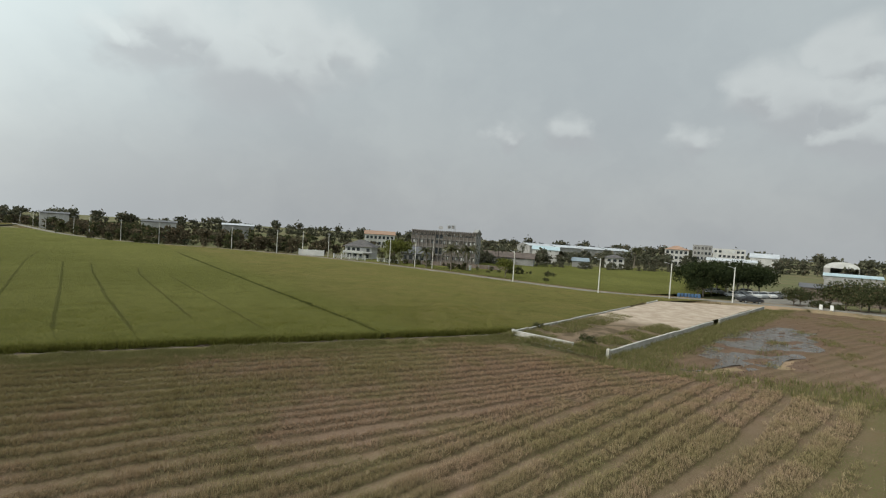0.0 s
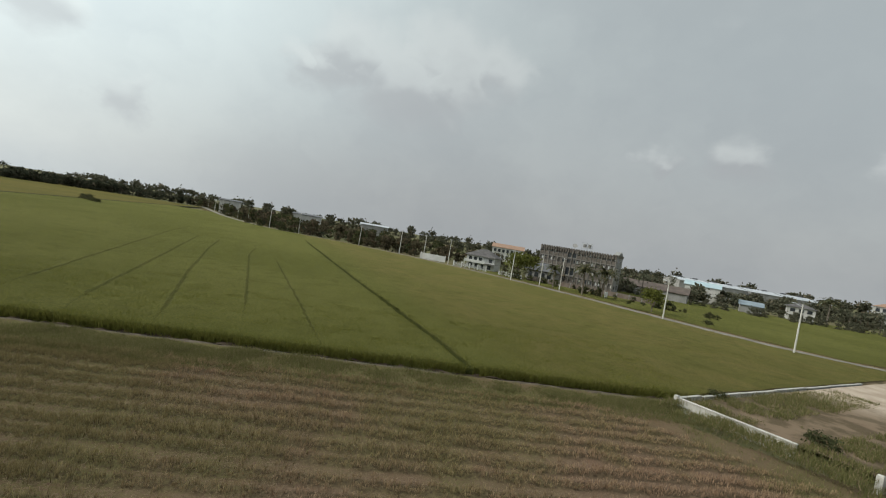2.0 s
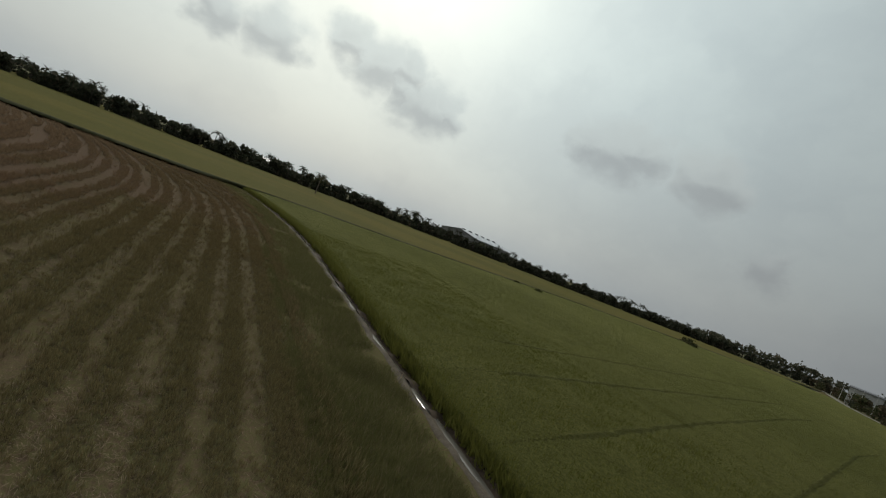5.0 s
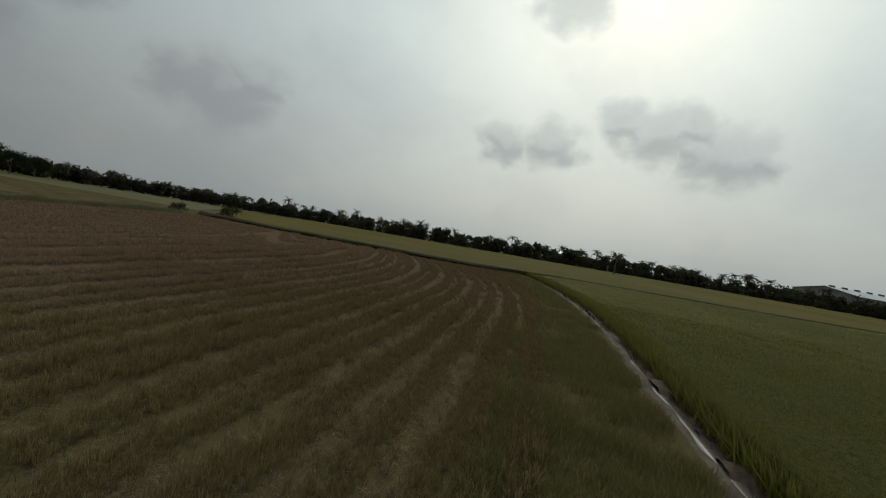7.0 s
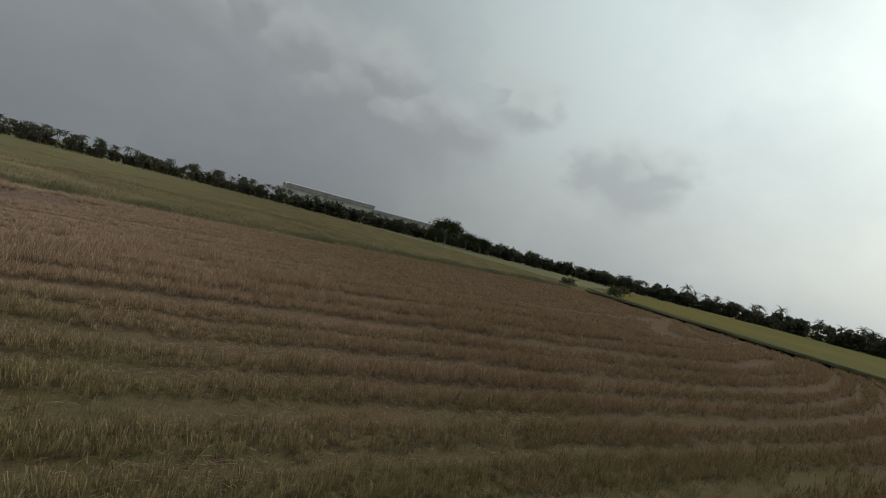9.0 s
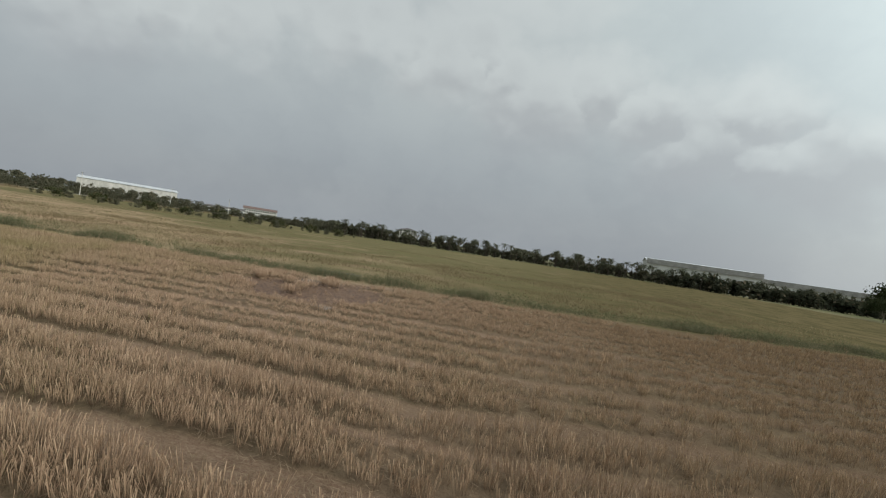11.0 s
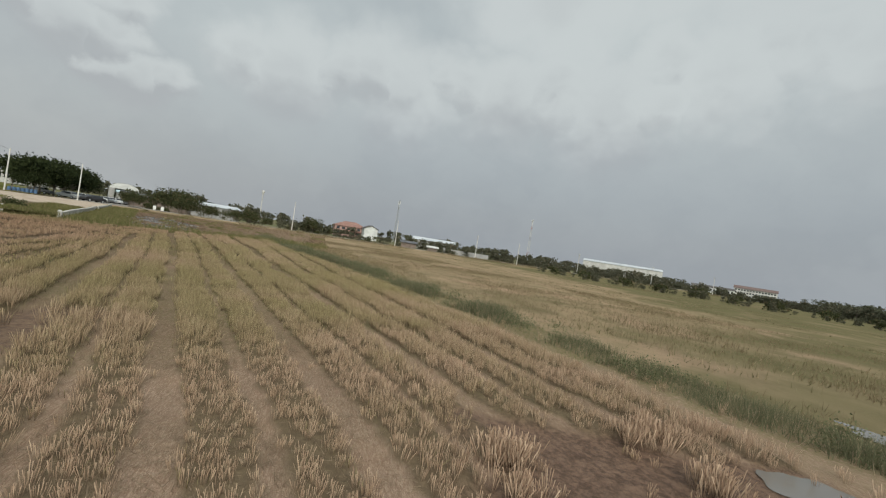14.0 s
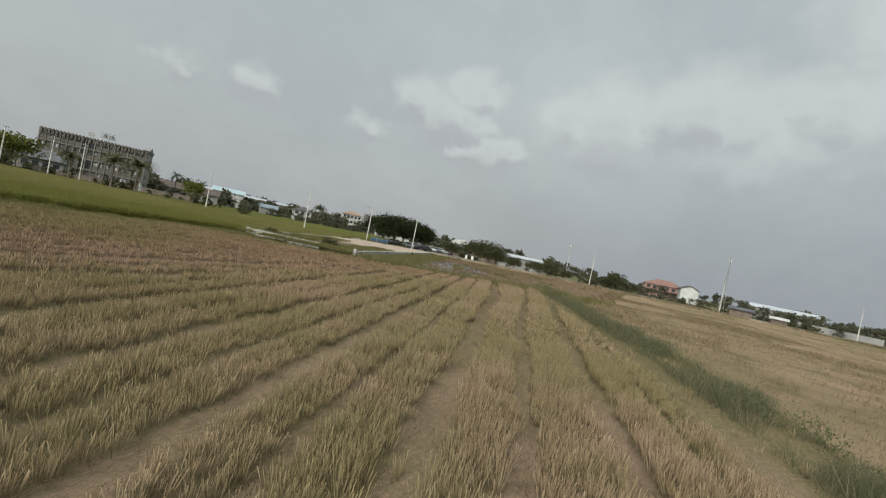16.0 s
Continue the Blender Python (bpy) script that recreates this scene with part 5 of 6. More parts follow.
bushes = [(80, 7, 1.0), (82.5, 10.5, 1.1), (44.6, 51.4, 0.7), (5.2, -5.0, 0.7), (4.6, 2.0, 0.55), (-116, 140, 1.2), (-120, 146, 1.0),
          (-105.5, 62, 0.7), (-109, 58, 0.6), (-124, 150, 1.6), (-109, -61, 1.5), (-100, -64, 1.0), (99, -28, 0.9), (102, -20, 0.9), (107, -44, 0.9),
          (66, -98, 1.6), (72, -92, 1.4), (60, -106, 1.5), (54, -112, 1.4), (49, -119, 1.7), (43, -124, 1.4), (38, -130, 1.6), (31, -136, 1.5), (24, -140, 1.4)]
for i, (x, y, s) in enumerate(bushes):
    again(bush, x, y, -0.42 * s, i * 47 % 360, s)

# palms and a leafy tree in front of the flats, along the lane
coco = palm(5.2, 3, "coconut palm with a drooping grey-green crown", 3.4)
coco["group"] = "palms by the lane"
stand(coco, 29.8, 75.4, 0, 0, 1.12)
for x, y, r, s in ((35.6, 76.6, 90, 1.15), (25.2, 82.6, 300, 0.92), (14.2, 92, 30, 0.5), (19.6, 90, 70, 0.5)):
    again(coco, x, y, 0, r, s)
leafy_tree = broad_tree(6.5, 3.0, leafy("yellow_green_leaves", (0.085, 0.095, 0.022), (0.19, 0.19, 0.05)), 41, "yellow-green leafy tree beside the lane", clumps=40, per=30, size=0.5, bole=0.15)
stand(leafy_tree, 20.5, 99, 0, 0, 1.12)
again(leafy_tree, 24, 102, 0, 120, 1.15)
again(leafy_tree, 37.4, 58.9, 0, 30, 0.78)


# ---- poles along the lane and the farm road ----
def power_pole(height, arm, label):
    ob = thing("utility_pole", label, "utility pole", 0, 0, 0, 0, "poles along the lane")
    part("shaft", [tube((0, 0, -0.4), (0, 0, height), 0.13, 0.085, 8)], POLE, ob)
    if arm == "lamp":
        part("lamp_arm", [tube((0, 0, height - 0.35), (0.9, 0, height + 0.05), 0.03, 0.03, 6)], STEEL, ob)
        part("lamp_head", [turned(box(0.85, 1.35, -0.08, 0.08, height, height + 0.1, 0.03), 0, 0, 0)], STEEL, ob, "grey street lamp head")
    else:
        part("cross_arm", [box(-0.75, 0.75, -0.05, 0.05, height - 0.45, height - 0.33)], STEEL, ob)
        for x in (-0.65, 0.0, 0.65):
            part("insulator", [tube((x, 0, height - 0.33), (x, 0, height - 0.12), 0.04, 0.03, 6)], CREAM, ob, "small ceramic insulator")
    return ob


lamp_pole = stand(power_pole(7.3, "lamp", "slim pale concrete lamp pole beside the lane"), 40.6, 29.6, 0.1, 120)
for x, y, r in ((51.8, 22.0, 140), (32.2, 47.7, 110), (63.5, 16.9, 150)):
    again(lamp_pole, x, y, 0.1, r)
line_pole = stand(power_pole(8.2, "cross", "concrete power pole with a steel cross-arm"), 14.5, 84.7, 0.1, 30)
for x, y, r in ((21.5, 82.5, 25), (25.5, 79, 25), (2.2, 112.4, 40), (-4.8, 121.9, 45), (-12.6, 128.8, 50), (-27.1, 141.7, 55), (-51.5, 155.8, 60), (-65.6, 168.6, 50), (-80.4, 190.3, 40), (-89.1, 204, 40), (-102.5, 232.6, 30), (-117, 266, 30), (-131, 294, 30), (-154, 346, 30),
                (99.8, -51.7, 0), (107.6, -81.4, 0), (89.6, -21.3, 0), (111.5, -99.2, 0), (116.2, -127.4, 0), (119, -165, 0), (83.5, 30.5, 60), (121, -200, 0)):
    again(line_pole, x, y, 0.1, r)

# ---- bins, cars and boards by the car park ----
bin_ = thing("barrel", "blue plastic barrel standing at the lot edge", "barrel", 59.4, 25.6, 0.05, 0, "barrels")
part("body", [tube((0, 0, 0), (0, 0, 0.3), 0.27, 0.30, 12), tube((0, 0, 0.3), (0, 0, 0.62), 0.30, 0.30, 12), tube((0, 0, 0.62), (0, 0, 0.92), 0.30, 0.26, 12)], BLUE, bin_)
part("lid", [tube((0, 0, 0.92), (0, 0, 0.96), 0.27, 0.25, 12)], BLUE, bin_)
for i in range(1, 7):
    again(bin_, 59.4 + 0.58 * i, 25.6 - 0.36 * i, 0.05, 40 * i)


def car(paint, label):
    ob = thing("parked_car", label, "car", 0, 0, 0, 0, "parked cars")
    side = [(-2.15, 0.35), (-2.2, 0.75), (-1.95, 0.98), (-1.35, 1.02), (-0.85, 1.42), (0.75, 1.45), (1.3, 1.05), (2.05, 0.9), (2.2, 0.6), (2.15, 0.35)]
    n = len(side)
    w_ = [0.80, 0.85, 0.84, 0.82, 0.64, 0.64, 0.80, 0.82, 0.84, 0.80]
    v = [(x, -b, z) for (x, z), b in zip(side, w_)] + [(x, b, z) for (x, z), b in zip(side, w_)]
    mids = [(0, -0.8, 0.6), (0, 0.8, 0.6)]
    v += mids
    f = [(i, (i + 1) % n, n + (i + 1) % n, n + i) for i in range(n)][::-1]
    f += [((i + 1) % n, i, 2 * n, 2 * n) for i in range(n)] + [(n + i, n + (i + 1) % n, 2 * n + 1, 2 * n + 1) for i in range(n)]
    part("body", (np.array(v), np.array(f)), paint, ob)
    part("side_glass", [(np.array([(-1.2, s * 0.80, 1.04), (-0.8, s * 0.69, 1.36), (0.7, s * 0.69, 1.38), (1.15, s * 0.80, 1.06)]), np.array([(0, 1, 2, 3)])) for s in (-1, 1)], DARKPANE, ob, "dark side windows")
    part("windscreen", (np.array([(1.28, -0.72, 1.09), (1.28, 0.72, 1.09), (0.82, 0.58, 1.43), (0.82, -0.58, 1.43)]), np.array([(0, 1, 2, 3)])), DARKPANE, ob, "dark windscreen")
    part("rear_window", (np.array([(-1.34, 0.72, 1.06), (-1.34, -0.72, 1.06), (-0.91, -0.58, 1.40), (-0.91, 0.58, 1.40)]), np.array([(0, 1, 2, 3)])), DARKPANE, ob)
    for x in (-1.35, 1.35):
        for s in (-1, 1):
            wheel = part("wheel", [tube((x, s * 0.66, 0.32), (x, s * 0.86, 0.32), 0.32, 0.32, 14)], RUBBER, ob, "black tyre on a grey rim")
            part("rim", [tube((x, s * 0.85, 0.32), (x, s * 0.875, 0.32), 0.2, 0.19, 10)], STEEL, wheel)
    return ob


def paint(name, c):
    return surface(name, tuple(v * 0.85 for v in c), c, 0.6, 0.3)


stand(car(paint("black_car_paint", (0.03, 0.03, 0.032)), "black car parked at the edge of the sand lot"), 68.4, 16.4, 0.28, -28)
silver_car = stand(car(paint("silver_car_paint", (0.42, 0.43, 0.44)), "silver car parked under the shade trees"), 76.5, 24.5, 0.12, 75)
grey_car = stand(car(paint("grey_car_paint", (0.16, 0.165, 0.17)), "dark grey car parked under the shade trees"), 79.4, 24.6, 0.12, 76)
white_car = stand(car(paint("white_car_paint", (0.66, 0.66, 0.65)), "white car parked under the shade trees"), 82.4, 24.4, 0.12, 74)
for i, (o, x, y) in enumerate(((silver_car, 85.3, 24.6), (white_car, 88.2, 24.2), (grey_car, 91.0, 24.0), (silver_car, 94.0, 24.4), (white_car, 97.0, 24.2), (grey_car, 100, 24), (white_car, 103, 24.3), (silver_car, 106, 24), (grey_car, 79, 31), (white_car, 90, 30))):
    again(o, x, y, 0.12, 72 + i * 2)
tagged(ribbon("car_park", [(72, 15), (80, 19.5), (95, 21), (112, 22)], 11, 0.16, ROADBED, 0.02, 0.6), "grey concrete yard with parked cars", "pavement", kind="structure")


def board(x, y, rz, w_, h, z, label, legs=True):
    ob = thing("sign_board", label, "sign", x, y, 0, rz)
    part("panel", [box(-w_ / 2, w_ / 2, -0.03, 0.03, z, z + h)], SIGNWHITE, ob)
    for s in (-1, 1):
        part("leg", [tube((s * w_ * 0.38, 0.04, -0.2), (s * w_ * 0.38, 0.04, z + h * 0.8), 0.035, 0.035, 6)], STEEL, ob)


board(74.8, 7.3, -2.3, 1.1, 0.95, 0.5, "white notice board on two posts by the hedge")
board(76.0, 6.1, -2.3, 1.1, 0.95, 0.5, "white notice board beside another like it")
board(35.5, 74.4, -2.4, 1.9, 1.3, 0.6, "small white board beside the lane")


# ---- buildings ----
def wall_windows(ob, x0, x1, y, z0, z1, rows, cols, fill_w, fill_h, mat_cycle, casing=CREAM, face=-1, seed=1):
    """Windows set on a wall that runs along x at y; each has a casing and a pane."""
    g = random.Random(seed)
    dx, dz = (x1 - x0) / cols, (z1 - z0) / rows
    w_, h = dx * fill_w, dz * fill_h
    casing_vf = joined([box(-w_ / 2 - 0.06, w_ / 2 + 0.06, face * 0.05 - 0.05, face * 0.05 + 0.05, -0.06, h + 0.06)])
    pane_vf = joined([box(-w_ / 2, w_ / 2, face * 0.115 - 0.012, face * 0.115 + 0.012, 0, h)])
    base = None
    panes = {}
    for r in range(rows):
        for c in range(cols):
            x, z = x0 + dx * (c + 0.5), z0 + dz * r + dz * (1 - fill_h) * 0.6
            win = part("window", casing_vf, casing, ob) if base is None else share(base, ob, Matrix())
            base = base or win
            win.matrix_basis = pose(x, y, z)
            m = g.choice(mat_cycle)
            p = part("pane", pane_vf, m, win) if m.name not in panes else share(panes[m.name], win, Matrix())
            panes.setdefault(m.name, p)


def hip_roof(x0, x1, y0, y1, z, rise, eave=0.6):
    x0, x1, y0, y1 = x0 - eave, x1 + eave, y0 - eave, y1 + eave
    d = min(x1 - x0, y1 - y0) / 2
    if x1 - x0 >= y1 - y0:
        top = [(x0 + d, (y0 + y1) / 2, z + rise), (x1 - d, (y0 + y1) / 2, z + rise)]
        f = [(0, 1, 5, 4), (2, 3, 4, 5), (1, 2, 5, 5), (3, 0, 4, 4), (3, 2, 1, 0)]
    else:
        top = [((x0 + x1) / 2, y0 + d, z + rise), ((x0 + x1) / 2, y1 - d, z + rise)]
        f = [(0, 1, 4, 4), (1, 2, 5, 4), (2, 3, 5, 5), (3, 0, 4, 5), (3, 2, 1, 0)]
    v = [(x0, y0, z), (x1, y0, z), (x1, y1, z), (x0, y1, z)] + top
    return np.array(v), np.array(f)


def gable_roof(x0, x1, y0, y1, z, rise, eave=0.5, thick=0.18):
    ym = (y0 + y1) / 2
    out = []
    for s, ya in ((-1, y0 - eave), (1, y1 + eave)):
        a, b = (x0 - eave, ya, z), (x1 + eave, ya, z)
        c, d = (x1 + eave, ym, z + rise), (x0 - eave, ym, z + rise)
        low_ = [tuple(np.array(p) - (0, 0, thick)) for p in (a, b, c, d)]
        v = np.array([a, b, c, d] + low_)
        f = np.array([(0, 1, 2, 3), (7, 6, 5, 4), (0, 4, 5, 1), (1, 5, 6, 2), (2, 6, 7, 3), (3, 7, 4, 0)])
        out.append((v, f if s < 0 else f[:, ::-1]))
    return out


def gable_walls(x0, x1, y0, y1, z, rise, t=0.2):
    """The triangles under a gable roof at both ends."""
    out = []
    for x in (x0, x1 - t):
        v = np.array([(x, y0, z), (x, y1, z), (x, (y0 + y1) / 2, z + rise), (x + t, y0, z), (x + t, y1, z), (x + t, (y0 + y1) / 2, z + rise)])
        out.append((v, np.array([(0, 2, 1, 1), (3, 4, 5, 5), (0, 1, 4, 3), (1, 2, 5, 4), (2, 0, 3, 5)])))
    return out


SHUTTER = surface("dim_shaded_window", (0.055, 0.052, 0.05), (0.115, 0.105, 0.098), 0.7, 0.6)


def tri_prism(p, q, rise, thick):
    """An upright triangle over the line p to q, thick along x."""
    mid_ = ((p[0] + q[0]) / 2, (p[1] + q[1]) / 2, p[2] + rise)
    v = np.array([p, q, mid_] + [(a + thick, b, c) for a, b, c in (p, q, mid_)])
    return v, np.array([(0, 2, 1, 1), (3, 4, 5, 5), (0, 1, 4, 3), (1, 2, 5, 4), (2, 0, 3, 5)])


# the four-storey flats: bays of brown panels and pale windows behind grey piers
flats = thing("apartment_block", "weathered four-storey apartment block with brown panels and many windows", "apartment building", 33.1, 116.7, 0, math.atan2(-15.5, 18.8))
FW, FD, FH = 24.4, 10.4, 12.1
PIERWALL = surface("dim_brown_grey_concrete", (0.165, 0.150, 0.134), (0.255, 0.235, 0.214), 0.5, 0.9, 0.004)
PANELWALL = surface("dim_brown_panel", (0.100, 0.086, 0.074), (0.180, 0.156, 0.136), 0.8, 0.85, 0.004)
ENDWALL = surface("dull_grey_plaster", (0.215, 0.212, 0.200), (0.310, 0.305, 0.290), 0.4, 0.9, 0.004)
part("wall", [box(0, FW, 0.6, FD, -0.3, FH - 0.9)], ENDWALL, flats)
part("gable", [tri_prism((FW - 1.4, 0.2, FH - 0.55), (FW - 1.4, FD + 0.1, FH - 0.55), 1.5, 1.62)], ENDWALL, flats, "grey gabled end above the roof edge")
part("parapet", [box(-0.15, FW + 0.15, 0.35, FD + 0.15, FH - 0.9, FH - 0.55), box(FW - 1.2, FW + 0.25, 0.2, FD + 0.2, FH - 0.55, FH - 0.2)], PIERWALL, flats, "stained concrete roof edge")
bays, storey = 16, 2.85
bw = FW / bays
pier = None
for i in range(bays + 1):
    o = part("pier", [box(-0.11, 0.11, 0.0, 0.62, 0, FH - 0.9)], PIERWALL, flats) if pier is None else share(pier, flats, Matrix())
    pier = pier or o
    o.matrix_basis = pose(min(max(i * bw, 0.16), FW - 0.16), 0, 0)
slab = None
for k in range(1, 4):
    o = part("floor_slab", [box(0.16, FW - 0.16, 0.08, 0.6, -0.14, 0.14)], PIERWALL, flats) if slab is None else share(slab, flats, Matrix())
    slab = slab or o
    o.matrix_basis = pose(0, 0, k * storey)
g = random.Random(5)
protos = {}
for k in range(4):
    for i in range(bays):
        x, z = (i + 0.5) * bw, k * storey
        if i in (6, 7) and k in (1, 3):
            kind_ = "stair_grille"
        else:
            kind_ = "bay"
        if kind_ == "bay":
            a = share(protos["spandrel"], flats, Matrix()) if "spandrel" in protos else part("spandrel", [box(-bw / 2 + 0.18, bw / 2 - 0.18, 0.12, 0.58, 0.16, 1.25)], PANELWALL, flats, "brown stained panel below a window")
            protos.setdefault("spandrel", a)
            a.matrix_basis = pose(x, 0, z)
            fr = share(protos["window"], flats, Matrix()) if "window" in protos else part("window", [box(-bw / 2 + 0.18, bw / 2 - 0.18, 0.42, 0.58, 1.26, 2.70)], SHUTTER, flats)
            protos.setdefault("window", fr)
            fr.matrix_basis = pose(x, 0, z)
            for s in (-1, 1):
                m = g.choice([PALEPANE, PANELWALL, PIERWALL, PANELWALL, DARKPANE, PALEPANE, CREAM] if i not in (5, 6, 7) else [PANELWALL, DARKPANE])
                key = "pane" + m.name
                p = share(protos[key], fr, Matrix()) if key in protos else part("pane", [box(-bw * 0.14, bw * 0.14, 0.36, 0.41, 1.45, 2.35)], m, fr)
                protos.setdefault(key, p)
                p.matrix_basis = pose(s * bw * 0.19, 0, 0)
        else:
            p = share(protos["grille"], flats, Matrix()) if "grille" in protos else part("stair_opening", [box(-bw / 2 + 0.18, bw / 2 - 0.18, 0.5, 0.58, 0.4, 2.7)], DARKPANE, flats, "dark stairwell opening")
            protos.setdefault("grille", p)
            p.matrix_basis = pose(x, 0, z)
# upper band of the top storey: upright slats
slat = None
for i in range(30):
    o = part("roof_slat", [box(-0.22, 0.22, -0.12, 0.34, FH - 1.75, FH - 0.30)], PANELWALL, flats, "dark upright roof-edge panel") if slat is None else share(slat, flats, Matrix())
    slat = slat or o
    o.matrix_basis = pose((i + 0.5) * FW / 30, 0, 0)
for k in range(4):
    for y in (3.0, 7.2):
        part("side_window", [box(FW - 0.02, FW + 0.05, y - 0.45, y + 0.45, k * storey + 1.0, k * storey + 2.2)], DARKPANE, flats)
tank = thing("water_tank", "pale water tanks on a rooftop frame", "water tank", 46.5, 111.0, FH - 0.9, -0.69)
for x in (-1.5, 0.0, 1.5):
    for y in (-0.8, 0.8):
        part("frame_post", [tube((x, y, -0.1), (x, y, 3.0), 0.06, 0.06, 6)], STEEL, tank)
for z in (1.5, 2.95):
    part("frame_rail", [box(-1.56, 1.56, y - 0.05, y + 0.05, z, z + 0.1) for y in (-0.8, 0.8)], STEEL, tank)
for x in (-0.75, 0.75):
    part("tank", [tube((x, 0, 1.6), (x, 0, 2.6), 0.5, 0.5, 12), tube((x, 0, 2.6), (x, 0, 2.8), 0.5, 0.15, 12)], GREYWALL, tank)
dish = thing("satellite_dish", "grey satellite dish on the flat roof", "satellite dish", 43.5, 113.5, FH - 0.9, -0.69)
part("mast", [tube((0, 0, -0.1), (0, 0, 1.5), 0.06, 0.05, 6)], STEEL, dish)
part("bowl", [tube((0, 0, 1.5), (0.1, -0.3, 1.75), 0.25, 0.85, 14)], GREYWALL, dish)

# the white two-storey house by the lane
house = thing("house", "white two-storey house with a grey hipped tile roof", "house", 8.6, 116.0, 0, -0.55)
house.scale = (0.82, 0.82, 0.82)
HW, HD = 11.6, 9.0
part("wall", [box(0, HW, 0, HD, -0.3, 5.3)], WHITE, house)
part("roof", hip_roof(0, HW, 0, HD, 5.3, 2.9, 0.9), ROOFGREY, house)
part("balcony", [box(-0.4, HW * 0.72, -1.6, 0, 2.55, 2.8), box(-0.4, HW * 0.72, -1.6, -1.48, 2.8, 3.6), box(-0.4, -0.28, -1.6, 0, 2.8, 3.6)], WHITE, house, "white balcony across the front")
for x in (-0.2, 3.8, HW * 0.7):
    part("column", [tube((x, -1.45, -0.3), (x, -1.45, 2.55), 0.16, 0.14, 10)], WHITE, house)
part("lean_to_roof", [turned(box(0, 4.6, -2.8, 0, 0, 0.14), HW * 0.72, 0, 2.7)], ROOFGREY, house)
wall_windows(house, 0.6, HW - 0.6, 0, 0.3, 2.5, 1, 4, 0.55, 0.72, [DARKPANE], WHITE, -1, 3)
wall_windows(house, 0.6, HW - 0.6, 0, 3.0, 5.1, 1, 5, 0.62, 0.66, [DARKPANE, DARKPANE, PALEPANE], WHITE, -1, 4)

# its white gate and fence
def fence(x, y, rz, n, gap, h, label):
    ob = thing("fence", label, "fence", x, y, 0, rz, "white fences")
    post = None
    for i in range(n):
        o = part("post", [box(-0.16, 0.16, -0.16, 0.16, -0.2, h, 0.05)], WHITE, ob) if post is None else share(post, ob, Matrix())
        post = post or o
        o.matrix_basis = pose(i * gap, 0, 0)
    rail = None
    for i in range(n - 1):
        o = part("rail_panel", [box(0.18, gap - 0.18, -0.03, 0.03, z, z + 0.09) for z in (0.25, 0.6, 0.95, 1.3)] + [box(0.3 + k * 0.34, 0.35 + k * 0.34, -0.02, 0.02, 0.2, h - 0.25) for k in range(int((gap - 0.5) / 0.34))], STEEL, ob) if rail is None else share(rail, ob, Matrix())
        rail = rail or o
        o.matrix_basis = pose(i * gap, 0, 0)


fence(3.6, 109.8, -0.62, 5, 2.7, 1.9, "white gate posts and railings before the house")
fence(15.8, 100.8, -0.9, 4, 2.6, 1.5, "white posts and railings beside the lane")
white_wall = thing("compound_wall", "white plastered compound wall with pilasters", "wall", -5.0, 128.5, 0, -0.5)
part("wall", [box(0, 9, -0.1, 0.1, -0.2, 1.9, 0.03)], WHITE, white_wall)
for x in (0, 3, 6, 9):
    part("pilaster", [box(x - 0.18, x + 0.18, -0.18, 0.18, -0.2, 2.1, 0.04)], WHITE, white_wall)


def hall(name, label, x, y, rz, w_, d, h, rise, wall, roof, category="warehouse", rows=0, cols=0, pane=DARKPANE, vents=0, group=""):
    """A long building with a gabled sheet roof; w along its front."""
    ob = thing(name, label, category, x, y, 0, rz, group)
    part("wall", [box(-w_ / 2, w_ / 2, 0, d, -0.4, h)] + gable_walls(-w_ / 2, w_ / 2, 0, d, h, rise), wall, ob)
    part("roof", gable_roof(-w_ / 2, w_ / 2, 0, d, h + 0.18, rise), roof, ob)
    if rows:
        wall_windows(ob, -w_ / 2 + 0.6, w_ / 2 - 0.6, 0, 0.4, h - 0.2, rows, cols, 0.6, 0.5, [pane], wall, -1, rows * cols)
    for i in range(vents):
        part("ridge_vent", [box(-1.6, 1.6, -0.5, 0.5, 0, 0.9)], ROOFDARK, ob).matrix_basis = pose(-w_ / 2 + w_ * (i + 0.5) / vents, d / 2, h + rise)
    return ob


def block(name, label, x, y, rz, w_, d, h, wall, rows, cols, panes, category="building", roof=None, rise=2.0, roof_mat=None):
    """A flat- or hip-roofed block with rows of windows on its front; w along the front."""
    ob = thing(name, label, category, x, y, 0, rz)
    part("wall", [box(-w_ / 2, w_ / 2, 0, d, -0.4, h)], wall, ob)
    if roof == "hip":
        part("roof", hip_roof(-w_ / 2, w_ / 2, 0, d, h, rise, 0.7), roof_mat, ob)
    else:
        part("parapet", [box(-w_ / 2 - 0.1, w_ / 2 + 0.1, -0.1, 0.15, h, h + 0.5), box(-w_ / 2 - 0.1, w_ / 2 + 0.1, d - 0.15, d + 0.1, h, h + 0.5)], wall, ob)
        part("roof_slab", [box(-w_ / 2, w_ / 2, 0.15, d - 0.15, h, h + 0.12)], roof_mat or GREYWALL, ob)
    if rows:
        wall_windows(ob, -w_ / 2 + 0.4, w_ / 2 - 0.4, 0, 0.3, h - 0.1, rows, cols, 0.6, 0.52, panes, wall, -1, rows + cols)
    return ob


# north and north-east, beyond the fields
N = -0.70
hall("shed", "long low shed with a dull brown sheet roof beside the flats", 72, 112, N, 22, 9, 3.0, 2.0, GREYWALL, surface("rusty_brown_sheet", (0.085, 0.068, 0.058), (0.150, 0.120, 0.104), 0.4, 0.75), "shed")
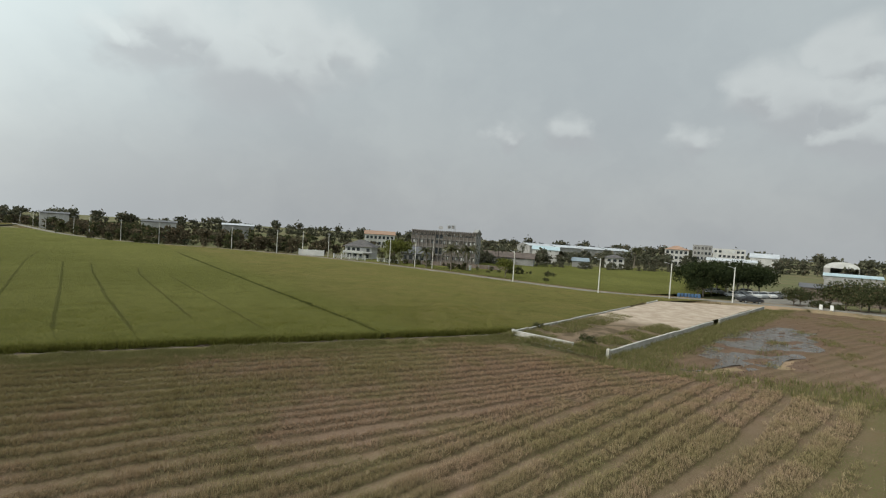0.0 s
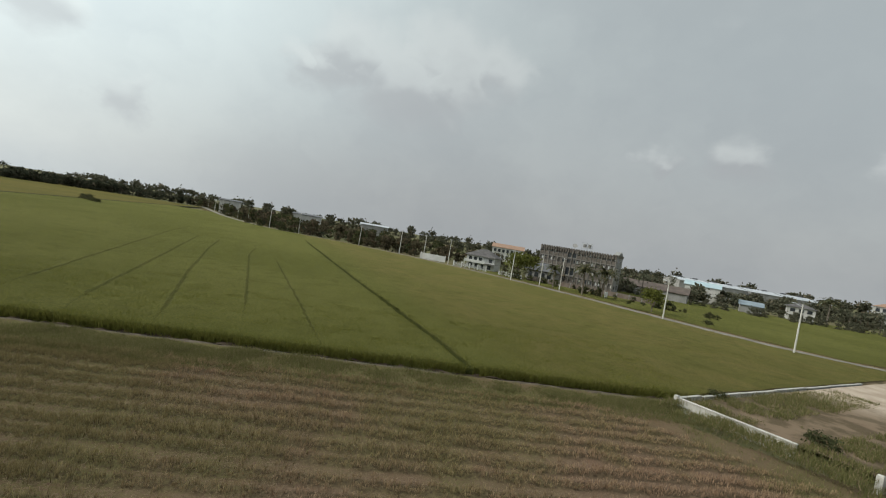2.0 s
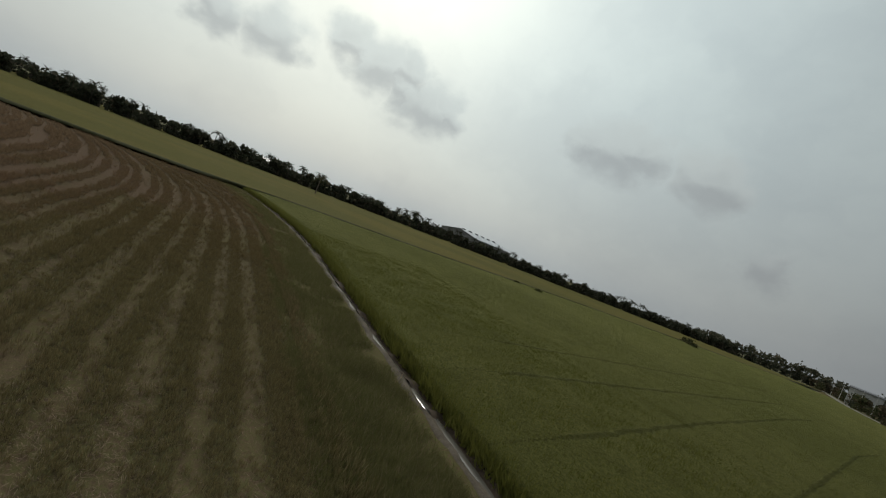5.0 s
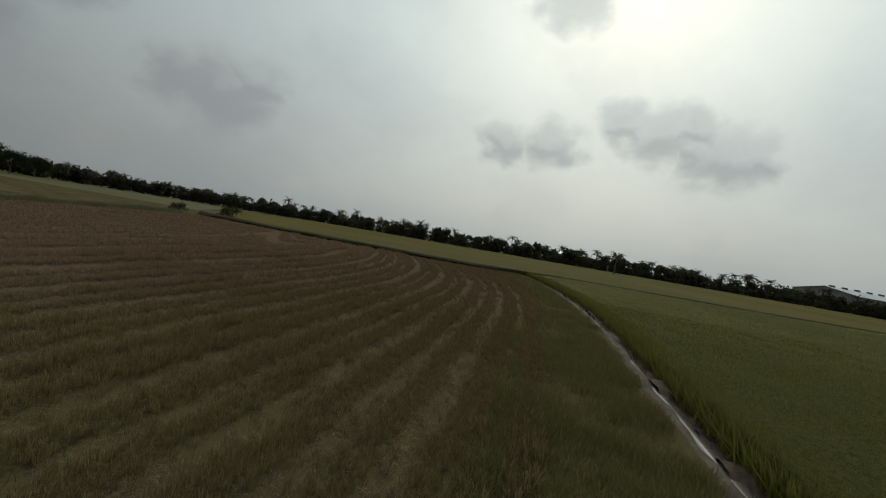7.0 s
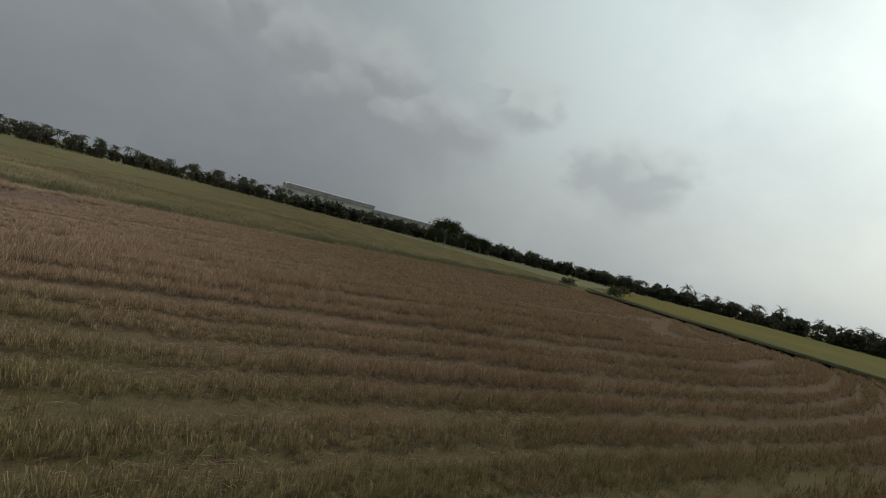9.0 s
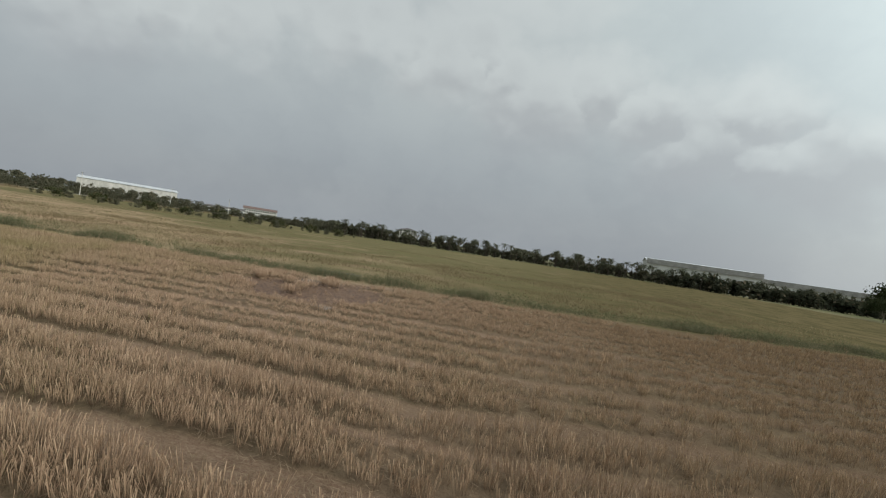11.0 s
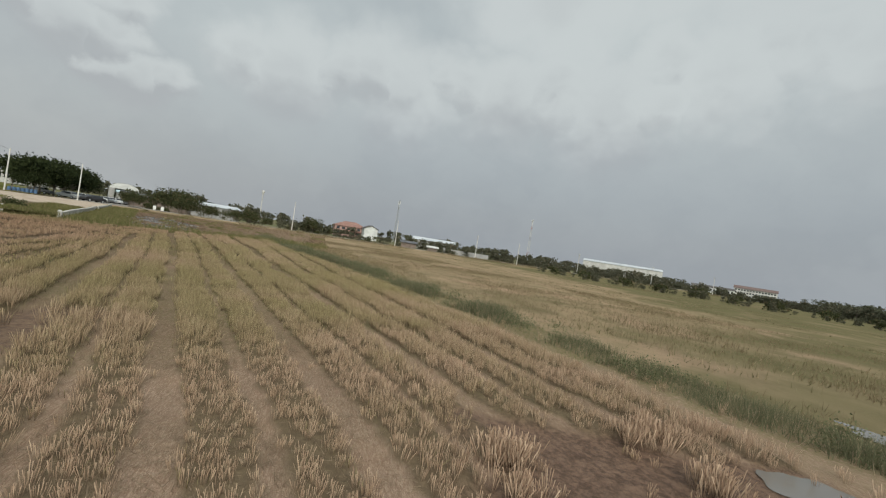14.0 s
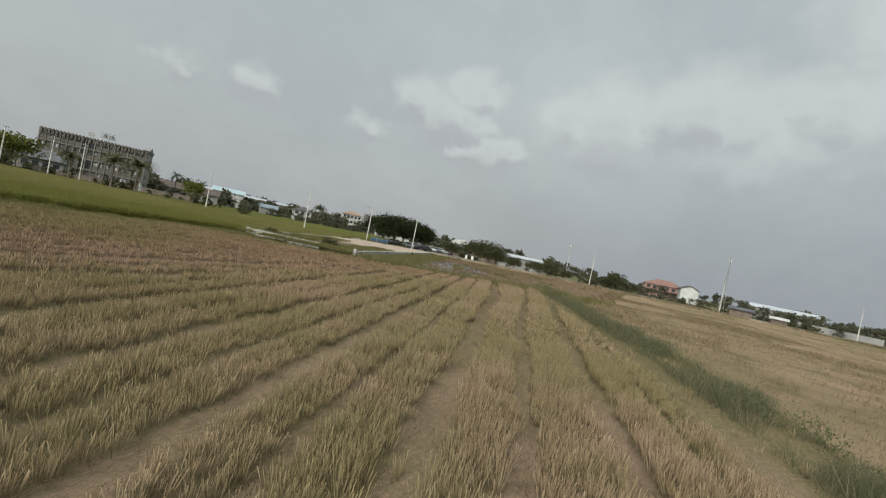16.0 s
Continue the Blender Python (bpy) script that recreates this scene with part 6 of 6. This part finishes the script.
block("pavilion", "low pavilion with a brown hipped roof before the flats", 30.0, 105.5, N, 9, 6, 3.2, GREYWALL, 1, 4, [DARKPANE], "pavilion", "hip", 2.4, ROOFDARK)
hall("house", "low house with a pale blue-green sheet roof", 116, 143, N, 13, 9, 6.2, 1.8, CREAM, ROOFBLUE, "house")
for i in range(4):
    hall("warehouse", "grey warehouse with a pale roof and vents", 178 + i * 21, 226 - i * 5, -0.25, 19, 26, 7.2, 1.7, GREYWALL, ROOFSTEEL, vents=2, group="row of warehouses")
hall("shelter", "low grey-blue canopy shelter among trees", 109, 110, N, 6.5, 6, 2.8, 1.4, GREYWALL, surface("dull_blue_sheet", (0.17, 0.21, 0.24), (0.25, 0.30, 0.33), 0.3, 0.6), "shelter")
block("house", "white house with open balconies among trees", 130, 111, -0.75, 8, 7, 5.0, CREAM, 2, 3, [DARKPANE], "house", "hip", 1.5, ROOFGREY)
block("building", "long block with an orange tile roof", 238, 162, -0.9, 14, 12, 11.0, CREAM, 3, 5, [DARKPANE], "building", "hip", 2.6, ROOFORANGE)
block("office_block", "grey four-storey office block", 287, 178, -0.95, 12.5, 14, 15.2, GREYWALL, 4, 5, [SHUTTER, DARKPANE], "office building")
block("office_block", "grey and white office block with a dark roof", 296, 164, -1.0, 20, 16, 13.4, CREAM, 4, 7, [DARKPANE, PALEPANE], "office building", None, 2, ROOFDARK)
hall("warehouse", "long low white warehouse among trees", 230, 121, -1.0, 24, 16, 6.0, 1.4, CREAM, ROOFSTEEL, rows=1, cols=8)
hall("hall", "white hall with a rounded roof", 281, 132, -1.05, 15, 24, 9.0, 2.8, CREAM, ROOFSTEEL, "hall")
arch = thing("hangar", "arched grey hangar with an open dark front", "hangar", 277, 90, 0, -1.18)
seg = 14
arcs = [((-7.5 * math.cos(math.pi * i / seg)), 6.2 + 3.6 * math.sin(math.pi * i / seg)) for i in range(seg + 1)]
v = np.array([(x, y, z) for y in (0, 22) for x, z in arcs])
part("roof", (v, grid_faces(2, seg + 1)), ROOFSTEEL, arch)
part("gable", (np.array([(x, 0.05, z) for x, z in arcs] + [(0, 0.05, 6.2)]), np.array([(i, i + 1, seg + 1, seg + 1) for i in range(seg)])), WHITE, arch)
part("wall", [box(-7.5, -7.2, 0, 22, -0.4, 6.2), box(7.2, 7.5, 0, 22, -0.4, 6.2), box(-7.2, 7.2, 21.7, 22, -0.4, 6.2), box(-7.2, -4.6, 0, 0.3, -0.4, 6.2)], GREYWALL, arch)
hall("shed", "low open shed with a pale sheet roof behind trees", 132, 8, -1.1, 18, 9, 3.6, 1.0, GREYWALL, ROOFSTEEL, "shed")
hall("shed", "long low canteen with a grey sheet roof", 104, 16, -1.1, 16, 7, 3.0, 0.8, BROWNWALL, ROOFDARK, "shed")
hall("warehouse", "low warehouse with a pale blue roof", 206, 56, -1.15, 18, 14, 3.6, 1.0, GREYWALL, ROOFBLUE)
hall("hall", "long school hall with an orange tile roof", 62, 250, -0.3, 20, 11, 8.2, 2.4, CREAM, ROOFORANGE, "school", 2, 7)
hall("warehouse", "long flat white-ended factory behind trees", -120, 289, 0.3, 13, 14, 8.6, 0.8, CREAM, ROOFDARK)
hall("warehouse", "grey factory behind trees", -63, 244, 0.1, 16, 14, 7.6, 0.8, CREAM, ROOFDARK)
hall("warehouse", "pale low factory far beyond the woods", -24, 284, 0, 19, 14, 8.2, 1.0, GREYWALL, ROOFSTEEL)
# west
hall("warehouse", "very long grey factory with roof vents behind palms", -318, 152, 2.08 - math.pi, 56, 30, 8.2, 3.0, GREYWALL, ROOFSTEEL, vents=6)
hall("shed", "low pale shed under palms", -306, 5, 1.5 - math.pi, 9, 8, 4.6, 1.6, CREAM, ROOFSTEEL, "shed")
# south
def fascia(ob, w_, h):
    part("fascia", [box(-w_ / 2 - 0.3, w_ / 2 + 0.3, -0.6, 0.05, h - 1.5, h + 0.9)], GREYWALL, ob, "grey sheet roof band")


fac = hall("factory", "very long white factory with a grey roof band", -104, -254, math.pi - 0.07, 48, 30, 9.8, 1.5, WHITE, ROOFSTEEL, "factory")
fascia(fac, 48, 9.8)
fac = hall("factory", "long low white factory wing", -153, -258, math.pi - 0.22, 56, 28, 8.0, 1.2, WHITE, ROOFSTEEL, "factory")
fascia(fac, 56, 8.0)
block("apartment_block", "white five-storey apartment block behind palms", 76, -332, math.pi + 0.37, 13, 12, 8.6, CREAM, 5, 6, [DARKPANE], "apartment building", "hip", 1.6, ROOFGREY)
# east
hall("factory", "very long white factory on the horizon", 289, -279, math.pi + 0.92, 64, 30, 10.5, 2.0, CREAM, ROOFSTEEL, "factory")
hall("dormitory", "long white dormitory with a dull red tile roof", 248, -379, math.pi + 0.69, 30, 12, 7.6, 2.2, CREAM, surface("maroon_tile_roof", (0.12, 0.085, 0.078), (0.19, 0.135, 0.12), 0.8, 0.75), "dormitory", 3, 14)
hall("shed", "long low white row of workshops", 264, -352, math.pi + 0.76, 32, 10, 4.2, 1.6, WHITE, ROOFGREY, "shed", 1, 12)
hall("shed", "long grey-roofed workshop behind shrubs", 207, -91, math.pi + 1.32, 24, 12, 4.4, 1.6, GREYWALL, ROOFSTEEL, "shed")
redhouse = block("house", "two-storey house with a red tile roof dulled for haze", 206, -44, math.pi + 1.63, 17, 11, 5.2, surface("faded_pink_wall", (0.30, 0.19, 0.165), (0.40, 0.27, 0.235), 0.6, 0.85), 2, 6, [DARKPANE], "house", "hip", 2.8, ROOFRED)
part("veranda_roof", [box(-9.2, 9.2, -2.4, 0.05, 2.75, 3.0)], ROOFRED, redhouse, "red veranda roof dulled for haze")
hall("house", "white gabled house beside the red-roofed house", 203, -57, math.pi + 1.63 + math.pi / 2, 11, 7, 5.6, 1.8, WHITE, ROOFGREY, "house", 2, 3)
wall_e = thing("compound_wall", "long grey concrete compound wall beside the road", "wall", 118.1, -75.7, 0, math.atan2(-12.7, -4.7))
part("wall", [box(0, 13.6, -0.1, 0.1, -0.2, 2.0)], GREYWALL, wall_e)
for i in range(6):
    part("pilaster", [box(i * 2.7 - 0.15, i * 2.7 + 0.15, -0.16, 0.16, -0.2, 2.1)], GREYWALL, wall_e)
hall("stall", "small roadside stall with a white canopy", 108, -66, math.pi + 1.4, 3.2, 2.5, 1.5, 0.5, BROWNWALL, CREAM, "stall")
hall("shed", "low dark roadside shed", 110, -58, math.pi + 1.4, 5, 3.5, 1.9, 0.6, BROWNWALL, ROOFDARK, "shed")


def mast(x, y, h, base, label, bands):
    """A lattice mast with three legs and zigzag braces."""
    ob = thing("radio_mast", label, "radio mast", x, y)
    n = 12
    leg = lambda k, z: np.array([math.cos(k * 2.094) * (base + (0.35 - base) * z / h), math.sin(k * 2.094) * (base + (0.35 - base) * z / h), z])
    for i in range(n):
        z0, z1 = h * i / n, h * (i + 1) / n
        bars = []
        for k in range(3):
            bars += [tube(leg(k, z0), leg(k, z1), 0.11, 0.10, 5), tube(leg(k, z0), leg(k + 1, z1), 0.055, 0.055, 4), tube(leg(k, z1), leg(k + 1, z1), 0.05, 0.05, 4)]
        part("section", bars, bands[i % len(bands)], ob)
    for k in range(3):
        part("antenna_panel", [turned(box(-0.2, 0.2, 0.5, 0.7, h - 3, h - 0.8), 0, 0, 0, k * 2.094)], WHITE, ob)


mast(251.8, -75, 28, 1.3, "tall grey lattice radio mast", [STEEL])
mast(332, -210.6, 40, 1.6, "tall red and white lattice radio mast", [CREAM, CREAM, REDPAINT, CREAM, CREAM, CREAM, GREYWALL])
tower = thing("water_tower", "thin white water tower on the skyline", "water tower", 235, 6)
part("stem", [tube((0, 0, -0.3), (0, 0, 15), 0.3, 0.25, 10)], CREAM, tower)
part("tank", [tube((0, 0, 15), (0, 0, 17), 0.3, 0.8, 12), tube((0, 0, 17), (0, 0, 18), 0.8, 0.6, 12)], CREAM, tower)


# ---- far woods and palm groves ----
DARKBARK = surface("dark_bark", (0.05, 0.042, 0.034), (0.10, 0.085, 0.07), 3.0, 0.9)

def grove(name, lines, mat, label, kind_, seed, hmin, hmax, gap, depth, per=5, size=1.55):
    """Trees or palms along lines, in one mesh of leaves and trunks."""
    g = np.random.default_rng(seed)
    parts_l, parts_t = [], []
    if kind_ == "palm":
        protos_ = [palm_shape(7.6, 200 + seed + i, 20, 3.2, 6) for i in range(5)]
    else:
        protos_ = []
        for i in range(6):
            cp = crown_points(24, 1.9 + 0.35 * i, 2.9 - 0.2 * i, 4.4, seed * 10 + i)
            cp = np.r_[cp, crown_points(12, 2.7, 1.1, 1.3, seed * 10 + i + 50)]
            protos_.append((tube((0, 0, -0.3), (0.1, 0, 3.5), 0.2, 0.12, 5), leaf_cards(cp, per, 0.75, size, seed * 10 + i)))
    for line in lines:
        pts_, _ = along(line, gap)
        for x, y in pts_:
            for _ in range(depth):
                h = (hmin + (hmax - hmin) * g.random() ** 1.4) * (1.0 if g.random() > 0.35 else 0.6)
                s, r = h / (8.0 if kind_ == "palm" else 7.2), g.uniform(0, 6.28)
                px2, py2 = x + g.normal(0, gap), y + g.normal(0, gap)
                t, l = protos_[g.integers(len(protos_))]
                parts_t.append(tris(*turned(t, px2, py2, 0, r, s)))
                parts_l.append(tris(*turned(l, px2, py2, 0, r, s)))
    stuff(name, *joined(parts_l), mat, label, "trees")
    stuff(name.replace("_leaves", "") + "_trunks", *joined(parts_t), DARKBARK, "grey trunks of " + label, "trees")


WEST = [(-235, -118), (-245, -60), (-252, 0), (-262, 60), (-264, 130), (-252, 220), (-228, 300), (-180, 362), (-150, 372)]
SOUTH = [(-235, -118), (-195, -170), (-160, -196), (-120, -205), (-85, -205), (-40, -212), (10, -208), (55, -195)]
NORTH_BACK = [(56, 116), (90, 128), (130, 138), (170, 146), (235, 152), (300, 120)]
NW = [(-8, 138), (-32, 158), (-58, 172), (-80, 208), (-104, 262), (-140, 345), (-165, 372)]
grove("wood_leaves", [NW, [(-30, 190), (-60, 230), (-90, 300)], [(30, 120), (10, 140), (-10, 160)], [(-10, 215), (-50, 260), (-70, 330)]], SCRUB, "dry brownish woodland beyond the lane", "tree", 1, 2.6, 6.2, 6.0, 3)
grove("green_wood_leaves", [NW, [(-20, 175), (-70, 245), (-110, 320)], [(20, 200), (-40, 290)]], OLIVE, "green trees in the brown woodland beyond the lane", "tree", 12, 2.6, 6.6, 9.0, 2)
grove("wood_edge_leaves", [NW[:5]], BELT, "low dark scrub at the woodland edge", "tree", 13, 1.6, 3.6, 5.0, 1)
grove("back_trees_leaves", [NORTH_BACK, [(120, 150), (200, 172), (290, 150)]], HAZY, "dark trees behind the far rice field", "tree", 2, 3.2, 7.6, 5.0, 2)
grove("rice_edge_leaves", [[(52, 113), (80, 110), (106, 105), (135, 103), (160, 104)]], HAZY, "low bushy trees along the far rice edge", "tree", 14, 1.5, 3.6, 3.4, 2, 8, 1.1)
grove("west_trees_leaves", [WEST, [(-262, -118), (-275, 0), (-285, 130), (-270, 250), (-230, 340)]], BELT, "dark belt of trees at the end of the rice fields", "tree", 3, 3.6, 7.2, 3.6, 2, 4, 1.9)
grove("west_palm_leaves", [WEST, WEST, WEST], FROND, "coconut palms over the western tree belt", "palm", 4, 5.2, 8.4, 5.0, 1)
grove("belt_foot_leaves", [[(-231, -116), (-241, -60), (-248, 0), (-258, 60), (-260, 130), (-248, 218), (-226, 296)]], BELT, "low dark scrub at the foot of the tree belt", "tree", 20, 2.0, 3.4, 3.0, 2, 4, 1.9)
grove("south_trees_leaves", [SOUTH[:5]], BELT, "dark undergrowth before the long factory", "tree", 5, 3.4, 6.0, 3.0, 5, 4, 1.9)
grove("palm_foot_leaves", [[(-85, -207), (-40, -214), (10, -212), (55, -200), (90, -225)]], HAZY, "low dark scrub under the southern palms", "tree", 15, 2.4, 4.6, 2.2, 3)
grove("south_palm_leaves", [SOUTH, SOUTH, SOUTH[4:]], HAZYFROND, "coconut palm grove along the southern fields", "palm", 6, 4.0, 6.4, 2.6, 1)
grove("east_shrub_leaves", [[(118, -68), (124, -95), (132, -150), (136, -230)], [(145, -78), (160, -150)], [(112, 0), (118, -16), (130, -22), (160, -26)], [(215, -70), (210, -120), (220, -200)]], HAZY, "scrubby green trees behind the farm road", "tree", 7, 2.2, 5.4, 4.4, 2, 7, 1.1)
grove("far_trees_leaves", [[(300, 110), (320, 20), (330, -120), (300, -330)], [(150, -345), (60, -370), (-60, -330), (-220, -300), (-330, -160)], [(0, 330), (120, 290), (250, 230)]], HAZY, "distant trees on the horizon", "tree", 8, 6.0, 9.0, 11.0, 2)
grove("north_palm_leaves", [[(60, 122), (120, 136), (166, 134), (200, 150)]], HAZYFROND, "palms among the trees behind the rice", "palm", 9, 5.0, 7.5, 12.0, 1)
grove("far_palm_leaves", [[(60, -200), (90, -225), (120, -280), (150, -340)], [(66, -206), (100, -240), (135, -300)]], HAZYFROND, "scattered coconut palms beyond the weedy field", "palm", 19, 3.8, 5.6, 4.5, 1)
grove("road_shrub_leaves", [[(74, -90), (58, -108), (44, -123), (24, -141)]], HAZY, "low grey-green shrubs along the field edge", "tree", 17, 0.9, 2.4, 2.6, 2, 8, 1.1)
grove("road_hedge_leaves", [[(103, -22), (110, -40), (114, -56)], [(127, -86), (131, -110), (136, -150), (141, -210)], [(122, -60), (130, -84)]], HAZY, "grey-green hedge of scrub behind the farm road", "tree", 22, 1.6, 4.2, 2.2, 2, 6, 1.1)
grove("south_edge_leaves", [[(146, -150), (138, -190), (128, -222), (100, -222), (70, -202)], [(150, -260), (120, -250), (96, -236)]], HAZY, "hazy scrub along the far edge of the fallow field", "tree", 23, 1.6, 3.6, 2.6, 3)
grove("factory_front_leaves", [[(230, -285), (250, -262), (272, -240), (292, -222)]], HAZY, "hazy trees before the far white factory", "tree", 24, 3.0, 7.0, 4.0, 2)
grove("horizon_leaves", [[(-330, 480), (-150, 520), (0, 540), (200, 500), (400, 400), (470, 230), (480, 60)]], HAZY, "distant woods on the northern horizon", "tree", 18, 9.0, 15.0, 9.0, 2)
grove("flats_hedge_leaves", [[(20, 99), (30, 87), (38, 77), (46, 69), (58, 65)]], OLIVE, "low green hedge before the flats", "tree", 16, 1.2, 2.8, 2.6, 2)
for x, y, s in ((-384, -1, 1.35), (-270, 93, 1.5), (-262, 139, 1.1), (-203, 23, 1.2), (166, 132, 1.55), (-300, 20, 1.3)):
    again(coco, x, y, 0, x % 360, s)
# lone trees at the south-west corner of the fields
for x, y, s in ((-126, -158, 1.05), (-141, -166, 0.75), (-152, -172, 0.7), (-118, -150, 0.55)):
    again(rain, x, y, 0, x % 360, s)
# grey boundary wall before the flats
front = thing("compound_wall", "grey streaked boundary wall before the flats", "wall", 24, 99, 0, math.atan2(-20, 28))
for i in range(11):
    part("panel", [box(i * 3.1 + 0.1, i * 3.1 + 3.0, -0.06, 0.06, -0.2, 1.5)], BROWNWALL, front)
    part("post", [box(i * 3.1 - 0.1, i * 3.1 + 0.1, -0.1, 0.1, -0.2, 1.6)], GREYWALL, front)
